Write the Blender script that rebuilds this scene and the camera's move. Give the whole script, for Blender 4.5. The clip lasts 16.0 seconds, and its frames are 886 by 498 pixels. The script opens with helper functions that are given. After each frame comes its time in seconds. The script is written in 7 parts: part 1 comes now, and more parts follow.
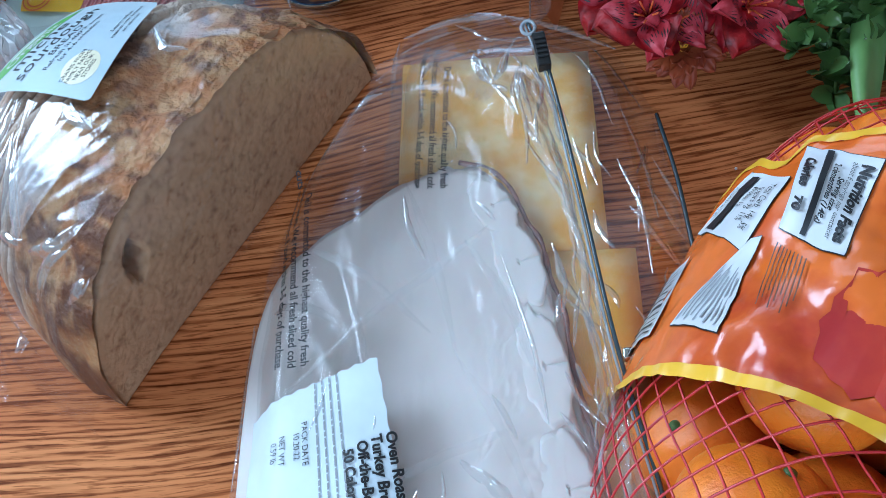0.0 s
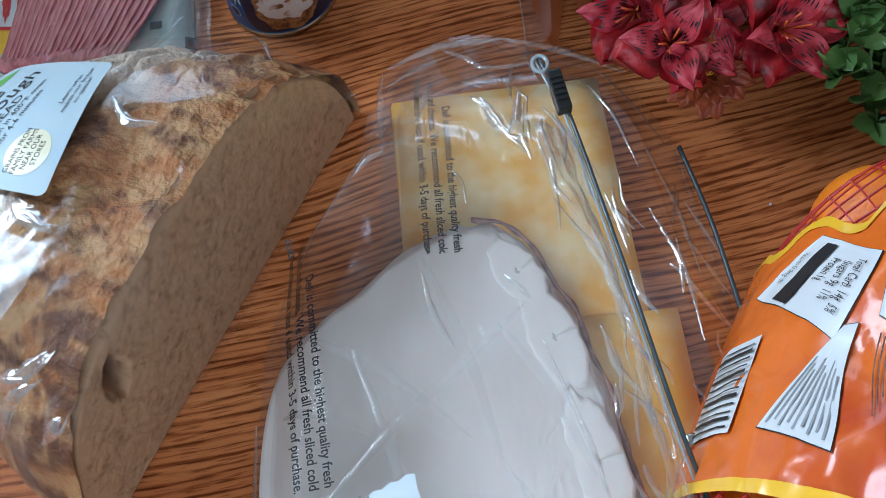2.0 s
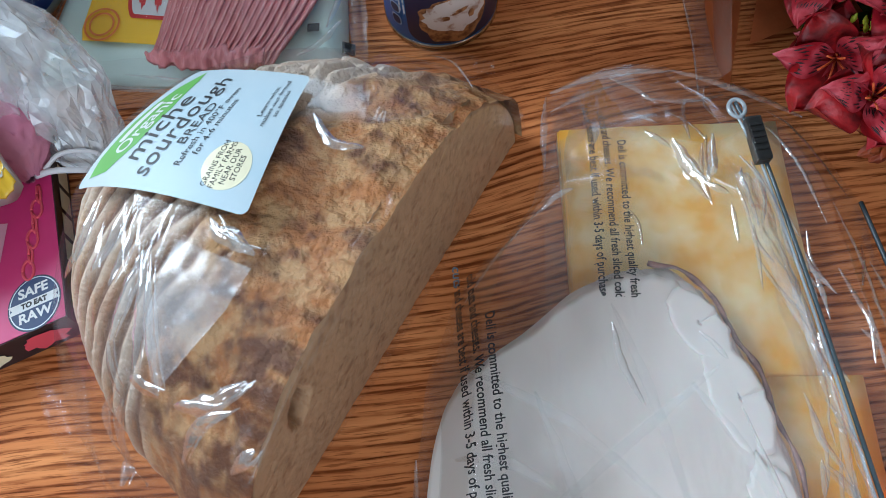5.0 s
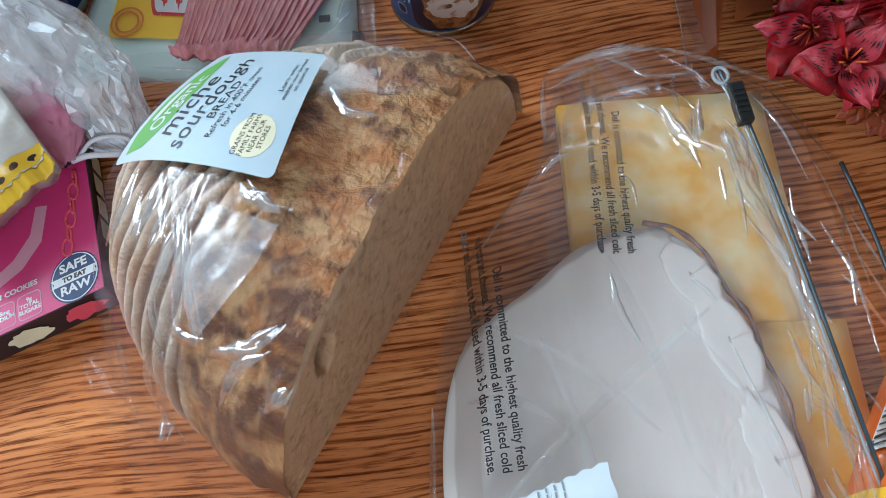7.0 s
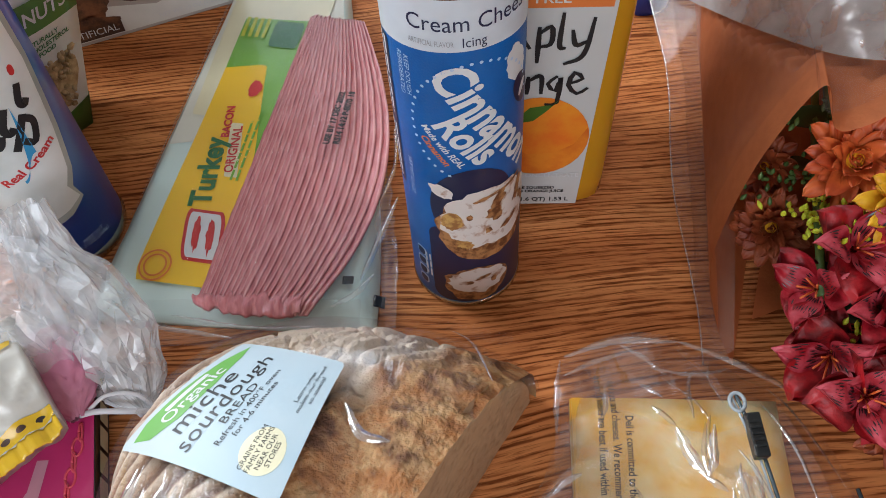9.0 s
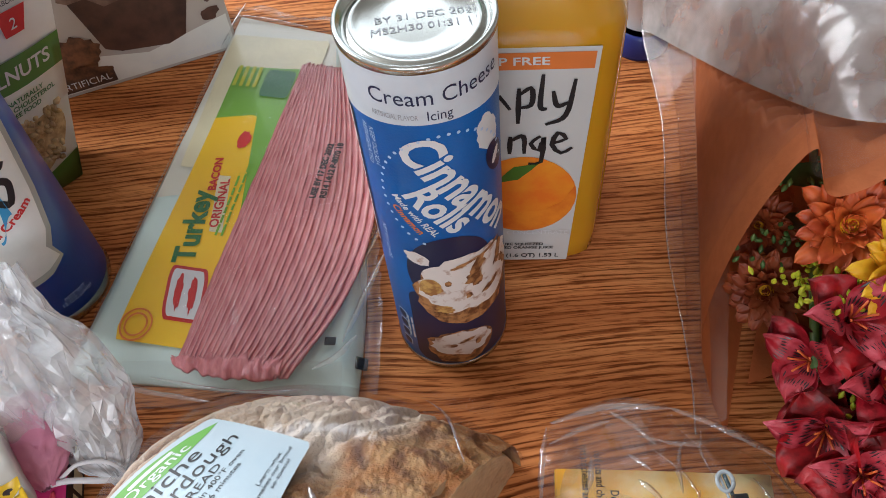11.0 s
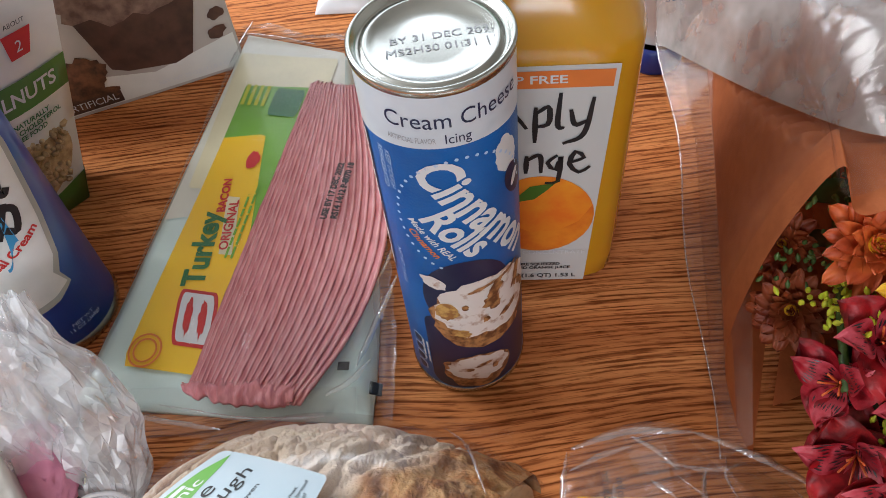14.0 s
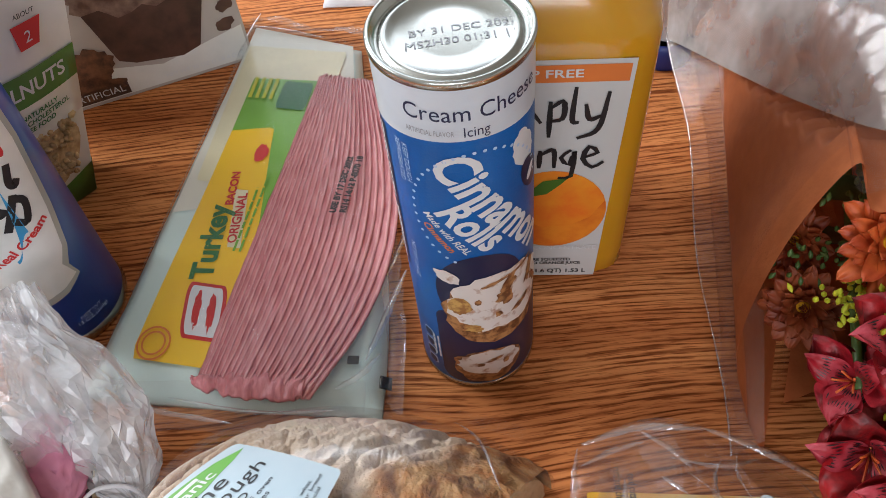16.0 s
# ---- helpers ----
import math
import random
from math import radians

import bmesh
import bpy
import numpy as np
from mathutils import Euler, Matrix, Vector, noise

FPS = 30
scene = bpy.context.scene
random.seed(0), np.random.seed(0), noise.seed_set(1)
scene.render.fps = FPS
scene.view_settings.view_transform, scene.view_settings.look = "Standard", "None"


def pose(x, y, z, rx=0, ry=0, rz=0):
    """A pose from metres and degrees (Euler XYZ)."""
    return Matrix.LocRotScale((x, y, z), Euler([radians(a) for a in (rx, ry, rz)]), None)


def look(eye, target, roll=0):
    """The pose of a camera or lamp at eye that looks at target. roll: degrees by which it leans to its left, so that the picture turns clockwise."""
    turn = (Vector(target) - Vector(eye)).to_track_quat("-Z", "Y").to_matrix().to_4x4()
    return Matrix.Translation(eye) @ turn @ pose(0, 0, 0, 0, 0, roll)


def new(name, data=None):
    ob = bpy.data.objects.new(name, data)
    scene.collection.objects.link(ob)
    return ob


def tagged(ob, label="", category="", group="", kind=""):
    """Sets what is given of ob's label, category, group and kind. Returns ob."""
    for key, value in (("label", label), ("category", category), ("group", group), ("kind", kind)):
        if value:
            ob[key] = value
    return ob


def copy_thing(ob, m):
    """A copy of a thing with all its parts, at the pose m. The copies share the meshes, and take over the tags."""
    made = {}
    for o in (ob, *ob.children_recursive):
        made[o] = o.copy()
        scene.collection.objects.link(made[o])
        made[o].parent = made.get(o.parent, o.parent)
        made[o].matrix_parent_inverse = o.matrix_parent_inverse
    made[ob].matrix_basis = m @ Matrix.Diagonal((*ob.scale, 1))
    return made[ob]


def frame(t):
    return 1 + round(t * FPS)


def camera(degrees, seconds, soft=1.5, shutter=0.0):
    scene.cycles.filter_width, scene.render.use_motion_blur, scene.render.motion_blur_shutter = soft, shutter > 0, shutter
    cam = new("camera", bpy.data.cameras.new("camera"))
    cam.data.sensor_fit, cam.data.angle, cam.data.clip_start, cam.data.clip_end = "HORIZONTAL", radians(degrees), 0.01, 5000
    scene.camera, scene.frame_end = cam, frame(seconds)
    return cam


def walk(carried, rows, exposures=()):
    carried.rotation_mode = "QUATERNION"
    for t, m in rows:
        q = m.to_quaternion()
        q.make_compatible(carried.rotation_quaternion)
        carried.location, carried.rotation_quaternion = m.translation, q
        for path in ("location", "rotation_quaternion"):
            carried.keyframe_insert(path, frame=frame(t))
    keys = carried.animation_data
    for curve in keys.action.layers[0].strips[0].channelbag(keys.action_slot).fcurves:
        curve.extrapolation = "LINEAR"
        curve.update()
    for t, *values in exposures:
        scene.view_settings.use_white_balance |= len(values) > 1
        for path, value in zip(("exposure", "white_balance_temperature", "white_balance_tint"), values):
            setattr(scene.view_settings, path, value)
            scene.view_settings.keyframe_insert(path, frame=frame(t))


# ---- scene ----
cam = camera(55.0, 16.0, soft=0.7)
PATH = [
    (0, (0.03, 0.07, 0.352), (-0.163, 1.066, -1.372), -13.6),
    (0.5, (0.023, 0.082, 0.342), (-0.088, 1.039, -1.411), -12.0),
    (1, (0.028, 0.109, 0.344), (-0.046, 1.047, -1.421), -13.1),
    (1.5, (0.024, 0.128, 0.337), (-0.036, 1.048, -1.437), -13.2),
    (2, (-0.005, 0.136, 0.339), (-0.045, 1.035, -1.447), -10.2),
    (2.5, (-0.064, 0.148, 0.343), (-0.103, 1.045, -1.444), -6.3),
    (3, (-0.083, 0.163, 0.339), (-0.13, 1.052, -1.452), -5.4),
    (3.5, (-0.083, 0.167, 0.334), (-0.142, 1.049, -1.46), -5.8),
    (4, (-0.079, 0.166, 0.336), (-0.142, 1.038, -1.463), -6.1),
    (6.5, (-0.06, 0.149, 0.351), (-0.157, 1.04, -1.437), -10.2),
    (7, (-0.069, 0.134, 0.356), (-0.164, 1.034, -1.427), -10.1),
    (7.5, (-0.069, 0.128, 0.363), (-0.151, 1.065, -1.402), -8.5),
    (8, (-0.077, 0.171, 0.385), (-0.151, 1.284, -1.275), -5.5),
    (8.5, (-0.074, 0.19, 0.393), (-0.157, 1.335, -1.245), -4.4),
    (9, (-0.068, 0.198, 0.393), (-0.171, 1.358, -1.233), -4.5),
    (11.5, (-0.046, 0.227, 0.395), (-0.217, 1.425, -1.197), -7.1),
    (12, (-0.05, 0.23, 0.395), (-0.228, 1.434, -1.192), -7.4),
    (12.5, (-0.051, 0.232, 0.393), (-0.23, 1.44, -1.19), -7.5),
    (13, (-0.051, 0.232, 0.392), (-0.23, 1.441, -1.19), -7.8),
    (13.5, (-0.052, 0.232, 0.392), (-0.225, 1.444, -1.19), -7.7),
    (14, (-0.053, 0.233, 0.391), (-0.225, 1.446, -1.189), -7.6),
    (14.5, (-0.054, 0.233, 0.391), (-0.225, 1.447, -1.189), -7.7),
    (15, (-0.055, 0.231, 0.393), (-0.224, 1.445, -1.188), -7.5),
    (15.5, (-0.057, 0.233, 0.389), (-0.223, 1.444, -1.194), -7.2),
    (16, (-0.06, 0.233, 0.39), (-0.226, 1.439, -1.197), -7.0),
]
# the camera's own white balance drifts from cool to neutral
BALANCE = [(0.0, -0.17, 4700, 0), (0.5, -0.27, 4900, 1), (1.5, -0.26, 5350, 2), (2.0, -0.24, 5150, 1), (3.5, -0.1, 5250, 1), (7.0, -0.15, 5400, 1), (7.6, -0.18, 5400, 1), (8.5, 0.0, 6000, 7), (16.0, 0.05, 6250, 10)]
walk(cam, [(t, look(eye, target, roll)) for t, eye, target, roll in PATH], BALANCE)

# ---- light ----
world = bpy.data.worlds.new("sky")
scene.world = world
world.use_nodes = True
sky = world.node_tree.nodes.new("ShaderNodeTexSky")
sky.sky_type, sky.sun_disc = "NISHITA", False
sky.sun_elevation, sky.sun_rotation = radians(35), radians(-60)
world.node_tree.nodes["Background"].inputs[1].default_value = 0.12
world.node_tree.links.new(sky.outputs[0], world.node_tree.nodes["Background"].inputs[0])


def window_lamp(name, at, target, wide, high, watts, color):
    data = bpy.data.lights.new(name, "AREA")
    data.shape, data.size, data.size_y, data.energy, data.color = "RECTANGLE", wide, high, watts, color
    new(name, data).matrix_world = look(at, target)


window_lamp("daylight_north", (-0.35, 2.12, 1.0), (-0.35, 0, 0.7), 1.5, 1.1, 12, (0.95, 0.98, 1.0))
window_lamp("daylight_west", (-1.8, 1.2, 1.25), (0, 0.6, 0.0), 1.2, 1.0, 62, (0.95, 0.98, 1.0))
# fill lamp added on the south side to brighten the fronts
window_lamp("added_fill_south", (-0.3, -1.85, 1.35), (-0.1, 0.4, 0.0), 1.6, 1.0, 36, (0.98, 0.98, 1.0))


# ---- materials ----
def pm(name, color, rough=0.5, metal=0.0, color2=None, scale=20.0, bump=0.0, bscale=80.0, coat=0.0, alpha=1.0, stretch=None, spec=0.5, sss=0.0, contrast=(0.35, 0.65), nrough=0.55, bdist=0.001):
    """A surface with two scales of variation: a broad mottling between two colours and a fine grain in relief and gloss."""
    m = bpy.data.materials.new(name)
    m.use_nodes = True
    nt = m.node_tree
    b = nt.nodes["Principled BSDF"]
    b.inputs["Roughness"].default_value, b.inputs["Metallic"].default_value = rough, metal
    b.inputs["Coat Weight"].default_value, b.inputs["Specular IOR Level"].default_value = coat, spec
    b.inputs["Coat Roughness"].default_value = 0.08
    if sss:
        b.inputs["Subsurface Weight"].default_value, b.inputs["Subsurface Scale"].default_value = sss, 0.004
    co = nt.nodes.new("ShaderNodeTexCoord")
    mp = nt.nodes.new("ShaderNodeMapping")
    mp.inputs["Scale"].default_value = stretch or (1, 1, 1)
    nt.links.new(co.outputs["Object"], mp.inputs[0])
    n1 = nt.nodes.new("ShaderNodeTexNoise")
    n1.inputs["Scale"].default_value, n1.inputs["Detail"].default_value, n1.inputs["Roughness"].default_value = scale, 9, nrough
    nt.links.new(mp.outputs[0], n1.inputs["Vector"])
    r = nt.nodes.new("ShaderNodeValToRGB")
    c2 = color2 or tuple(c * 0.82 for c in color)
    r.color_ramp.elements[0].position, r.color_ramp.elements[1].position = contrast
    r.color_ramp.elements[0].color, r.color_ramp.elements[1].color = (*c2, 1), (*color, 1)
    nt.links.new(n1.outputs["Fac"], r.inputs[0])
    nt.links.new(r.outputs[0], b.inputs["Base Color"])
    if bump:
        n2 = nt.nodes.new("ShaderNodeTexNoise")
        n2.inputs["Scale"].default_value, n2.inputs["Detail"].default_value = bscale, 4
        nt.links.new(mp.outputs[0], n2.inputs["Vector"])
        bp = nt.nodes.new("ShaderNodeBump")
        bp.inputs["Strength"].default_value, bp.inputs["Distance"].default_value = bump, bdist
        nt.links.new(n2.outputs["Fac"], bp.inputs["Height"])
        nt.links.new(bp.outputs[0], b.inputs["Normal"])
    b.inputs["Alpha"].default_value = alpha
    return m


def film_mat(name, gloss=0.06, haze=0.05, tint=(0.97, 0.97, 0.97), rough=0.07, bscale=60.0, bump=0.6, hazecol=(0.85, 0.87, 0.9), fres=0.3, stretch=(1, 1, 1)):
    """Thin clear plastic: see-through, with glints on its crinkles and a little milkiness."""
    m = bpy.data.materials.new(name)
    m.use_nodes = True
    nt = m.node_tree
    out = nt.nodes["Material Output"]
    nt.nodes.remove(nt.nodes["Principled BSDF"])
    tr = nt.nodes.new("ShaderNodeBsdfTransparent")
    tr.inputs[0].default_value = (*tint, 1)
    gl = nt.nodes.new("ShaderNodeBsdfGlossy")
    gl.inputs["Roughness"].default_value = rough
    df = nt.nodes.new("ShaderNodeBsdfDiffuse")
    df.inputs[0].default_value = (*hazecol, 1)
    co = nt.nodes.new("ShaderNodeTexCoord")
    n = nt.nodes.new("ShaderNodeTexNoise")
    n.inputs["Scale"].default_value, n.inputs["Detail"].default_value = bscale, 3
    n.inputs["Distortion"].default_value = 0.8
    mp = nt.nodes.new("ShaderNodeMapping")
    mp.inputs["Scale"].default_value, mp.inputs["Rotation"].default_value = stretch, (0, 0, 0.5)
    nt.links.new(co.outputs["Object"], mp.inputs[0])
    nt.links.new(mp.outputs[0], n.inputs["Vector"])
    bp = nt.nodes.new("ShaderNodeBump")
    bp.inputs["Strength"].default_value, bp.inputs["Distance"].default_value = bump, 0.002
    nt.links.new(n.outputs["Fac"], bp.inputs["Height"])
    nt.links.new(bp.outputs[0], gl.inputs["Normal"])
    fr = nt.nodes.new("ShaderNodeFresnel")
    fr.inputs[0].default_value = 1.33
    ma = nt.nodes.new("ShaderNodeMath")
    ma.operation, ma.use_clamp = "MULTIPLY_ADD", True
    ma.inputs[1].default_value, ma.inputs[2].default_value = fres, gloss
    nt.links.new(fr.outputs[0], ma.inputs[0])
    n2 = nt.nodes.new("ShaderNodeTexNoise")
    n2.inputs["Scale"].default_value, n2.inputs["Detail"].default_value = 26, 5
    nt.links.new(co.outputs["Object"], n2.inputs["Vector"])
    mh = nt.nodes.new("ShaderNodeMapRange")
    mh.inputs["From Min"].default_value, mh.inputs["From Max"].default_value = 0.4, 0.75
    mh.inputs["To Min"].default_value, mh.inputs["To Max"].default_value = haze * 0.4, haze * 2
    nt.links.new(n2.outputs["Fac"], mh.inputs["Value"])
    m1, m2 = nt.nodes.new("ShaderNodeMixShader"), nt.nodes.new("ShaderNodeMixShader")
    nt.links.new(mh.outputs[0], m1.inputs[0])
    nt.links.new(tr.outputs[0], m1.inputs[1])
    nt.links.new(df.outputs[0], m1.inputs[2])
    nt.links.new(ma.outputs[0], m2.inputs[0])
    nt.links.new(m1.outputs[0], m2.inputs[1])
    nt.links.new(gl.outputs[0], m2.inputs[2])
    nt.links.new(m2.outputs[0], out.inputs[0])
    return m


def oak_mat():
    """Golden oak with long grain along x: broad bands, fine dark pores and a satin varnish."""
    m = bpy.data.materials.new("oak")
    m.use_nodes = True
    nt = m.node_tree
    b = nt.nodes["Principled BSDF"]
    co = nt.nodes.new("ShaderNodeTexCoord")

    def tex(scale, size, detail, dist):
        mp = nt.nodes.new("ShaderNodeMapping")
        mp.inputs["Scale"].default_value = scale
        n = nt.nodes.new("ShaderNodeTexNoise")
        n.inputs["Scale"].default_value, n.inputs["Detail"].default_value, n.inputs["Distortion"].default_value = size, detail, dist
        nt.links.new(warp.outputs[0], mp.inputs[0])
        nt.links.new(mp.outputs[0], n.inputs["Vector"])
        return n.outputs["Fac"]

    # slow wandering of the grain
    wn = nt.nodes.new("ShaderNodeTexNoise")
    wn.inputs["Scale"].default_value, wn.inputs["Detail"].default_value = 2.4, 2
    turn = nt.nodes.new("ShaderNodeMapping")
    turn.vector_type = "TEXTURE"
    turn.inputs["Rotation"].default_value = (0, 0, radians(7))
    nt.links.new(co.outputs["Object"], turn.inputs[0])
    nt.links.new(turn.outputs[0], wn.inputs["Vector"])
    sub = nt.nodes.new("ShaderNodeVectorMath")
    sub.operation = "SUBTRACT"
    sub.inputs[1].default_value = (0.5, 0.5, 0.5)
    nt.links.new(wn.outputs["Color"], sub.inputs[0])
    sc = nt.nodes.new("ShaderNodeVectorMath")
    sc.operation = "MULTIPLY"
    sc.inputs[1].default_value = (0, 0.1, 0)
    nt.links.new(sub.outputs[0], sc.inputs[0])
    warp = nt.nodes.new("ShaderNodeVectorMath")
    warp.operation = "ADD"
    nt.links.new(turn.outputs[0], warp.inputs[0])
    nt.links.new(sc.outputs[0], warp.inputs[1])

    broad = tex((1.5, 22, 1), 1.6, 5, 0.3)
    dash = tex((24, 420, 1), 1.0, 5, 0.4)
    pores = tex((26, 420, 1), 2.6, 3, 0.2)
    # growth rings: evenly spaced lines that wander and now and then run together
    wm = nt.nodes.new("ShaderNodeMapping")
    wm.inputs["Scale"].default_value = (0.09, 1, 1)
    wave = nt.nodes.new("ShaderNodeTexWave")
    wave.wave_type, wave.bands_direction, wave.wave_profile = "BANDS", "Y", "SIN"
    wave.inputs["Scale"].default_value, wave.inputs["Distortion"].default_value = 84, 13.0
    wave.inputs["Detail"].default_value, wave.inputs["Detail Scale"].default_value, wave.inputs["Detail Roughness"].default_value = 5, 0.5, 0.66
    nt.links.new(warp.outputs[0], wm.inputs[0])
    nt.links.new(wm.outputs[0], wave.inputs["Vector"])

    def ramp(fac, stops):
        r = nt.nodes.new("ShaderNodeValToRGB")
        e = r.color_ramp.elements
        e[0].position, e[0].color = stops[0][0], (*stops[0][1], 1)
        e[1].position, e[1].color = stops[-1][0], (*stops[-1][1], 1)
        for p, c in stops[1:-1]:
            k = e.new(p)
            k.color = (*c, 1)
        nt.links.new(fac, r.inputs[0])
        return r.outputs[0]

    def mul(a, c, f=1.0):
        x = nt.nodes.new("ShaderNodeMix")
        x.data_type, x.blend_type = "RGBA", "MULTIPLY"
        x.inputs["Factor"].default_value = f
        nt.links.new(a, x.inputs["A"])
        nt.links.new(c, x.inputs["B"])
        return x.outputs["Result"]

    base = ramp(broad, [(0.25, OAK_DARK), (0.5, OAK_MID), (0.75, OAK_LIGHT)])
    # each dark line is broken into short strokes
    line = nt.nodes.new("ShaderNodeMath")
    line.operation = "MULTIPLY_ADD"
    line.inputs[1].default_value = 0.42
    nt.links.new(wave.outputs["Fac"], line.inputs[0])
    nt.links.new(dash, line.inputs[2])
    ring = ramp(line.outputs[0], [(0.44, (0.30, 0.20, 0.15)), (0.56, (0.64, 0.54, 0.47)), (0.68, (0.97, 0.95, 0.93)), (0.95, (1.12, 1.12, 1.1))])
    pore = ramp(pores, [(0.36, (0.42, 0.33, 0.28)), (0.46, (1, 1, 1))])
    col = mul(mul(base, ring, 0.95), pore, 0.8)
    nt.links.new(col, b.inputs["Base Color"])
    b.inputs["Roughness"].default_value = 0.5
    b.inputs["Specular IOR Level"].default_value = 0.06
    bp = nt.nodes.new("ShaderNodeBump")
    bp.inputs["Strength"].default_value, bp.inputs["Distance"].default_value = 0.25, 0.0006
    nt.links.new(pores, bp.inputs["Height"])
    nt.links.new(bp.outputs[0], b.inputs["Normal"])
    return m


def kraft_mat():
    """Orange kraft paper with flecks; some light comes through it."""
    m = pm("orange_kraft", (0.56, 0.17, 0.052), 0.7, color2=(0.45, 0.125, 0.036), scale=120, bump=0.35, bscale=500)
    nt = m.node_tree
    tl = nt.nodes.new("ShaderNodeBsdfTranslucent")
    tl.inputs[0].default_value = (0.62, 0.19, 0.05, 1)
    mx = nt.nodes.new("ShaderNodeMixShader")
    mx.inputs[0].default_value = 0.35
    nt.links.new(nt.nodes["Principled BSDF"].outputs[0], mx.inputs[1])
    nt.links.new(tl.outputs[0], mx.inputs[2])
    nt.links.new(mx.outputs[0], nt.nodes["Material Output"].inputs[0])
    return m


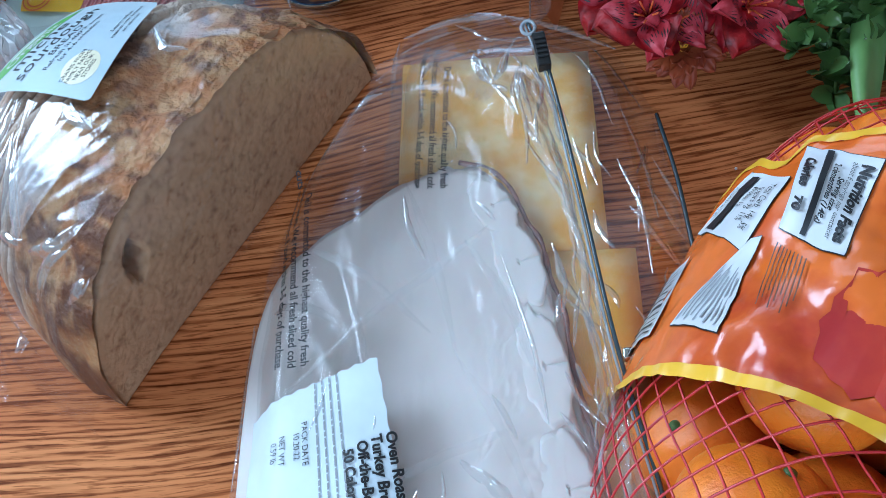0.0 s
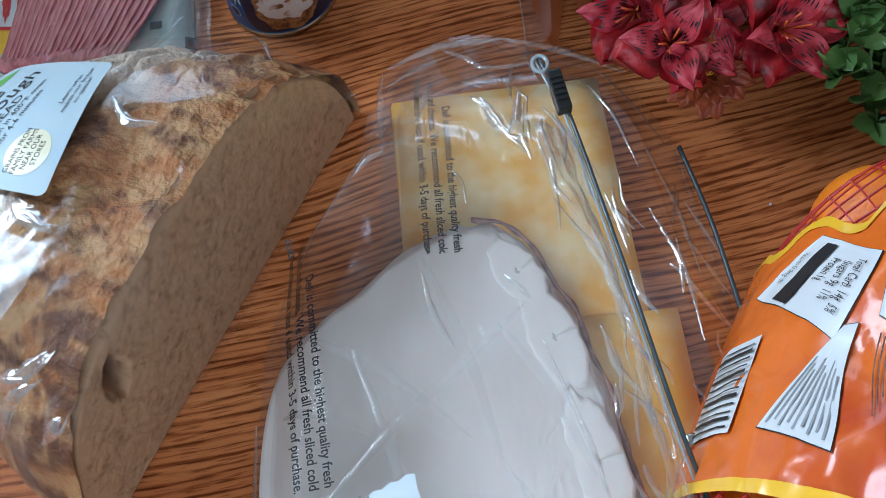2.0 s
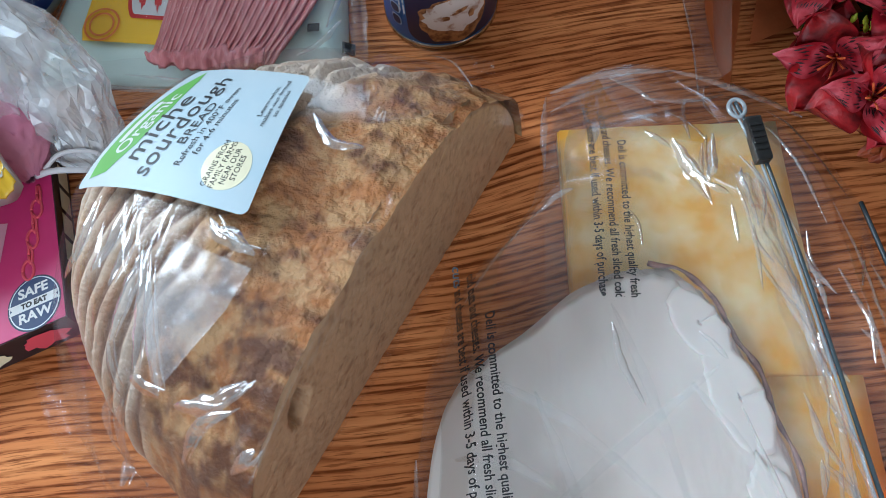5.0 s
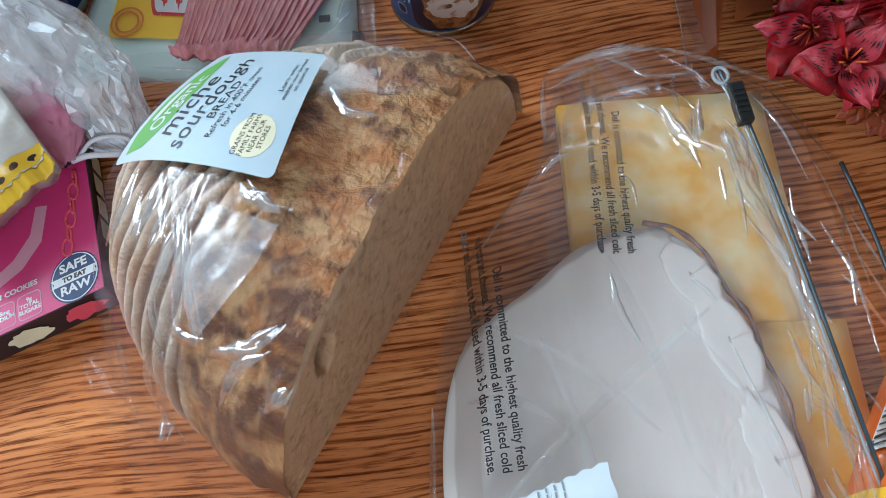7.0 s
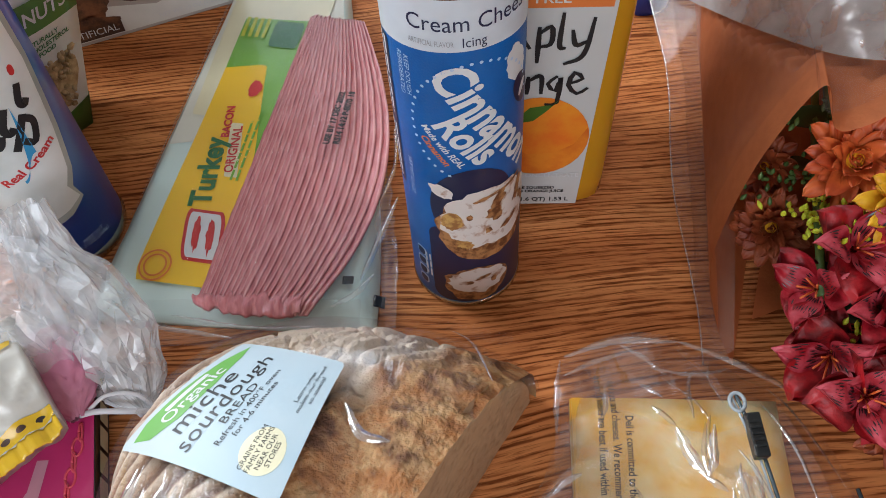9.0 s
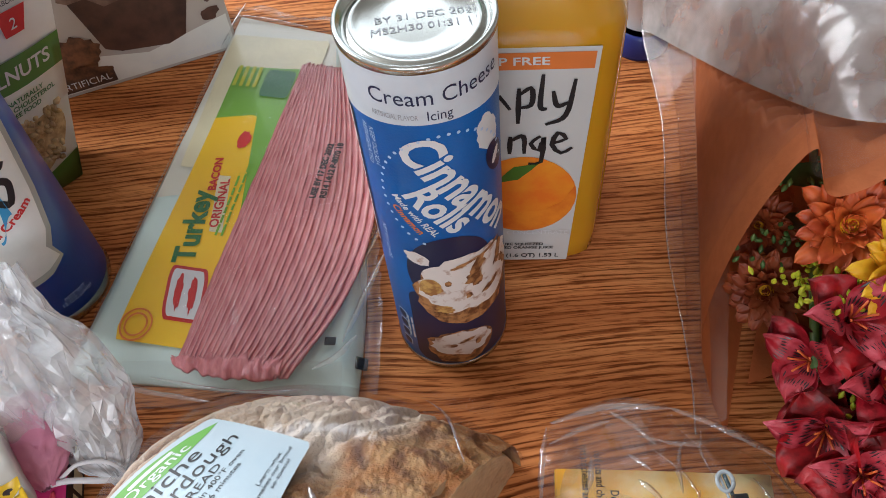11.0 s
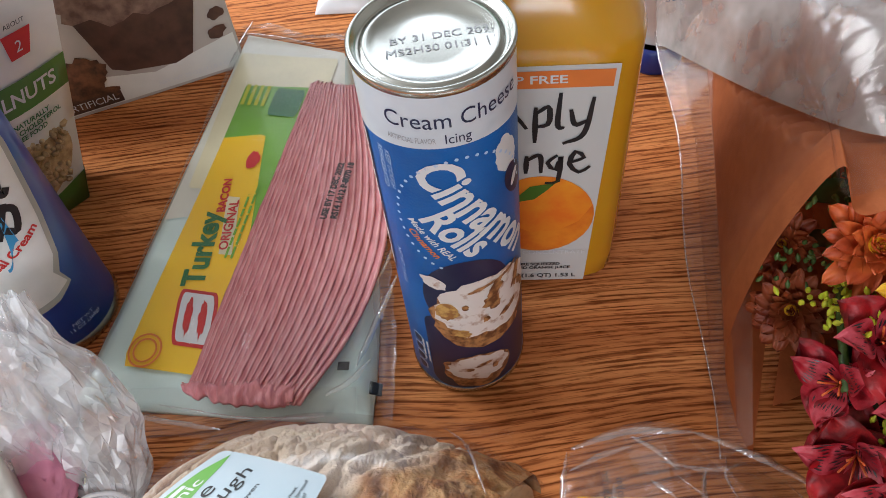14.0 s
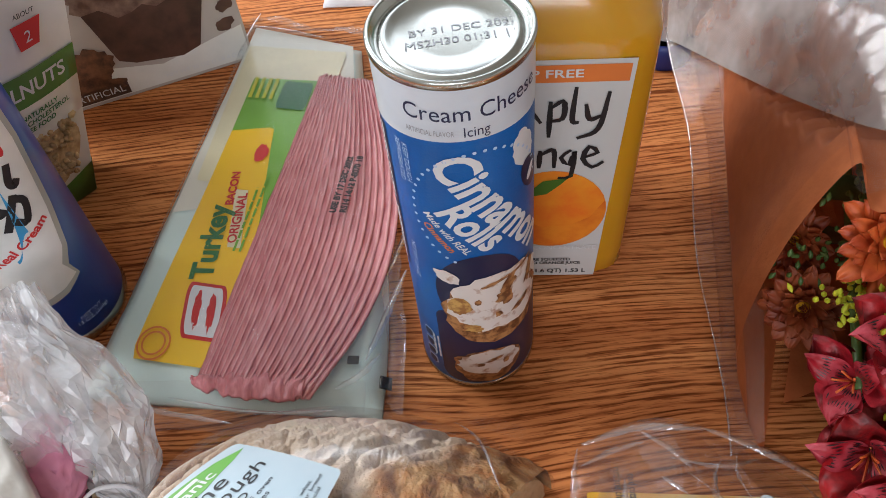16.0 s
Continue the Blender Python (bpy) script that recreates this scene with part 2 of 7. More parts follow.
OAK_DARK, OAK_MID, OAK_LIGHT = (0.40, 0.13, 0.041), (0.54, 0.20, 0.067), (0.68, 0.29, 0.106)
M = {
    "oak": oak_mat(),
    # paint of the unseen walls, toned to set how much light they bounce
    "wall": pm("wall_paint", (0.52, 0.5, 0.46), 0.8, bump=0.1, bscale=300),
    "floor": pm("floor_boards", (0.3, 0.2, 0.12), 0.5, color2=(0.2, 0.12, 0.07), stretch=(1, 12, 1), scale=4),
    "white": pm("white_print", (0.66, 0.67, 0.68), 0.4, color2=(0.61, 0.62, 0.64)),
    "paper": pm("label_paper", (0.48, 0.535, 0.57), 0.5, color2=(0.38, 0.49, 0.555), scale=14),
    "ink": pm("black_ink", (0.012, 0.012, 0.015), 0.5),
    "greyink": pm("grey_ink", (0.32, 0.33, 0.35), 0.5),
    "orange_ink": pm("orange_ink", (0.75, 0.2, 0.04), 0.4),
    "red_ink": pm("red_ink", (0.6, 0.03, 0.03), 0.4),
    "blue": pm("blue_print", (0.004, 0.115, 0.41), 0.4, color2=(0.004, 0.09, 0.33), scale=40, coat=0.1, spec=0.35, bump=0.15, bscale=900),
    "navy": pm("navy_print", (0.007, 0.014, 0.06), 0.4, coat=0.25),
    "dot": pm("pale_blue_print", (0.45, 0.6, 0.8), 0.4),
    "canwhite": pm("silver_white_print", (0.60, 0.65, 0.71), 0.35, coat=0.25),
    "steel": pm("tinned_steel", (0.58, 0.60, 0.57), 0.25, 1.0, bump=0.06, bscale=60),
    "bun": pm("baked_bun", (0.42, 0.2, 0.075), 0.5, color2=(0.13, 0.045, 0.015), scale=240, contrast=(0.4, 0.58)),
    "bun_side": pm("baked_bun_side", (0.55, 0.33, 0.10), 0.5, color2=(0.30, 0.13, 0.04), scale=260, contrast=(0.4, 0.56)),
    "icing": pm("icing", (0.66, 0.60, 0.57), 0.35, color2=(0.40, 0.25, 0.18), scale=170, contrast=(0.34, 0.46)),
    "juice": pm("orange_juice", (0.56, 0.275, 0.012), 0.2, color2=(0.49, 0.23, 0.009), coat=0.5, sss=0.15, scale=9),
    # white label print, darkened for the shade the bottle stands in
    "ojlabel_shaded": pm("shaded_white_label", (0.56, 0.555, 0.54), 0.4, color2=(0.52, 0.515, 0.50)),
    "cap_green": pm("green_plastic", (0.05, 0.25, 0.12), 0.35),
    "fruit_print": pm("printed_orange", (0.8, 0.28, 0.02), 0.4, color2=(0.75, 0.16, 0.015), scale=60),
    "leaf_print": pm("printed_leaf", (0.06, 0.16, 0.02), 0.4),
    "mint": pm("mint_tray", (0.70, 0.84, 0.80), 0.35, color2=(0.65, 0.80, 0.76), coat=0.3),
    "yellow": pm("yellow_card", (0.86, 0.56, 0.02), 0.4, color2=(0.84, 0.5, 0.015), coat=0.3),
    "cream": pm("cream_card", (0.8, 0.74, 0.5), 0.4, coat=0.2),
    "green": pm("green_card", (0.18, 0.42, 0.04), 0.4, color2=(0.15, 0.36, 0.035), coat=0.2),
    "darkgreen": pm("dark_green_print", (0.03, 0.16, 0.05), 0.4),
    "bacon": pm("turkey_bacon", (0.63, 0.245, 0.26), 0.35, color2=(0.46, 0.14, 0.155), scale=110, stretch=(3, 0.6, 1), bump=0.4, bscale=220, coat=0.15, sss=0.1),
    "bacon_fat": pm("bacon_pale_edge", (0.70, 0.36, 0.355), 0.35, color2=(0.60, 0.25, 0.26), scale=110, stretch=(3, 0.6, 1), bump=0.3, bscale=220, coat=0.15),
    "whitecard": pm("white_card", (0.72, 0.71, 0.62), 0.4, color2=(0.68, 0.67, 0.57), coat=0.2),
    "pinkprint": pm("pink_print", (0.7, 0.08, 0.12), 0.4),
    "crumb": pm("bread_crumb", (0.45, 0.28, 0.15), 0.85, color2=(0.22, 0.11, 0.05), scale=190, bump=0.5, bscale=420, contrast=(0.3, 0.5), nrough=0.68, bdist=0.001),
    "turkey": pm("sliced_turkey", (0.73, 0.67, 0.635), 0.55, color2=(0.67, 0.60, 0.56), scale=45, bump=0.25, bscale=320, sss=0.1, stretch=(1, 0.4, 1), contrast=(0.3, 0.6)),
    "rind": pm("turkey_rind", (0.3, 0.16, 0.13), 0.5, color2=(0.14, 0.07, 0.06), scale=200, bump=0.6),
    "cheese": pm("marbled_cheese", (0.86, 0.66, 0.33), 0.35, color2=(0.82, 0.42, 0.05), scale=38, sss=0.2, contrast=(0.42, 0.62)),
    "clear": film_mat("bag_film", gloss=0.02, haze=0.055, bscale=14, bump=0.7, rough=0.16, fres=0.22, stretch=(3.2, 1, 1)),
    "clear2": film_mat("bread_bag_film", gloss=0.008, haze=0.014, bscale=18, bump=0.8, rough=0.13, fres=0.12, stretch=(3.5, 1, 2)),
    # white haze here paints the glints along folds of film
    "fold": film_mat("fold_glint_film", gloss=0.22, haze=0.16, bscale=60, bump=0.8, rough=0.14),
    "flowfilm": film_mat("flower_sleeve_film", gloss=0.010, haze=0.018, hazecol=(0.7, 0.56, 0.5), bscale=14, bump=0.3, fres=0.15, tint=(0.95, 0.93, 0.92), rough=0.12),
    "margin": film_mat("sleeve_margin_film", gloss=0.012, haze=0.14, hazecol=(0.62, 0.47, 0.41), bscale=14, bump=0.3, fres=0.15, tint=(0.95, 0.93, 0.92), rough=0.12),
    # grey haze carries both the milky film and the reflections on it
    "silver": film_mat("shiny_sleeve_film", gloss=0.05, haze=0.55, bscale=30, bump=0.8, rough=0.16, stretch=(0.8, 2, 1), hazecol=(0.36, 0.345, 0.335)),
    "crinkle": film_mat("crumpled_film", gloss=0.06, haze=0.56, bscale=26, bump=0.6, rough=0.22, stretch=(4, 1, 1)),
    "crinkle2": film_mat("thin_crinkled_film", gloss=0.05, haze=0.14, bscale=40, bump=0.9, rough=0.16),
    # pale haze stands in for a broad reflection on the bread bag
    "milky": film_mat("hazy_reflection_film", gloss=0.05, haze=0.17, bscale=30, bump=0.6, rough=0.2),
    "packfilm": film_mat("vacuum_film", gloss=0.006, haze=0.012, bscale=20, bump=0.15, rough=0.12, fres=0.15),
    "zip": pm("zipper_track", (0.05, 0.075, 0.09), 0.25, coat=0.4),
    "zipclear": pm("zipper_rib", (0.4, 0.44, 0.47), 0.2, coat=0.4),
    "black": pm("black_plastic", (0.012, 0.013, 0.014), 0.35, bump=0.2, bscale=500),
    "sticker": pm("white_sticker", (0.72, 0.8, 0.86), 0.4),
    "peel": pm("clementine_peel", (0.88, 0.27, 0.012), 0.34, color2=(0.8, 0.2, 0.008), scale=30, bump=0.5, bscale=700, sss=0.12),
    "net": pm("red_net", (0.55, 0.03, 0.035), 0.35, coat=0.3),
    "orange_film": pm("orange_label_film", (0.68, 0.145, 0.012), 0.26, color2=(0.42, 0.035, 0.015), scale=13, coat=0.3, bump=0.6, bscale=70, contrast=(0.34, 0.5)),
    "yellow_edge": pm("yellow_edge", (0.86, 0.5, 0.02), 0.35, coat=0.3),
    "kraft": kraft_mat(),
    "petal_red": pm("red_petal", (0.36, 0.004, 0.009), 0.5, color2=(0.10, 0.002, 0.004), scale=110, contrast=(0.36, 0.6), bump=0.5, bscale=300),
    "petal_pink": pm("pink_petal", (0.38, 0.008, 0.020), 0.5, color2=(0.17, 0.002, 0.005), scale=120, contrast=(0.4, 0.58), bump=0.5, bscale=300),
    "petal_streak": pm("streaked_pink_petal", (0.50, 0.06, 0.085), 0.5, color2=(0.33, 0.005, 0.015), scale=90, contrast=(0.4, 0.6), bump=0.4, bscale=300),
    "petal_rust": pm("rust_petal", (0.34, 0.075, 0.02), 0.55, color2=(0.2, 0.03, 0.01), scale=90, sss=0.1),
    "petal_orange": pm("orange_petal", (0.64, 0.13, 0.025), 0.5, color2=(0.42, 0.06, 0.015), scale=90, sss=0.1),
    "petal_yellow": pm("yellow_petal", (0.80, 0.45, 0.015), 0.5, color2=(0.7, 0.33, 0.01), scale=90, sss=0.1),
    "petal_lime": pm("lime_bud", (0.55, 0.58, 0.03), 0.5, sss=0.1),
    "leaf": pm("dark_leaf", (0.035, 0.09, 0.022), 0.45, color2=(0.02, 0.055, 0.014), scale=60, coat=0.15),
    "leaf2": pm("box_leaf", (0.11, 0.2, 0.045), 0.45, color2=(0.06, 0.12, 0.03), scale=60, coat=0.15),
    "stemgreen": pm("broad_leaf", (0.22, 0.4, 0.12), 0.45, color2=(0.16, 0.31, 0.08), scale=40),
    "whipblue": pm("blue_can_paint", (0.006, 0.06, 0.34), 0.3, coat=0.4),
    "whipcream": pm("printed_cream", (0.74, 0.75, 0.74), 0.4, color2=(0.55, 0.58, 0.56), scale=24),
    "greycream": pm("printed_cream_shade", (0.42, 0.44, 0.42), 0.4, color2=(0.3, 0.33, 0.32), scale=30),
    "nutbag": pm("pouch_white", (0.76, 0.76, 0.72), 0.35, coat=0.3, bump=0.3, bscale=40),
    "nuts": pm("chopped_nuts", (0.62, 0.46, 0.25), 0.5, color2=(0.3, 0.19, 0.08), scale=150, bump=1.0, bscale=160),
    "nutgreen": pm("pouch_green", (0.07, 0.2, 0.035), 0.4, coat=0.3),
    "muffin_bg": pm("box_board", (0.48, 0.44, 0.4), 0.45, color2=(0.4, 0.36, 0.33), scale=12, coat=0.2),
    "choc": pm("printed_muffin", (0.10, 0.045, 0.03), 0.5, color2=(0.045, 0.02, 0.014), scale=60),
    "choc2": pm("printed_muffin_top", (0.26, 0.17, 0.13), 0.5, color2=(0.1, 0.05, 0.035), scale=110),
    "choc3": pm("printed_crumbs", (0.2, 0.085, 0.04), 0.5, color2=(0.04, 0.018, 0.012), scale=140),
    "pinkbox": pm("magenta_board", (0.56, 0.035, 0.17), 0.35, color2=(0.48, 0.028, 0.14), coat=0.3),
    "badgeblue": pm("badge_blue_print", (0.012, 0.035, 0.12), 0.4),
    "pinkpale": pm("pale_pink_print", (0.62, 0.3, 0.38), 0.4),
    "boxdark": pm("dark_board", (0.025, 0.016, 0.02), 0.4, coat=0.2),
    "grey": pm("grey_board", (0.16, 0.18, 0.19), 0.4, coat=0.2),
    "candywhite": pm("candy_wrap_white", (0.66, 0.63, 0.58), 0.3, coat=0.4, bump=0.4, bscale=60),
    "candyyellow": pm("candy_wrap_yellow", (0.84, 0.53, 0.02), 0.3, coat=0.4, bump=0.4, bscale=60),
    "pinksoft": pm("pink_wrapped_lump", (0.66, 0.26, 0.38), 0.5, color2=(0.55, 0.17, 0.29), scale=40),
    "squeeze": pm("white_pouch", (0.76, 0.77, 0.8), 0.35, coat=0.3),
    "bluecap": pm("blue_cap", (0.012, 0.03, 0.2), 0.35),
    "tie": pm("white_tie", (0.74, 0.73, 0.76), 0.5),
}


# ---- building helpers ----
def thing(name, loc, label, category, group="", kind=""):
    ob = new(name)
    ob.location = loc
    ob.empty_display_size = 0.01
    return tagged(ob, label, category, group, kind)


def part(name, geo, material, parent=None, label="", smooth=True):
    """Links a bmesh or (verts, faces), given in world places, as one mesh under a thing or a part."""
    me = bpy.data.meshes.new(name)
    if isinstance(geo, tuple):
        me.from_pydata([tuple(v) for v in geo[0]], [], geo[1])
    else:
        geo.to_mesh(me)
        geo.free()
    for mt in material if isinstance(material, (list, tuple)) else [material]:
        me.materials.append(mt)
    if smooth:
        me.polygons.foreach_set("use_smooth", [True] * len(me.polygons))
    me.update()
    ob = new(name, me)
    if parent:
        ob.parent = parent
        if parent.type == "EMPTY":
            ob.matrix_parent_inverse = Matrix.Translation(parent.location).inverted()
    if label:
        tagged(ob, label)
    return ob


def grid(nu, nv, fn, wrap_u=False):
    """A sheet of points fn(u, v), u and v from 0 to 1."""
    vs = [fn(i / nu, j / nv) for j in range(nv + 1) for i in range(nu if wrap_u else nu + 1)]
    w = nu if wrap_u else nu + 1
    fs = [(j * w + i, j * w + (i + 1) % w, (j + 1) * w + (i + 1) % w, (j + 1) * w + i) for j in range(nv) for i in range(nu)]
    return vs, fs


def thick(geo, t):
    """A sheet of points given a thickness t below it (along -z)."""
    vs, fs = geo
    n = len(vs)
    count = {}
    for f in fs:
        for a, b in zip(f, f[1:] + f[:1]):
            count[(a, b)] = 1
    rim = [(a, b) for a, b in count if (b, a) not in count]
    low = [(v[0], v[1], v[2] - t) for v in vs]
    return list(vs) + low, fs + [tuple(i + n for i in reversed(f)) for f in fs] + [(b, a, a + n, b + n) for a, b in rim]


def box(lo, hi, bevel=0.0):
    bm = bmesh.new()
    bmesh.ops.create_cube(bm, size=1)
    for v in bm.verts:
        v.co = [lo[k] + (v.co[k] + 0.5) * (hi[k] - lo[k]) for k in range(3)]
    if bevel:
        bmesh.ops.bevel(bm, geom=bm.edges[:], offset=bevel, segments=2, affect="EDGES", profile=0.6)
    return bm


def moved(bm, m):
    bm.transform(m)
    return bm


def lathe(profile, at, n=64, m=None):
    """Turned shape: (radius, height) pairs round a vertical axis at a point."""
    vs, fs = grid(n, len(profile) - 1, lambda u, v: (profile[round(v * (len(profile) - 1))][0] * math.cos(2 * math.pi * u), profile[round(v * (len(profile) - 1))][0] * math.sin(2 * math.pi * u), profile[round(v * (len(profile) - 1))][1]), True)
    m = m or Matrix.Translation(at)
    return [m @ Vector(v) for v in vs], fs


def tube(points, r, n=6, close=False):
    """A tube along a line of points; r may be a number or one for each point."""
    pts = [Vector(p) for p in points]
    vs, fs = [], []
    for i, p in enumerate(pts):
        a, b = pts[max(i - 1, 0)], pts[min(i + 1, len(pts) - 1)]
        d = (b - a).normalized()
        x = d.cross(Vector((0, 0, 1)) if abs(d.z) < 0.95 else Vector((1, 0, 0))).normalized()
        y = d.cross(x)
        rr = r[i] if isinstance(r, (list, tuple)) else r
        vs += [p + rr * (math.cos(2 * math.pi * k / n) * x + math.sin(2 * math.pi * k / n) * y) for k in range(n)]
    for i in range(len(pts) - 1):
        fs += [(i * n + k, i * n + (k + 1) % n, (i + 1) * n + (k + 1) % n, (i + 1) * n + k) for k in range(n)]
    fs += [tuple(range(n - 1, -1, -1)), tuple((len(pts) - 1) * n + k for k in range(n))]
    return vs, fs


def spline(points, n):
    """Points evenly along a smooth line through the given ones."""
    p = [Vector(q) for q in points]
    p = [2 * p[0] - p[1]] + p + [2 * p[-1] - p[-2]]
    out = []
    for k in range(n + 1):
        s = k / n * (len(p) - 3)
        i = min(int(s), len(p) - 4)
        t = s - i
        a, b, c, d = p[i:i + 4]
        out.append(0.5 * ((2 * b) + (c - a) * t + (2 * a - 5 * b + 4 * c - d) * t * t + (3 * b - a - 3 * c + d) * t ** 3))
    return out


def joined(*geos):
    vs, fs = [], []
    for v, f in geos:
        n = len(vs)
        vs += list(v)
        fs += [tuple(i + n for i in q) for q in f]
    return vs, fs


def lerp(a, b, t):
    return a + (b - a) * t


def smooth_step(x, a, b):
    t = min(max((x - a) / (b - a), 0), 1)
    return t * t * (3 - 2 * t)


def fbm(x, y, z=0.0, octaves=4):
    return noise.fractal(Vector((x, y, z)), 1.0, 2.0, octaves)


def ridge(x, y, z=0.0):
    return 1 - abs(noise.noise(Vector((x, y, z)))) * 2


# ---- print: flat shapes and lettering laid on a surface ----
def shape(points):
    bm = bmesh.new()
    bm.faces.new([bm.verts.new((x, y, 0)) for x, y in points])
    return bm


def oval(x, y, a, b, n=32, rot=0.0):
    c, s = math.cos(radians(rot)), math.sin(radians(rot))
    return [(x + a * math.cos(t) * c - b * math.sin(t) * s, y + a * math.cos(t) * s + b * math.sin(t) * c) for t in (2 * math.pi * k / n for k in range(n))]


def rounded(x0, y0, x1, y1, r, n=5):
    out = []
    for cx, cy, a in ((x1 - r, y0 + r, -90), (x1 - r, y1 - r, 0), (x0 + r, y1 - r, 90), (x0 + r, y0 + r, 180)):
        out += [(cx + r * math.cos(radians(a + 90 * k / n)), cy + r * math.sin(radians(a + 90 * k / n))) for k in range(n + 1)]
    return out


def blob(x, y, a, b, seed, n=28, rough=0.15, rot=0.0):
    return [(x + (px - x) * k, y + (py - y) * k) for (px, py), k in ((p, 1 + rough * noise.noise(Vector((seed, i * 0.55, 3.1)))) for i, p in enumerate(oval(x, y, a, b, n, rot)))]


def lay(name, bm, on, material, parent, step=0.0, label=""):
    """Cuts a flat shape to strips no wider than step, and lays it on a surface on(u, v)."""
    if step:
        for axis in (0, 1):
            lo, hi = min(v.co[axis] for v in bm.verts), max(v.co[axis] for v in bm.verts)
            k = math.ceil(lo / step) * step
            while k < hi:
                no = (1, 0, 0) if axis == 0 else (0, 1, 0)
                bmesh.ops.bisect_plane(bm, geom=bm.verts[:] + bm.edges[:] + bm.faces[:], plane_co=(k, k, 0), plane_no=no)
                k += step
    for v in bm.verts:
        v.co = on(v.co.x, v.co.y)
    return part(name, bm, material, parent, label, smooth=bool(step))


def words(text, size, x, y, rot=0.0, shear=0.0, squeeze=1.0, bold=0.0):
    """Lettering, centred on x, y, turned by rot degrees."""
    cu = bpy.data.curves.new("lettering", "FONT")
    cu.body, cu.size, cu.align_x, cu.align_y, cu.shear, cu.offset, cu.resolution_u = text, size, "CENTER", "CENTER", shear, bold, 3
    ob = new("lettering", cu)
    bpy.context.view_layer.update()
    me = bpy.data.meshes.new_from_object(ob.evaluated_get(bpy.context.evaluated_depsgraph_get()))
    bpy.data.objects.remove(ob)
    bm = bmesh.new()
    bm.from_mesh(me)
    bpy.data.meshes.remove(me)
    bm.transform(pose(x, y, 0, 0, 0, rot) @ Matrix.Diagonal((squeeze, 1, 1, 1)))
    return bm


def bars(x0, x1, y, h, count, gap, seed=0):
    """Lines of writing too small to read, as plain bars."""
    rnd = random.Random(seed)
    bm = bmesh.new()
    for k in range(count):
        x = x0
        yy = y - k * gap
        end = x1 - rnd.uniform(0, 0.25) * (x1 - x0)
        while x < end:
            w = min(rnd.uniform(2, 6) * h, end - x)
            bm.faces.new([bm.verts.new(p) for p in ((x, yy, 0), (x + w, yy, 0), (x + w, yy + h, 0), (x, yy + h, 0))])
            x += w + h * 0.8
    return bm


# ---- the room: an unseen shell added to bounce the light ----
X0, X1, Y0, Y1, ZF, ZC = -1.85, 1.9, -1.9, 2.15, -0.75, 1.95


def wall_with_opening(name, axis, at, a0, a1, opening):
    """A wall 0.12 thick; an opening (a, b, low, high) goes through it."""
    pieces = []
    if opening:
        a, b, lo, hi = opening
        pieces = [(a0, a, ZF, ZC), (b, a1, ZF, ZC), (a, b, ZF, lo), (a, b, hi, ZC)]
    else:
        pieces = [(a0, a1, ZF, ZC)]
    bm = bmesh.new()
    for p, q, r, s in pieces:
        lo, hi = ((p, at, r), (q, at + 0.12, s)) if axis == "y" else ((at, p, r), (at + 0.12, q, s))
        me = bpy.data.meshes.new("tmp")
        b2 = box(lo, hi)
        b2.to_mesh(me)
        b2.free()
        bm.from_mesh(me)
        bpy.data.meshes.remove(me)
    return tagged(part(name, bm, M["wall"], smooth=False), "plain off-white wall, unseen, added to bounce light", "wall", kind="structure")


wall_with_opening("wall_north", "y", Y1, X0, X1, (-1.1, 0.4, 0.45, 1.55))
# the south opening is made up, to hold the added fill lamp
wall_with_opening("wall_south", "y", Y0 - 0.12, X0, X1, (-1.1, 0.5, 0.85, 1.85))
wall_with_opening("wall_west", "x", X0 - 0.12, Y0, Y1, (0.6, 1.8, 0.75, 1.75))
wall_with_opening("wall_east", "x", X1, Y0, Y1, None)
tagged(part("floor", box((X0, Y0, ZF - 0.1), (X1, Y1, ZF)), M["floor"], smooth=False), "brown wooden floor below the table", "floor", kind="structure")
tagged(part("ceiling", box((X0, Y0, ZC), (X1, Y1, ZC + 0.1)), M["wall"], smooth=False), "plain white ceiling, unseen, added to bounce light", "ceiling", kind="structure")

# ---- the table ----
table = thing("table", (0.0, 0.4, ZF), "golden oak dining table with strong grain", "table")
part("tabletop", box((-0.95, -0.25, -0.03), (0.95, 1.05, 0.0), 0.004), M["oak"], table)
for lx in (-0.85, 0.85):
    for ly in (-0.15, 0.95):
        part("leg", box((lx - 0.035, ly - 0.035, ZF), (lx + 0.035, ly + 0.035, -0.03), 0.004), M["oak"], table)

# ---- cinnamon roll can ----
CR, CH = 0.0287, 0.208
LEANX, LEANY = -0.001 / 0.21, -0.003 / 0.21
can_m = Matrix(((1, 0, LEANX, -0.0795), (0, 1, LEANY, 0.469), (0, 0, 1, 0.0005), (0, 0, 0, 1)))
can = thing("dough_can", (-0.0795, 0.469, 0), "blue and white cardboard dough can with steel ends", "can")
part("body", lathe([(CR - 0.0004, 0.003), (CR, 0.004), (CR, 0.18), (CR, CH - 0.004), (CR - 0.0004, CH - 0.003)], None, 96, can_m), M["blue"], can)
part("base_rim", lathe([(CR - 0.003, 0.0006), (CR - 0.001, 0.0), (CR + 0.0004, 0.001), (CR + 0.0005, 0.0035), (CR - 0.001, 0.0045)], None, 96, can_m), M["steel"], can)
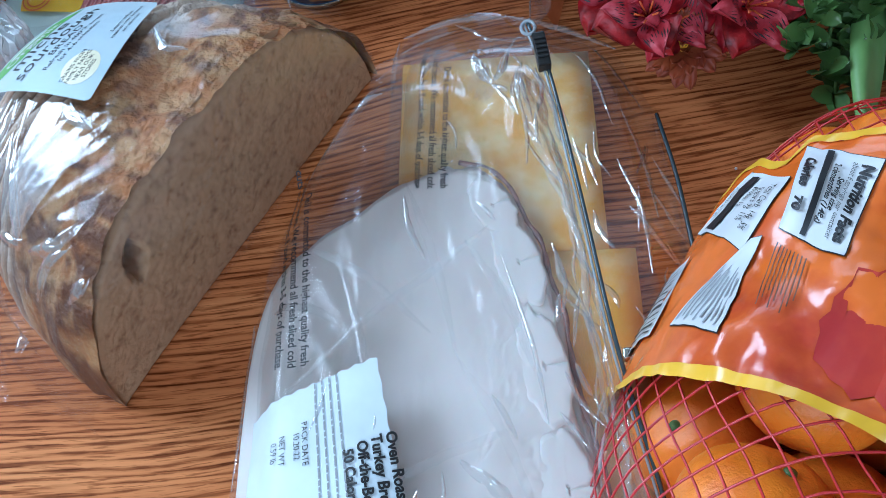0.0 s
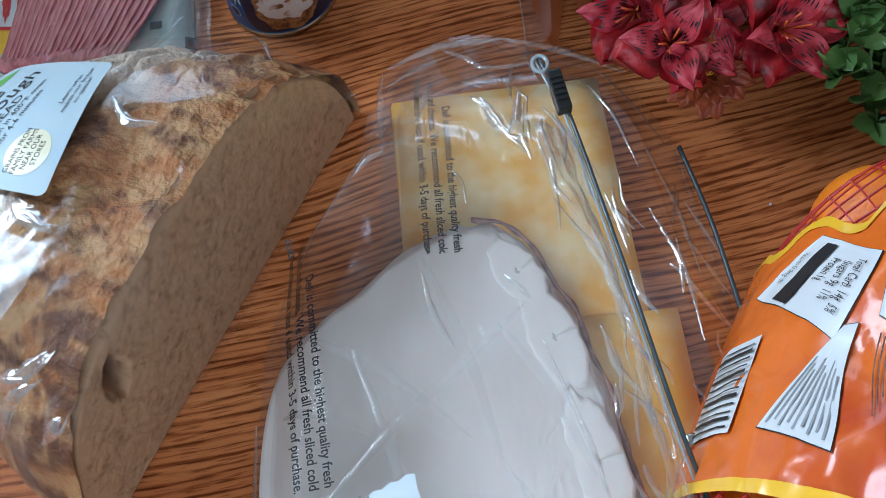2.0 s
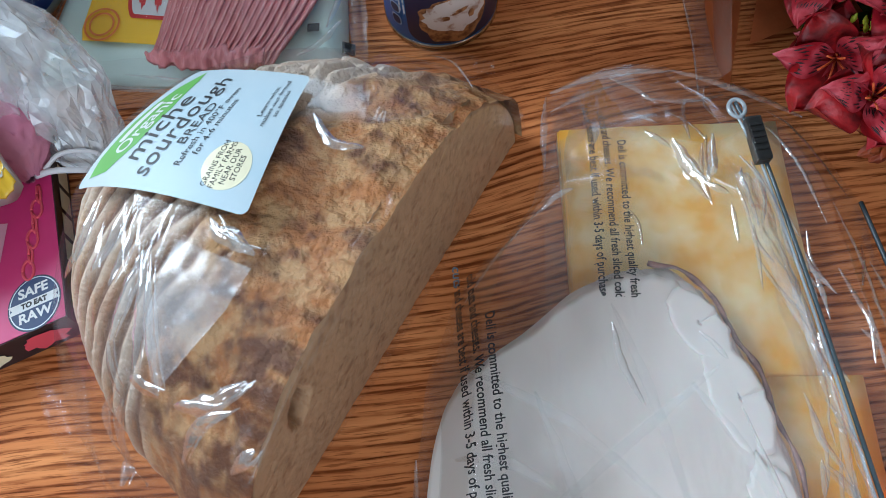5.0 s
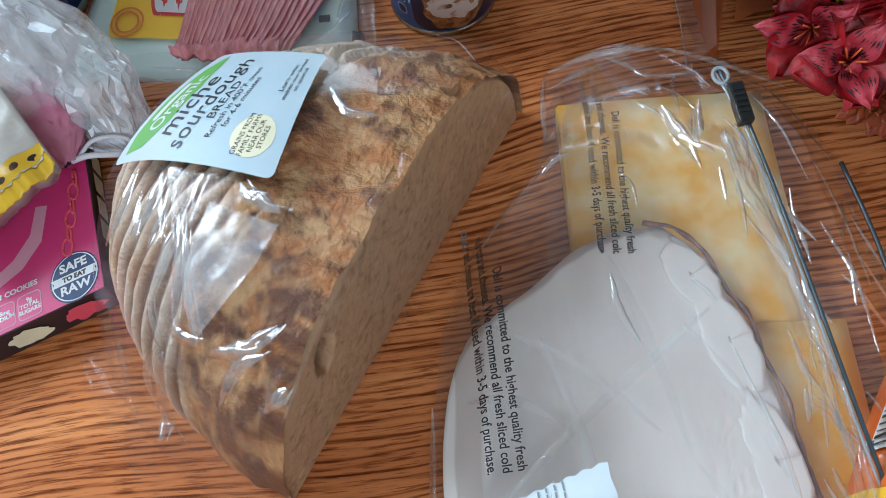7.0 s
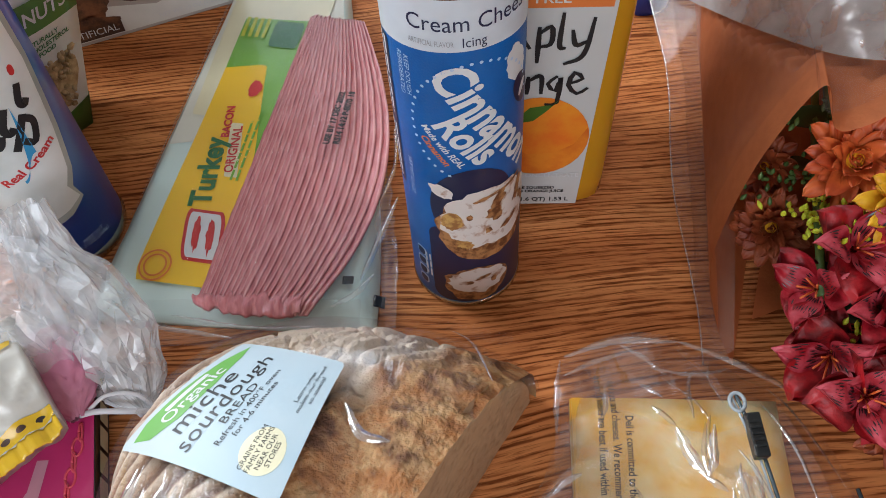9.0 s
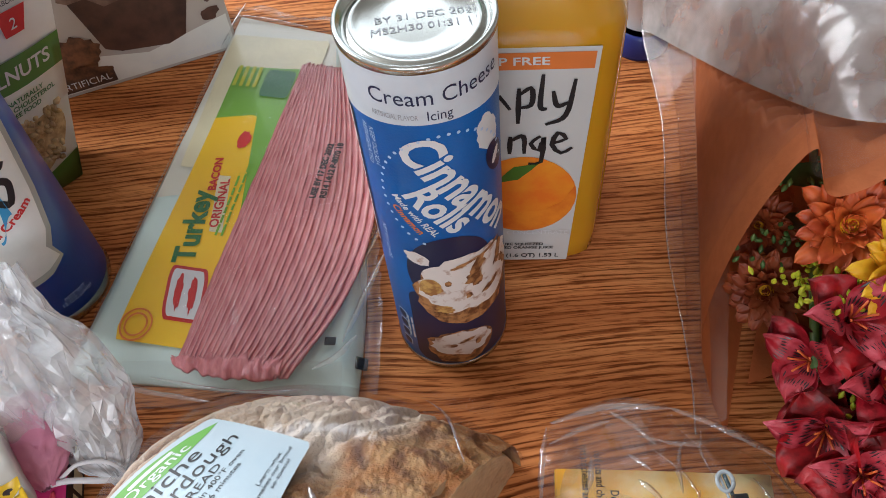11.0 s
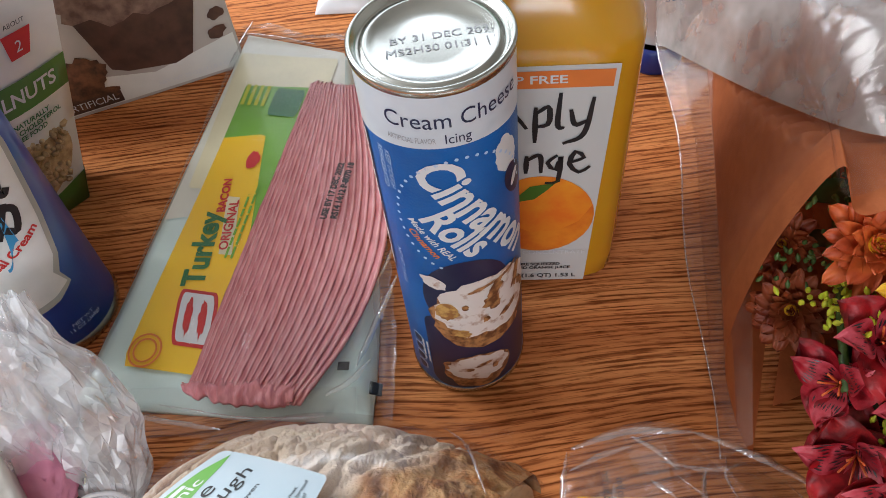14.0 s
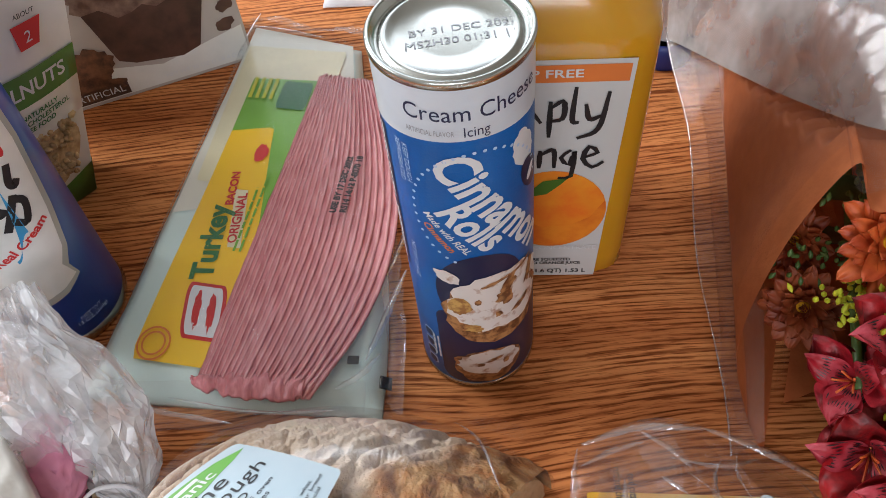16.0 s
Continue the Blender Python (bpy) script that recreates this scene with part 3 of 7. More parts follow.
part("lid", lathe([(CR - 0.0005, CH - 0.0045), (CR + 0.0007, CH - 0.0035), (CR + 0.0008, CH - 0.0008), (CR, CH), (CR - 0.0012, CH - 0.0006), (CR - 0.0018, CH - 0.0035), (CR - 0.0035, CH - 0.004), (CR - 0.0045, CH - 0.0025), (CR - 0.0065, CH - 0.0025), (CR - 0.0075, CH - 0.0035), (0.012, CH - 0.0032), (0.0001, CH - 0.0031)], None, 96, can_m), M["steel"], can, "shiny steel end with stamped rings")


def on_can(off):
    def f(u, v):
        th = u / CR
        return can_m @ Vector(((CR + off) * math.sin(th), -(CR + off) * math.cos(th), v))
    return f


def deg(a):
    return radians(a) * CR


C1, C2, C3 = on_can(0.0002), on_can(0.00035), on_can(0.0005)
ST = 0.004
band = [(deg(a), 0.1765 + 0.004 * math.cos(radians(a - 8))) for a in range(-178, 181, 6)]
lay("white_band", shape(band + [(deg(178), CH - 0.0035), (deg(-178), CH - 0.0035)]), C1, M["canwhite"], can, ST)
lay("lettering", words("Cream Cheese", 0.0102, deg(19), 0.1932, 0, squeeze=0.86), C2, M["navy"], can, ST)
lay("lettering", words("Icing", 0.0066, deg(17), 0.1845, 0, squeeze=0.8), C2, M["navy"], can, ST)
lay("lettering", words("ARTIFICIAL FLAVOR", 0.0036, deg(-16), 0.1842, 0, squeeze=0.55), C2, M["greyink"], can, ST)
lay("lettering", words("Cinnamon", 0.0235, deg(33), 0.138, -58, 0.1, 0.82, 0.0007), C2, M["white"], can, ST)
lay("lettering", words("Rolls", 0.0195, deg(8), 0.1315, -53, 0.1, 0.85, 0.0006), C2, M["white"], can, ST)
lay("lettering", words("Made with REAL", 0.0047, deg(-12), 0.1275, -56, 0.1, 0.9, 0.0001), C2, M["white"], can, ST)
lay("lettering", words("Cinnamon", 0.0051, deg(-19), 0.1245, -56, 0.1, 0.9, 0.0001), C2, M["orange_ink"], can, ST)
for k in range(46):
    a = 2 * math.pi * k / 46
    u, v = deg(18) + deg(56) * math.cos(a), 0.14 + 0.034 * math.sin(a)
    if math.cos(a + 0.9) > 0.55 or -2.0 < math.sin(a) < -0.93:
        continue
    lay("dot", shape(oval(u, v, 0.0008, 0.0008, 8)), C2, M["dot"], can)
lay("emblem_figure", shape(blob(deg(58), 0.163, 0.0062, 0.0105, 6, 28, 0.35, 15)), C1, M["white"], can, ST)
lay("emblem", shape(oval(deg(66), 0.147, 0.0058, 0.0095, 24, 20)), C2, M["navy"], can, ST)
lay("emblem_panel", shape(oval(deg(66), 0.147, 0.0042, 0.0018, 24, 60)), C3, M["white"], can, ST)
lay("picture_ground", shape(oval(deg(12), 0.086, deg(41), 0.027, 40, 0)), C1, M["navy"], can, ST)
lay("picture_ground", shape(rounded(deg(-34), 0.005, deg(80), 0.07, 0.008)), on_can(0.00015), M["navy"], can, ST)
lay("pictured_bun", shape(blob(deg(29), 0.07, 0.027, 0.027, 3, 40, 0.12)), C2, M["bun"], can, ST)
lay("pictured_icing", shape(blob(deg(31), 0.0755, 0.0255, 0.0225, 8, 40, 0.22, -10)), C3, M["icing"], can, ST)
lay("pictured_icing", shape(blob(deg(-17), 0.098, 0.006, 0.004, 5, 20, 0.3, -30)), C3, M["icing"], can, ST)
lay("pictured_bun", shape(blob(deg(14), 0.021, 0.0175, 0.0155, 13, 32, 0.2)), C2, M["bun"], can, ST)
lay("pictured_icing", shape(blob(deg(15), 0.024, 0.0155, 0.011, 18, 32, 0.4)), C3, M["icing"], can, ST)
for k, (a, z, w, h, r) in enumerate(((36, 0.0865, 0.0032, 0.0075, -25), (33, 0.0775, 0.0038, 0.0058, 30), (62, 0.0845, 0.0022, 0.009, -15), (70, 0.0745, 0.002, 0.0065, 25), (50, 0.0655, 0.006, 0.0018, 25), (24, 0.0915, 0.007, 0.0012, 15), (50, 0.0935, 0.008, 0.0011, 12), (8, 0.0795, 0.0016, 0.0022, 0), (26, 0.0665, 0.0016, 0.0022, 0), (20, 0.0268, 0.0042, 0.0013, 20), (31, 0.0225, 0.0017, 0.0028, 0), (6, 0.0235, 0.0018, 0.0016, 0))):
    lay("pictured_swirl", shape(blob(deg(a), z, w, h, k + 60, 22, 0.7, r)), on_can(0.0007), M["bun"], can, ST)
for k, (a, z, w, h) in enumerate(((-9, 0.0765, 0.005, 0.007), (2, 0.058, 0.005, 0.003))):
    lay("pictured_crust", shape(blob(deg(a), z, w, h, k + 80, 24, 0.45, -20 * k)), on_can(0.0006), M["bun_side"], can, ST)
# side panel: small print
lay("lettering", words("KEEP DOUGH\nREFRIGERATED", 0.0034, deg(-42), 0.164, -90), C2, M["dot"], can, ST)
lay("lettering", words("NET WT 12.4 OZ", 0.0034, deg(-48), 0.1, -90), C2, M["dot"], can, ST)
for z, h in ((0.165, 0.011), (0.14, 0.014), (0.108, 0.02)):
    lay("side_panel", shape(rounded(deg(-84), z - h, deg(-62), z + h, 0.002)), C1, M["navy"], can, ST)
    bm = bars(-h * 0.9, h * 0.9, 0.002, 0.0016, 2, 0.0038, int(z * 1000))
    bm.transform(pose(deg(-73), z, 0, 0, 0, -90))
    lay("side_bars", bm, C2, M["white"], can, ST)
for k in range(4):
    lay("nutrition_badge", shape(rounded(deg(-54) + 0.0002, 0.012 + 0.0085 * k, deg(-41), 0.019 + 0.0085 * k, 0.002)), C2, M["dot"], can, ST)
    lay("nutrition_badge", shape(rounded(deg(-54) + 0.0008, 0.0126 + 0.0085 * k, deg(-41) - 0.0006, 0.0184 + 0.0085 * k, 0.0018)), C3, M["navy"], can, ST)
bm = bars(-0.012, 0.012, 0, 0.0011, 2, 0.0024, 5)
bm.transform(pose(deg(-37), 0.03, 0, 0, 0, -90))
lay("side_bars", bm, C2, M["white"], can, ST)
for k, line in enumerate(("BY 31 DEC 2022", "MS2H30 01:31 11")):
    lay("lid_stamp", words(line, 0.0047, 0.004, 0.002 - 0.0062 * k, 10, squeeze=1.15), lambda u, v: can_m @ Vector((u, v, CH - 0.00295)), M["greyink"], can)

# ---- orange juice bottle ----
OJ = Vector((-0.046, 0.552, 0))
oj = thing("juice_bottle", OJ, "clear square juice bottle full of orange juice with a white label", "bottle")


def squircle(a, r, p=5.0):
    c, s = math.cos(a), math.sin(a)
    k = (abs(c) ** p + abs(s) ** p) ** (-1 / p)
    return r * k * c, r * k * s


def bottle_shell(levels, n=72):
    def f(u, v):
        i = v * (len(levels) - 1)
        r, z, p = levels[round(i)]
        x, y = squircle(2 * math.pi * u, r, p)
        return OJ + Vector((x, y, z))
    return grid(n, len(levels) - 1, f, True)


levels = [(0.036, 0.0, 4), (0.043, 0.002, 5), (0.0455, 0.008, 6), (0.046, 0.02, 6)]
levels += [(0.046 + 0.003 * k / 10, 0.02 + 0.145 * k / 10, 6) for k in range(1, 11)]
levels += [(0.0475, 0.172, 5), (0.042, 0.185, 4), (0.032, 0.2, 3), (0.022, 0.212, 2.2), (0.019, 0.216, 2), (0.019, 0.224, 2), (0.001, 0.2245, 2)]
part("bottle", bottle_shell(levels), M["juice"], oj)
part("cap", lathe([(0.0212, 0.222), (0.0218, 0.224), (0.0218, 0.243), (0.0205, 0.245), (0.0001, 0.245)], OJ, 40), M["cap_green"], oj, "green screw cap")
for k in range(7):
    part("grip_rib", tube([OJ + Vector((0.0475 + 0.0004 * k, 0.004 + 0.004 * k - 0.02, 0.012)), OJ + Vector((0.0502, 0.004 + 0.004 * k - 0.02, 0.15))], 0.0012, 6), M["juice"], oj)


def on_oj(off):
    def f(u, v):
        yy = -0.0455 - 0.003 * (v - 0.02) / 0.145 - off
        return OJ + Vector((u, yy, v))
    return f


J1, J2, J3 = on_oj(0.0008), on_oj(0.0011), on_oj(0.0014)
lay("label", shape([(-0.036, 0.006), (0.029, 0.006), (0.037, 0.16), (-0.045, 0.16)]), J1, M["ojlabel_shaded"], oj, label="white front label")
lay("label_stripe", shape([(-0.043, 0.148), (0.0345, 0.148), (0.035, 0.1575), (-0.044, 0.1575)]), J2, M["orange_ink"], oj)
lay("lettering", words("PULP FREE", 0.0062, -0.002, 0.1528, 0, squeeze=1.25, bold=0.0001), J3, M["white"], oj)
# the maker's script as plain strokes
for pts in ([(-0.03, 0.117), (-0.02, 0.122), (-0.012, 0.112), (-0.006, 0.121), (0.0, 0.112)], [(0.004, 0.125), (0.0035, 0.103)], [(0.004, 0.121), (0.0095, 0.125), (0.0095, 0.115), (0.004, 0.113)], [(0.0145, 0.133), (0.0135, 0.114), (0.0165, 0.112)], [(0.019, 0.123), (0.021, 0.114), (0.026, 0.116)], [(0.0285, 0.13), (0.025, 0.108), (0.016, 0.102)],
            [(-0.03, 0.094), (-0.022, 0.1), (-0.014, 0.09), (-0.006, 0.099)], [(0.0, 0.099), (-0.0005, 0.087)], [(0.0, 0.096), (0.006, 0.099), (0.0065, 0.087)], [(0.014, 0.099), (0.0095, 0.094), (0.0135, 0.089), (0.0155, 0.098), (0.0145, 0.081), (0.0085, 0.08)], [(0.02, 0.094), (0.026, 0.097), (0.022, 0.101), (0.0195, 0.093), (0.024, 0.087), (0.029, 0.091)]):
    sp = spline([(x - 0.0015, y + (0.0125 if pts[0][1] > 0.105 else 0.008), 0) for x, y in pts], 10)
    bm = bmesh.new()
    edge = []
    for i, p in enumerate(sp):
        d = (sp[min(i + 1, 10)] - sp[max(i - 1, 0)]).normalized()
        w = 0.0013 * (0.6 + 0.4 * math.sin(math.pi * i / 10))
        edge.append((bm.verts.new(p + Vector((-d.y, d.x, 0)) * w), bm.verts.new(p - Vector((-d.y, d.x, 0)) * w)))
    for a, b in zip(edge, edge[1:]):
        bm.faces.new((a[0], a[1], b[1], b[0]))
    lay("script_stroke", bm, J3, M["ink"], oj)
lay("pictured_orange", shape(oval(0.005, 0.063, 0.0265, 0.0295)), J2, M["fruit_print"], oj)
lay("pictured_shade", shape([(0.005 + 0.0262 * math.cos(a), 0.063 + 0.0292 * math.sin(a)) for a in (radians(v) for v in range(165, 376, 6))] + [(0.024, 0.058), (0.014, 0.051), (0.0, 0.05), (-0.012, 0.058)]), on_oj(0.0013), pm("printed_orange_deep", (0.62, 0.11, 0.012), 0.4, color2=(0.78, 0.24, 0.02), scale=70), oj)
lay("pictured_leaf", shape([(0.0145, 0.091), (0.011, 0.0875), (0.0, 0.0855), (-0.01, 0.0735), (0.002, 0.076), (0.0085, 0.083)]), J3, M["leaf_print"], oj)
lay("lettering", words("NOT FROM CONCENTRATE", 0.0045, 0.0, 0.0325, 0), on_oj(0.0017), M["white"], oj)
lay("lettering", words("100% PURE SQUEEZED\nPASTEURIZED ORANGE JUICE", 0.0032, 0.0, 0.0195, 0, bold=0.0001), J2, M["ink"], oj)
lay("lettering", words("52 FL OZ (1.6 QT) 1.53 L", 0.0046, 0.0, 0.0105, 0, bold=0.0001), J2, M["ink"], oj)

# ---- turkey bacon pack ----
bac = thing("bacon_pack", (-0.19, 0.56, 0), "flat pack of sliced turkey bacon with a yellow and green card", "bacon")


def quad(p00, p10, p11, p01):
    def f(u, v):
        return ((1 - u) * (1 - v) * p00[0] + u * (1 - v) * p10[0] + u * v * p11[0] + (1 - u) * v * p01[0], (1 - u) * (1 - v) * p00[1] + u * (1 - v) * p10[1] + u * v * p11[1] + (1 - u) * v * p01[1])
    return f


TRAY = quad((-0.2865, 0.432), (-0.127, 0.421), (-0.165, 0.703), (-0.2455, 0.731))
CARD = quad((-0.2655, 0.4505), (-0.2085, 0.4415), (-0.172, 0.69), (-0.2415, 0.7))


def tray_top(u, v):
    x, y = TRAY(u, v)
    x += 0.014 * math.sin(math.pi * v) * smooth_step(u, 0.7, 1.0) * (1 - v)
    e = min(u, 1 - u, v, 1 - v)
    return x, y, 0.003 + 0.008 * smooth_step(e, 0.0, 0.06) + 0.0008 * fbm(x * 30, y * 30)


part("tray", thick(grid(40, 60, tray_top), 0.0028), M["mint"], bac, "pale mint backing tray")


def on_card(off):
    def f(u, v):
        x, y = CARD(u, v)
        return Vector((x, y, 0.0135 + off + 0.0006 * math.sin(9 * v + 3 * u)))
    return f


K1, K2, K3 = on_card(0.0), on_card(0.0004), on_card(0.0008)
def skew(points, y0, k):
    return [(x + k * (y - y0), y) for x, y in points]


lay("white_card", shape([(0.055, 0.40), (0.06, 0.975), (0.94, 0.975), (0.94, 0.75), (0.45, 0.45)]), lambda u, v: Vector((*TRAY(u, v), 0.0118)), M["whitecard"], bac, 0.1, "white printed card under the film")
lay("yellow_card", shape([(0.0765, 0.03), (0.11, 0.0), (0.92, 0.0), (0.96, 0.03), (0.86, 0.28), (0.62, 0.62), (0.58, 0.685), (0.53, 0.69), (0.165, 0.67)]), K2, M["yellow"], bac, 0.1)
lay("cream_card", shape(rounded(0, 0.5, 1, 1.0, 0.02)), K1, M["cream"], bac, 0.1)
lay("green_panel", shape([(0.178, 0.867), (0.82, 0.879), (0.82, 0.33), (0.79, 0.294), (0.5, 0.6), (0.165, 0.665)]), on_card(0.0002), M["green"], bac, 0.1)
lay("green_badge", shape(rounded(0.5, 0.76, 0.8, 0.865, 0.03)), K3, M["darkgreen"], bac, 0.1)
lay("red_frame", shape(skew(rounded(0.40, 0.062, 0.797, 0.205, 0.045), 0.128, -0.8)), K3, M["red_ink"], bac, 0.1)
lay("white_panel", shape(skew(rounded(0.435, 0.071, 0.762, 0.196, 0.035), 0.128, -0.8)), on_card(0.0011), M["white"], bac, 0.1)
for x in (0.53, 0.67):
    lay("name_bar", shape(skew(blob(x, 0.133, 0.036, 0.046, 7 + 9 * x, 28, 0.55), 0.128, -0.8)), on_card(0.0014), M["red_ink"], bac, 0.1)


def card_words(text, size, u, v, mat, wide=1.0, bold=0.0):
    bm = words(text, size, 0, 0, 97, 0, wide, bold)
    bm.transform(Matrix.Translation((u, v, 0)) @ Matrix.Diagonal((1 / 0.068, 1 / 0.25, 1, 1)))
    lay("lettering", bm, on_card(0.0012), mat, bac)


card_words("Turkey", 0.02, 0.405, 0.32, M["darkgreen"], 0.92, 0.0007)
card_words("BACON", 0.0075, 0.41, 0.482, M["red_ink"], 1.0, 0.0003)
lay("pale_strip", shape(skew([(0.50, 0.31), (0.63, 0.31), (0.63, 0.48), (0.50, 0.48)], 0.395, -0.8)), K3, M["cream"], bac, 0.1)
card_words("ORIGINAL", 0.0085, 0.565, 0.395, M["red_ink"], 0.95, 0.0002)
for k in range(2):
    bm = bars(-0.03, 0.03, 0, 0.0016, 1, 0.004, k)
    bm.transform(Matrix.Translation((0.66 + 0.06 * k, 0.42, 0)) @ Matrix.Diagonal((1 / 0.068, 1 / 0.25, 1, 1)) @ pose(0, 0, 0, 0, 0, 90))
    lay("small_print", bm, on_card(0.0012), M["green"], bac)
for k in range(4):
    lay("small_print", shape([(0.2 + 0.07 * k, 0.79), (0.235 + 0.07 * k, 0.79), (0.235 + 0.07 * k, 0.87), (0.2 + 0.07 * k, 0.87)]), on_card(0.0012), M["petal_lime"], bac)
lay("red_mark", shape(blob(0.55, 0.6, 0.07, 0.028, 4, 20, 0.5)), on_card(0.0012), M["red_ink"], bac)
for r0 in (0.16, 0.115):
    o, i2 = oval(0.25, 0.04, r0, r0 * 0.26, 28), oval(0.25, 0.04, r0 - 0.018, (r0 - 0.018) * 0.26, 28)
    bm = bmesh.new()
    a, b = [bm.verts.new((*p, 0)) for p in o], [bm.verts.new((*p, 0)) for p in i2]
    for k in range(28):
        bm.faces.new((a[k], a[(k + 1) % 28], b[(k + 1) % 28], b[k]))
    lay("round_seal", bm, on_card(0.0012), M["orange_ink"], bac)
# overlapping strips of bacon: each a long ribbon with a raised, wavy edge
NS = 22
for k in range(NS):
    f0, f1 = (k / NS) ** 1.2, ((k + 1.6) / NS) ** 1.2

    def strip(u, v, f0=f0, f1=f1, k=k):
        f = lerp(f0, min(f1, 1.05), u)
        bend = 0.030 * math.sin(math.pi * v ** 0.85)
        xb, xt = lerp(-0.2225, -0.164, f), lerp(-0.187, -0.152, f)
        yb, yt = lerp(0.434, 0.426, f) + 0.003 * noise.noise(Vector((k * 0.7, 0.4 + 0.6 * u, 0))), lerp(0.668, 0.66, f) + 0.003 * noise.noise(Vector((k * 2.3, 5, 0)))
        x = lerp(xb, xt, v) + bend * f ** 1.2 + 0.0005 * fbm(v * 9, k * 3.3)
        y = lerp(yb, yt, v)
        z = 0.0155 + (0.0008 + 0.0013 * f0) * u + 0.0008 * fbm(v * 22, k * 2.1 + u) - 0.003 * (max(0, abs(v - 0.5) - 0.48) * 50)
        return x, y, z
    ob = part("bacon_strip", thick(grid(4, 46, strip), 0.0018), [M["bacon"], M["bacon_fat"]], bac)
    ob.data.polygons.foreach_set("material_index", [1 if i < 184 and i % 4 == 3 else 0 for i in range(len(ob.data.polygons))])


def bacon_end(u, v):
    x = lerp(-0.2245, -0.1655, u) + 0.001 * noise.noise(Vector((u * 30, v * 4, 2)))
    y = lerp(0.4385 + 0.004 * noise.noise(Vector((u * 13, 5, 2))), lerp(0.4305, 0.4225, u) + 0.004 * noise.noise(Vector((u * 11, 1, 6))) + 0.004 * (2 * u - 1) ** 4, v)
    return x, y, 0.0155 + 0.0022 * math.sin(math.pi * (0.1 + 0.9 * v)) + 0.0016 * fbm(u * 22, v * 2, 9)


part("folded_end", thick(grid(70, 10, bacon_end), 0.002), M["bacon"], bac, "bunched folded ends of the bacon strips")
for k, line in enumerate(("USE BY 17 DEC 2022", "RS14 14:12 P-8070 18")):
    bm = words(line, 0.0052, 0, 0, 82, 0, 0.95, 0.0003)
    lay("date_stamp", bm, lambda u, v, k=k: Vector((-0.160 + 0.006 * k + u, 0.562 + v, 0.0215)), M["ink"], bac)


def pack_film(u, v):
    x, y = TRAY(lerp(-0.02, 1.05, u), lerp(-0.04, 1.03, v))
    x += 0.014 * math.sin(math.pi * v) * smooth_step(u, 0.7, 1.0) * (1 - v)
    e = min(u, 1 - u, v, 1 - v)
    return x, y, 0.0025 + 0.0205 * smooth_step(e, 0.0, 0.12) + 0.0016 * ridge(x * 45, y * 25) * smooth_step(e, 0, 0.05)


part("film", grid(50, 70, pack_film), M["packfilm"], bac, "clear vacuum film")


def pack_flap(u, v):
    x = lerp(-0.255, -0.135, u)
    return x, lerp(0.437, 0.411 + 0.004 * math.sin(7 * u), v), lerp(0.012, 0.0012, v) + 0.0012 * ridge(x * 60, v * 3)


part("end_flap", grid(40, 8, pack_flap), M["clear"], bac, "clear sealed end of the film")
def top_flap(u, v):
    x = lerp(-0.249, -0.165, u)
    return x + 0.004 * v, lerp(0.725, 0.703, u) + 0.018 * v + 0.003 * math.sin(9 * u), lerp(0.014, 0.003, v) + 0.003 * ridge(u * 7, v * 2, 8)


part("top_flap", grid(40, 8, top_flap), M["crinkle2"], bac, "clear crinkled end of the film")
part("side_flap", grid(6, 40, lambda u, v: (TRAY(1, v * 0.6)[0] + 0.011 * u * math.sin(math.pi * (0.15 + 0.8 * v)) + 0.002 * ridge(v * 9, u, 3) + 0.004, TRAY(1, v * 0.6)[1], 0.010 - 0.006 * u + 0.003 * ridge(u * 2, v * 12, 5))), M["crinkle2"], bac, "clear crinkled margin of the film")
part("edge_tab", thick(grid(4, 6, lambda u, v: (lerp(-0.1285, -0.1225, u), lerp(0.441, 0.434, v), 0.011 - 0.003 * u)), 0.0006), M["black"], bac, "black code mark on the film edge")
lay("code_square", shape(rounded(-0.1455, 0.4455, -0.1395, 0.4505, 0.0003)), lambda u, v: Vector((u, v, 0.0145)), M["ink"], bac)

# ---- sourdough half loaf ----
ES, ED, LC = Vector((0.515, 0.857, 0)), Vector((-0.857, 0.515, 0)), Vector((-0.1048, 0.295, 0))
LA, LB, LH = 0.1055, 0.146, 0.0905


def loaf_z(s, d, grow=0.0):
    rho = math.hypot(s / (LA + grow), max(d, 0) / (LB + grow))
    return (LH + grow) * max(0, 1 - rho ** 3) ** 0.56


def loaf_point(rho, phi, grow=0.0):
    s, d = (LA + grow) * rho * math.cos(phi), (LB + grow) * rho * math.sin(phi)
    return s, d, (LH + grow) * max(0, 1 - rho ** 3) ** 0.56


def at_loaf(s, d, z):
    return LC + ES * s + ED * d + Vector((0, 0, z))


def loaf_sd(x, y):
    w = Vector((x, y, 0)) - LC
    return w.dot(ES), w.dot(ED)


bread = thing("sourdough_loaf", LC, "half loaf of crusty sourdough with a flat cut face", "bread")


def flour_at(s, d):
    """Where the loaf keeps its flour: the side away from the cut, and its far end."""
    a = smooth_step(d + 0.24 * s * (s > 0) + 0.014 * noise.noise(Vector((s * 40, d * 40, 7))), 0.04, 0.056)
    return a


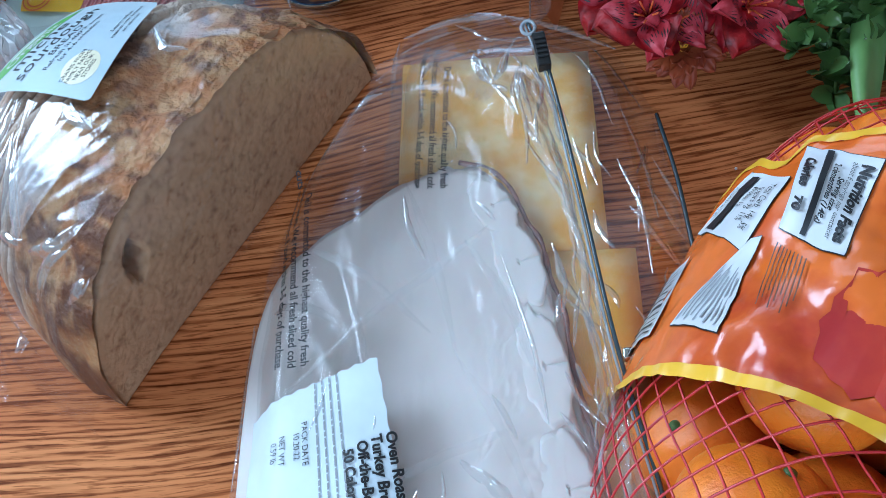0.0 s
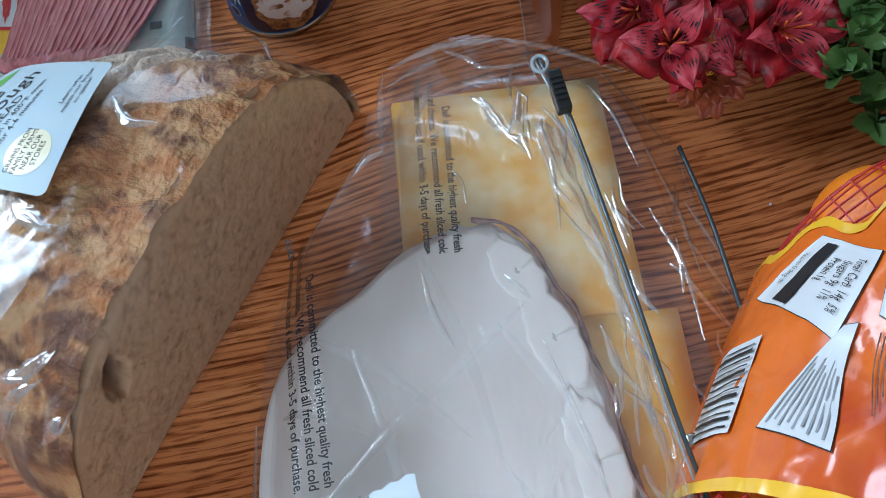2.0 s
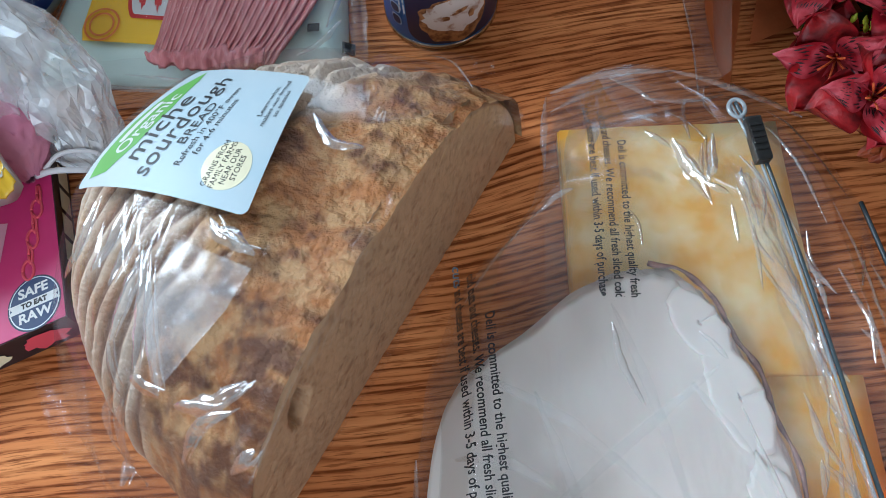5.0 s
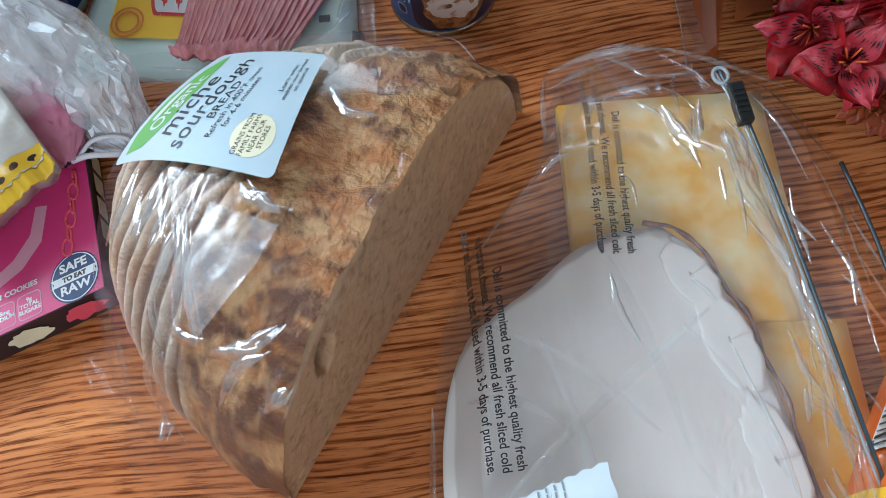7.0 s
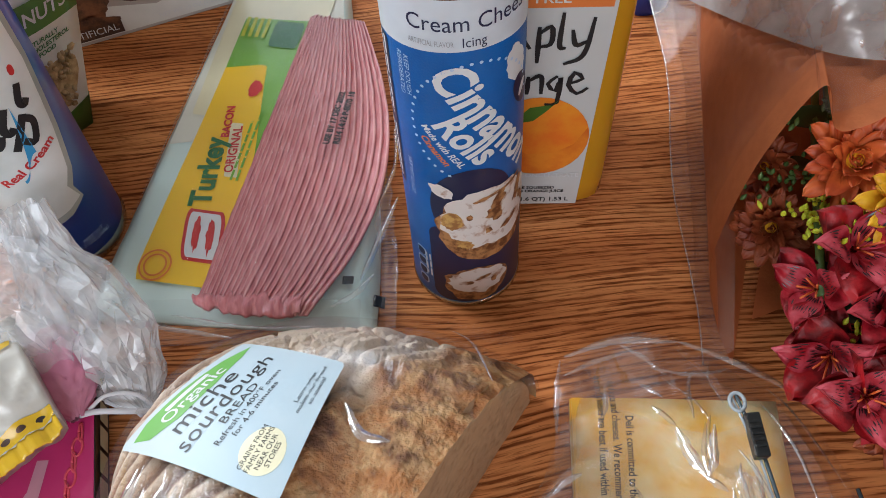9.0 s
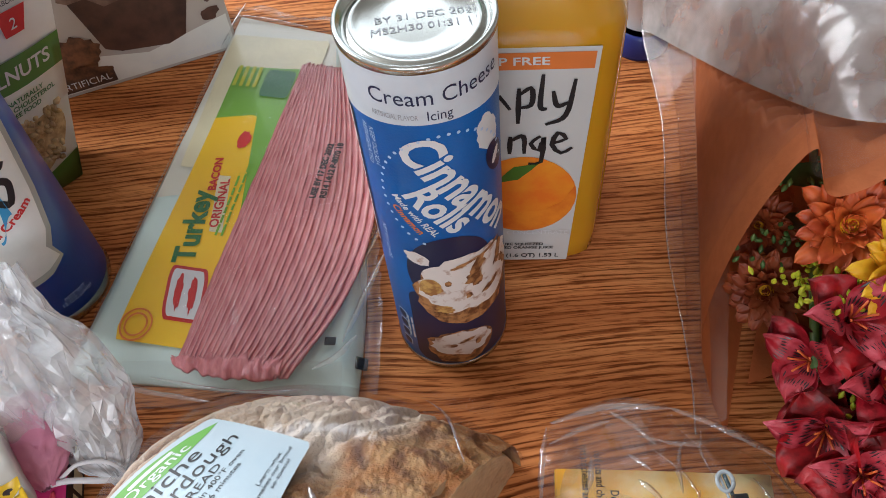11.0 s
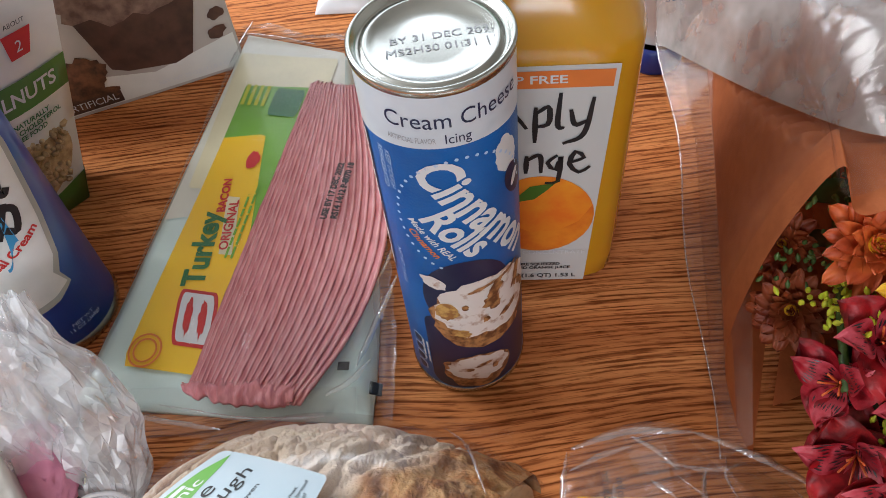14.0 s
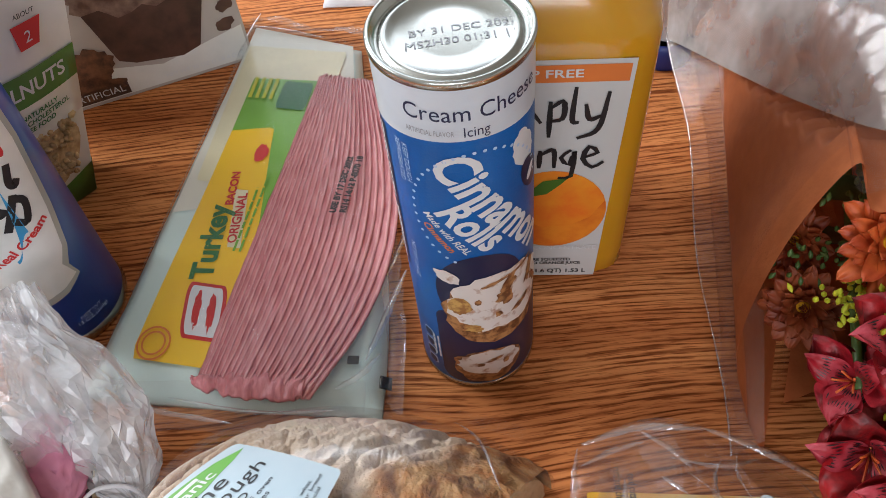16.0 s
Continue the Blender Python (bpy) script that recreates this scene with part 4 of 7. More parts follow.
NR, NP = 150, 260
cv, cf, cflour, cdark = [], [], [], []
for j in range(NR + 1):
    for i in range(NP + 1):
        rho, phi = (j / NR) ** 0.8, math.pi * i / NP
        s, d, z = loaf_point(rho, phi)
        fl = flour_at(s, d)
        crag = 0.0016 * fbm(s * 22, d * 22, 6, 3) + 0.0018 * fbm(s * 48, d * 48, 2, 6) + 0.0012 * (ridge(s * 80, d * 80, 4) - 0.5)
        score = math.exp(-((d - 0.045 - 0.2 * max(s, 0)) / 0.008) ** 2)
        furrow = 0.0012 * math.sin((d * 1.0 + s * 0.28) * 640 + 3.5 * noise.noise(Vector((s * 26, d * 26, 0)))) * fl
        wx, wd = s + 0.008 * noise.noise(Vector((s * 30, d * 30, 21))), d + 0.008 * noise.noise(Vector((s * 30, d * 30, 22)))
        lump = noise.noise(Vector((wx * 46 + wd * 20, wd * 34 - wx * 8, 1)))
        patch = 0.6 * lump + 0.75 * noise.noise(Vector((s * 110, d * 85, 8))) + 0.6 * fbm(s * 190, d * 190, 14, 3) + 0.3 * smooth_step(-s, 0.045, 0.085) * (1 - smooth_step(d, 0.05, 0.08)) - 0.08
        k = (1 - 0.75 * fl) * (crag + 0.0034 * smooth_step(lump, -0.1, 0.4) + 0.0007 * fbm(s * 190, d * 190, 4, 2)) + furrow + 0.005 * score * (1 + noise.noise(Vector((s * 60, 3, 1)))) * (1 - rho)
        cr = noise.noise(Vector((s * 55, d * 75, 11)))
        if fl > 0.5 and s > 0.0:
            k -= 0.0026 * smooth_step(1 - abs(cr) * 9, 0.0, 1.0)
        g = Vector((s / LA ** 2, d / LB ** 2, (z + 0.004) / LH ** 2)).normalized()
        e = 1 - smooth_step(rho, 0.97, 1.0)
        d2 = -0.0052 if i in (0, NP) else max(d + g.y * k * (1 if d > 0.002 else 0), -0.0005)
        cv.append(at_loaf(s + g.x * k, d2, max(z + g.z * k * e, 0.0003)))
        stripe = 0.5 + 0.5 * math.sin((d * 1.0 + s * 0.28) * 640 + 3.5 * noise.noise(Vector((s * 26, d * 26, 0))))
        far_end = smooth_step(s, 0.01, 0.06)
        cflour.append(min(1, max(0, fl * (0.06 + 0.76 * max(0.95 * far_end, 0.85 * stripe ** 1.6 + 0.4 * noise.noise(Vector((s * 60, d * 60, 5))))))))
        cdark.append(0.9 * smooth_step(patch + crag * 80, -0.3, 0.6) * (1 - 0.85 * fl) + 0.9 * fl * (1 - far_end) * (1 - stripe) ** 1.3)
cf = [(j * (NP + 1) + i, (j + 1) * (NP + 1) + i, (j + 1) * (NP + 1) + i + 1, j * (NP + 1) + i + 1) for j in range(NR) for i in range(NP)]


def crust_mat():
    m = pm("crust", (0.50, 0.29, 0.125), 0.72, color2=(0.38, 0.145, 0.038), scale=70, bump=0.7, bscale=330, contrast=(0.42, 0.57), nrough=0.75, bdist=0.004)
    nt = m.node_tree
    b = nt.nodes["Principled BSDF"]
    col = b.inputs["Base Color"].links[0].from_socket
    for name, c, power in (("dark", (0.11, 0.034, 0.011), 1.05), ("flour", (0.68, 0.59, 0.49), 0.95)):
        at = nt.nodes.new("ShaderNodeAttribute")
        at.attribute_name = name
        n = nt.nodes.new("ShaderNodeTexNoise")
        n.inputs["Scale"].default_value, n.inputs["Detail"].default_value = 320, 5
        mu = nt.nodes.new("ShaderNodeMath")
        mu.operation, mu.use_clamp = "MULTIPLY", True
        ad = nt.nodes.new("ShaderNodeMath")
        ad.operation = "ADD"
        ad.inputs[1].default_value = power - 0.5
        nt.links.new(n.outputs["Fac"], ad.inputs[0])
        nt.links.new(at.outputs["Fac"], mu.inputs[0])
        nt.links.new(ad.outputs[0], mu.inputs[1])
        x = nt.nodes.new("ShaderNodeMix")
        x.data_type = "RGBA"
        x.inputs["B"].default_value = (*c, 1)
        nt.links.new(mu.outputs[0], x.inputs["Factor"])
        nt.links.new(col, x.inputs["A"])
        col = x.outputs["Result"]
    nt.links.new(col, b.inputs["Base Color"])
    return m


crust = part("crust", (cv, cf), crust_mat(), bread, "golden brown crust, floury on one side")
for name, vals in (("flour", cflour), ("dark", cdark)):
    crust.data.attributes.new(name, "FLOAT", "POINT").data.foreach_set("value", vals)


def cut(u, v):
    s = lerp(-LA, LA, u) * 0.998
    top = loaf_z(s, 0)
    z = top * v
    k = 0.0003 * fbm(s * 60, z * 60, 3) - 0.0005 * smooth_step(noise.noise(Vector((s * 300, z * 300, 9))), 0.25, 0.5)
    hole = math.hypot((s + 0.058 - 0.2 * (z - 0.06)) / 0.0062, (z - 0.06) / 0.0115) + 0.35 * noise.noise(Vector((s * 260, z * 260, 4)))
    k -= 0.03 * (1 - smooth_step(hole, 0.55, 1.0))
    k -= 0.004 * smooth_step(v, 0.93, 1.0) + 0.003 * (1 - smooth_step(v, 0.0, 0.05))
    return at_loaf(s, -0.004 - k, max(z, 0.0005))


part("cut_face", grid(150, 70, cut), M["crumb"], bread, "brown wholegrain crumb of the cut face")

# bag round the loaf: clings to the dome, gathers into a flat tail at its near end
bag = thing("bread_bag", LC, "clear crinkled plastic bag round the bread", "plastic bag")


def bag_dome(u, v):
    rho, phi = v ** 0.8, 2 * math.pi * u
    s, d, z = loaf_point(min(rho, 1), phi, 0.005)
    if d < 0:
        d = -0.0065
        s = (LA + 0.005) * rho * math.cos(phi)
        z = loaf_z(s, 0, 0.005) * (1 - abs(math.sin(phi)) ** 0.7 * smooth_step(rho, 0.15, 0.9)) + 0.0008
    pull = smooth_step(-s, 0.03, 0.1)
    away = math.atan2(d - 0.055, s + 0.085)
    far_off = math.hypot(d - 0.055, s + 0.085)
    c = 0.002 * ridge(away * 2.6, far_off * 14, 1) + 0.001 * ridge(away * 6, far_off * 25, 2)
    e = 0.0 if d < 0 else min(1, rho * 3)
    return at_loaf(s - 0.012 * pull * rho, d + 0.3 * c * e, max(z + c * e * (1 - 0.6 * rho), 0.0008))


part("film", grid(170, 60, bag_dome, True), M["clear2"], bag)


def bag_tail(u, v):
    a = at_loaf(lerp(-0.055, -0.102, abs(u - 0.5) ** 0.7 * 1.3), lerp(-0.005, 0.125, u), 0)
    s, d = loaf_sd(a.x, a.y)
    a.z = loaf_z(s, d, 0.006) + 0.002
    b = Vector((lerp(-0.158, -0.222, u), lerp(0.201, 0.212, u) - 0.006 * math.sin(3 * u), 0.001))
    p = a.lerp(b, v)
    fold = 0.006 * ridge(u * 9, v * 2.5, 4) * math.sin(math.pi * min(v * 1.2, 1))
    p.z += fold + 0.012 * math.sin(math.pi * v) * math.exp(-((u - 0.62) / 0.16) ** 2)
    p.z = max(p.z, 0.0008)
    return p


part("gathered_end", grid(60, 30, bag_tail), M["clear2"], bag, "gathered clear plastic tail")


def bag_fin(u, v):
    x, y = lerp(-0.125, -0.056, u), lerp(0.405, 0.394, u) + 0.004 * v
    return x, y, lerp(0.05, 0.036, u) + 0.006 * v + 0.002 * ridge(u * 8, v * 2)


part("sealed_fin", grid(24, 4, bag_fin), M["clear2"], bag, "sealed edge of the bag")

# paper label on the bag
LABEL = quad((-0.1425, 0.2965), (-0.124, 0.356), (-0.1715, 0.3725), (-0.218, 0.329))
lab = thing("bread_label", (-0.165, 0.34, 0.08), "pale blue paper label stuck on the bread bag", "label")


def on_label(off):
    def f(u, v):
        x, y = LABEL(u, v)
        s, d = loaf_sd(x, y)
        return Vector((x, y, loaf_z(s, d, 0.005) + 0.0055 + off))
    return f


B1, B2, B3 = on_label(0), on_label(0.00012), on_label(0.00022)
lay("sheet", shape([(min(max(x, 0.002), 0.998), y) for x, y in rounded(0, 0, 1, 1, 0.05)]), B1, M["paper"], lab, 0.06)


def label_words(text, size, u, v, mat, wide=1.0, bold=0.0, shear=0.0, rot=0):
    bm = words(text, size, 0, 0, rot, shear, wide, bold)
    bm.transform(Matrix.Translation((u, v, 0)) @ Matrix.Diagonal((1 / 0.062, 1 / 0.083, 1, 1)))
    lay("lettering", bm, B3, mat, lab, 0.08)


lay("green_leaf", shape([(0.06, 0.93), (0.1, 0.83), (0.3, 0.77), (0.6, 0.77), (0.86, 0.82), (0.97, 0.87), (0.8, 0.93), (0.5, 0.96), (0.2, 0.96)]), B2, pm("leaf_green_print", (0.16, 0.42, 0.08), 0.45), lab, 0.06)
label_words("Organic", 0.0092, 0.48, 0.845, M["white"], 1.05, 0.0001)
lay("maker_bar", shape(rounded(0.32, 0.89, 0.66, 0.925, 0.012)), B3, M["white"], lab, 0.06)
label_words("miche", 0.0132, 0.44, 0.72, M["ink"], 1.05, 0, 0.12)
label_words("sourdough", 0.0120, 0.49, 0.60, M["ink"], 0.98, 0, 0.12)
label_words("BREAD", 0.0062, 0.5, 0.50, M["ink"], 1.1)
label_words("Refresh in 400°F oven\nfor 4-6 minutes", 0.0044, 0.5, 0.41, M["ink"], 0.98)
lay("round_seal", shape(oval(0.26, 0.19, 0.16, 0.12, 36)), B2, M["cream"], lab, 0.06)
label_words("GRAINS FROM\nFAMILY FARMS\nNEAR OUR\nSTORES", 0.0034, 0.26, 0.19, M["ink"], 0.9)
label_words("Learn what\nmakes our bread\nso special", 0.0036, 0.74, 0.13, M["ink"], 0.95)


def crease(parent, points, width, over, high=0.35, film="fold"):
    """A folded ridge of film along a line of (x, y) points on a surface over(x, y). The fold material has its glints
    painted in as white haze.
    """
    line = spline([(x, y, 0) for x, y in points], 18)

    def f(u, v):
        i = round(v * 18)
        p = line[i]
        d = (line[min(i + 1, 18)] - line[max(i - 1, 0)]).normalized()
        w = width * (math.sin(math.pi * (0.04 + 0.92 * v)) ** 0.7) * (1 + 0.5 * noise.noise(Vector((p.x * 200, p.y * 200, u))))
        q = p + Vector((-d.y, d.x, 0)) * (u - 0.5) * w
        return q.x, q.y, over(q.x, q.y) + 0.0006 + high * w * (1 - abs(u - 0.5) * 2)
    return part("film_crease", grid(4, 18, f), M[film], parent)


def over_loaf(x, y):
    s, d = loaf_sd(x, y)
    return max(loaf_z(s, d, 0.006) + 0.003, 0.001)


for pts, w in (([(-0.136, 0.448), (-0.128, 0.475), (-0.119, 0.505)], 0.004), ([(-0.15, 0.432), (-0.138, 0.44), (-0.129, 0.452)], 0.004), ([(-0.247, 0.722), (-0.222, 0.716), (-0.19, 0.706)], 0.004), ([(-0.262, 0.424), (-0.23, 0.418), (-0.2, 0.413)], 0.003), ([(-0.235, 0.427), (-0.19, 0.419), (-0.15, 0.42)], 0.0025), ([(-0.13, 0.5), (-0.122, 0.53), (-0.124, 0.56)], 0.003), ([(-0.2405, 0.735), (-0.245, 0.715), (-0.249, 0.69)], 0.0025)):
    crease(bac, pts, w, lambda x, y: 0.013)
KX, KY = -0.174, 0.245
# long folds that fan out over the shoulder of the loaf, then short ones round the knot
for x0, y0, x1, y1, w, bow in ((-0.204, 0.317, -0.22, 0.296, 0.006, 0.12), (-0.188, 0.31, -0.203, 0.291, 0.006, 0.1), (-0.183, 0.307, -0.194, 0.283, 0.004, 0.08), (-0.179, 0.291, -0.194, 0.266, 0.005, 0.02), (-0.177, 0.283, -0.174, 0.246, 0.004, -0.03), (-0.179, 0.291, -0.184, 0.254, 0.005, 0.05),
        (-0.195, 0.266, -0.192, 0.25, 0.004, -0.1), (KX, KY, -0.186, 0.253, 0.004, 0.0), (-0.197, 0.251, -0.214, 0.231, 0.006, -0.2), (-0.191, 0.248, -0.203, 0.23, 0.006, -0.15), (-0.168, 0.241, -0.141, 0.244, 0.006, -0.12), (-0.147, 0.236, -0.169, 0.226, 0.004, -0.15), (-0.15, 0.22, -0.14, 0.225, 0.004, 0.0), (-0.155, 0.298, -0.14, 0.285, 0.005, -0.12)):
    mx_, my_ = (x0 + x1) / 2 - (y1 - y0) * bow, (y0 + y1) / 2 + (x1 - x0) * bow
    crease(bag, [(x0, y0), (mx_, my_), (x1, y1)], w, over_loaf)
    crease(bag, [(x0 + 0.003, y0 + 0.001), (mx_ + 0.0035, my_ - 0.001), (x1 + 0.003, y1)], w * 0.35, over_loaf)


def reflection_panel(u, v):
    """An added hazy panel, the film's window reflection, from the knot up towards the label."""
    half = 0.002 + 0.0115 * math.sin(math.pi * min(v * 0.75, 0.5))
    x, y = lerp(KX, -0.153, v) + (u - 0.5) * 2 * half, KY + 0.002 + lerp(0.0, 0.038, v) - (u - 0.5) * 0.014 * v
    return x, y, over_loaf(x, y) + 0.0012 + 0.0008 * ridge(u * 3, v * 4, 6)


part("reflection_panel", grid(14, 24, reflection_panel), M["milky"], bag, "milky panel added for the reflection on the bag film")
crease(bag, [(-0.155, 0.295), (-0.147, 0.291), (-0.139, 0.283)], 0.005, over_loaf)
crease(bag, [(-0.122, 0.337), (-0.115, 0.324), (-0.104, 0.321)], 0.004, over_loaf)
crease(bag, [(-0.086, 0.395), (-0.075, 0.38), (-0.066, 0.352)], 0.002, over_loaf)


# ---- sliced cheese and turkey in deli bags ----
def table_curve(pts):
    """A coordinate as a smooth function of y, through (y, value) pairs in falling y."""
    def f(y):
        if y >= pts[0][0]:
            return pts[0][1]
        for (a, va), (b, vb) in zip(pts, pts[1:]):
            if y >= b:
                t = (a - y) / (a - b)
                return lerp(va, vb, t * t * (3 - 2 * t) * 0.5 + t * 0.5)
        return pts[-1][1]
    return f


cheese = thing("cheese_stack", (0.025, 0.29, 0), "stack of marbled yellow cheese slices", "cheese")
for k in range(6):
    z = 0.0022 + 0.0021 * k
    for cx, cy, w, h, a in ((0.0195, 0.319, 0.097, 0.122, -1.0), (0.0285, 0.2, 0.097, 0.122, -1.5)):
        def slab(u, v, cx=cx, cy=cy, w=w, h=h, a=a, k=k):
            x, y = (u - 0.5) * w, (v - 0.5) * h
            c, s = math.cos(radians(a + 0.7 * math.sin(k * 5))), math.sin(radians(a))
            return cx + x * c - y * s + 0.0006 * math.sin(k * 3), cy + x * s + y * c + 0.0006 * math.cos(k * 2), z + (0.0008 if cy < 0.25 else 0.0) + 0.0004 * math.sin(x * 60 + y * 40)
        part("cheese_slice", thick(grid(8, 10, slab), 0.0019), M["cheese"], cheese)

turkey = thing("turkey_slices", (-0.02, 0.17, 0.015), "pile of pale sliced turkey breast with a brown rind", "sliced meat")
T_LEFT = [(-0.088, 0.04), (-0.09, 0.10), (-0.0915, 0.17), (-0.0905, 0.222), (-0.083, 0.255), (-0.068, 0.2715), (-0.047, 0.285), (-0.031, 0.2975), (-0.014, 0.305)]
T_RIGHT = [(0.0, 0.307), (0.013, 0.303), (0.0235, 0.290), (0.0295, 0.274), (0.036, 0.259), (0.039, 0.242), (0.043, 0.226), (0.0445, 0.203), (0.048, 0.18), (0.0535, 0.15), (0.057, 0.09), (0.058, 0.04)]
OUT = T_LEFT + T_RIGHT


def turkey_slice(k):
    rnd = random.Random(k)
    ox, oy, sh = 0.0012 - 0.0006 * k + rnd.uniform(-0.0006, 0.0006), 0.001 - 0.0008 * k + rnd.uniform(-0.0006, 0.0006), 1 - 0.003 * k
    ring = spline([(x, y, 0) for x, y in OUT], 220)
    cx, cy = -0.015, 0.12

    def f(u, v):
        p = ring[round(u * 220)]
        tear = smooth_step(u, 0.40, 0.5) * (0.012 + 0.011 * k)
        wob = 1 + (0.014 * noise.noise(Vector((u * 24, k * 3, 0))) + tear * (0.7 * noise.noise(Vector((u * 22, k * 3, 4))) + 0.3 * noise.noise(Vector((u * 57, k * 3, 4))) - 0.06)) * v ** 16
        x, y = cx + (p.x - cx) * v * wob * sh + ox, cy + (p.y - cy) * v * wob * sh + oy
        z = 0.0165 + 0.0021 * k - 0.005 * smooth_step(-x, 0.03, 0.09) * (1 - 0.3 * k / 4)
        z += 0.0007 * fbm(x * 26, y * 26, k) + 0.0009 * ridge(x * 13 + y * 9, y * 7, 3) + 0.0003 * ridge(x * 34 - y * 20, y * 18, k + 5) - 0.0022 * v ** 10
        crack = noise.noise(Vector((x * 55, y * 26, k + 2))) + 0.3 * noise.noise(Vector((x * 160, y * 120, k)))
        z -= 0.0005 * smooth_step(1 - abs(crack) * 22, 0, 1) * smooth_step(x + 0.012 * noise.noise(Vector((x * 40, y * 40, 1))), 0.0, 0.03)
        return x, y, z
    return grid(220, 60, f)


for k in range(5):
    part("turkey_slice", thick(turkey_slice(k), 0.0023), M["turkey"], turkey)
edge = spline([(x + 0.0012, y + 0.001, 0.0215 - 0.0010 * math.sin(9 * i)) for i, (x, y) in enumerate(T_RIGHT)], 60)
part("rind", tube([p + Vector((0.0007 * noise.noise(p * 160), 0.0007 * noise.noise(p * 190), 0)) for p in edge], [0.0011 + 0.0009 * noise.noise(p * 150) for p in edge], 8), M["rind"], turkey, "wrinkled brown rind along the edge")


for k, (x, y, a, b, r) in enumerate(((0.0165, 0.279, 0.009, 0.017, 28), (0.0265, 0.249, 0.010, 0.022, 16), (0.034, 0.2, 0.010, 0.026, 10), (0.0395, 0.15, 0.011, 0.024, 8))):
    rim2 = blob(x, y, a, b, k + 70, 40, 0.22, r)

    def flap(u, v, x=x, y=y, rim2=rim2):
        px, py = rim2[round(u * 40) % 40]
        qx, qy = x + (px - x) * v, y + (py - y) * v
        return qx, qy, 0.0263 + 0.0005 * fbm(qx * 60, qy * 60, 7) - 0.0006 * v ** 6
    part("torn_flap", thick(grid(40, 8, flap), 0.0013), M["turkey"], turkey)


def deli_bag(name, label, y_top, y_low, left, right, zl, zr, body, seed, top_bow):
    t = thing(name, (0.0, (y_top + y_low) / 2, 0), label, "plastic bag")
    xl, xr, zl, zr = (table_curve(q) for q in (left, right, zl, zr))

    def film_z(x, y):
        a, b = xl(y), xr(y)
        u = min(max((x - a) / (b - a), 0), 1)
        v = min(max((y_top - y) / (y_top - y_low), 0), 1)
        z = lerp(zl(y), zr(y), u) + body(x, y) * min(1, math.sin(math.pi * u) * 2.2) * smooth_step(v, 0, 0.12)
        c = 0.0022 * ridge(x * 20 + y * 12, y * 8 - x * 8, seed) + 0.0007 * ridge(x * 50, y * 24 + x * 20, seed + 3)
        return max(z + (c - 0.001) * smooth_step(min(u, 1 - u), 0, 0.15) * (1.6 if u > 0.62 else 0.8), 0.001)

    def f(u, v):
        y = lerp(y_top, y_low, v)
        x = lerp(xl(y), xr(y), u)
        y2 = y + top_bow(u) * (1 - v) ** 3
        return x, y2, film_z(x, y)

    part("film", grid(90, 120, f), M["clear"], t, "clear crinkled film")
    return t, film_z, xl, xr


bag_b, film_b, xlb, xrb = deli_bag("cheese_bag", "clear zipper bag holding sliced cheese", 0.405, 0.05,
    [(0.405, -0.03), (0.39, -0.033), (0.36, -0.036), (0.3, -0.04), (0.05, -0.05)], [(0.405, 0.062), (0.375, 0.088), (0.335, 0.1), (0.27, 0.1045), (0.05, 0.112)],
    [(0.405, 0.004), (0.05, 0.003)], [(0.405, 0.004), (0.3, 0.006), (0.05, 0.006)], lambda x, y: 0.0165, 11, lambda u: 0.016 * math.sin(math.pi * min(u * 1.15, 1)))
part("zipper", tube(spline([(0.0995, 0.338, 0.007), (0.1035, 0.3, 0.008), (0.1048, 0.26, 0.009), (0.107, 0.2, 0.009), (0.111, 0.06, 0.008)], 20), 0.0011, 8), M["zip"], bag_b, "thin grey zipper track")

bag_a, film_a, xla, xra = deli_bag("turkey_bag", "clear slider bag holding sliced turkey, lying over the cheese bag", 0.352, 0.035,
    [(0.352, -0.036), (0.331, -0.044), (0.30, -0.079), (0.26, -0.092), (0.206, -0.099), (0.035, -0.104)], [(0.352, 0.041), (0.335, 0.046), (0.209, 0.0605), (0.145, 0.073), (0.035, 0.088)],
    [(0.352, 0.045), (0.331, 0.036), (0.30, 0.012), (0.206, 0.006), (0.035, 0.004)], [(0.352, 0.051), (0.335, 0.049), (0.209, 0.042), (0.145, 0.031), (0.035, 0.022)],
    lambda x, y: 0.012 + 0.012 * smooth_step(-x, -0.01, 0.04), 4, lambda u: 0.006 * math.sin(6 * u))
zpts = [(0.0385, 0.362, 0.053), (0.0425, 0.347, 0.0525), (0.047, 0.331, 0.05), (0.0545, 0.27, 0.047), (0.061, 0.209, 0.044), (0.067, 0.175, 0.038), (0.073, 0.145, 0.033), (0.081, 0.09, 0.027), (0.089, 0.035, 0.023)]
zl = spline(zpts, 50)
part("zipper", tube(zl, 0.0009, 8), M["zip"], bag_a, "dark blue-grey zipper track")
part("zipper_rib", tube([p + Vector((-0.0019, -0.0004, 0.0)) for p in zl], 0.0006, 8), M["zipclear"], bag_a, "clear ribbed zipper edge")
sm = Matrix.Translation((0.0437, 0.3435, 0.0535)) @ pose(0, 0, 0, 6, 0, 6)
slider = part("slider", moved(box((-0.0031, -0.0095, -0.003), (0.0031, 0.0095, 0.003), 0.0009), sm), M["black"], bag_a, "black slider", smooth=False)
for k in range(5):
    part("grip_ridge", moved(box((-0.0026, -0.0055 + 0.0026 * k, 0.003), (0.0026, -0.0044 + 0.0026 * k, 0.0036), 0.0002), sm), M["black"], slider, smooth=False)
part("end_stop", tube([(0.0385 + 0.0032 * math.cos(a), 0.3590 + 0.0042 * math.sin(a), 0.0535) for a in (2 * math.pi * k / 20 for k in range(21))], 0.0009, 6), M["zipclear"], bag_a, "clear moulded end stop")

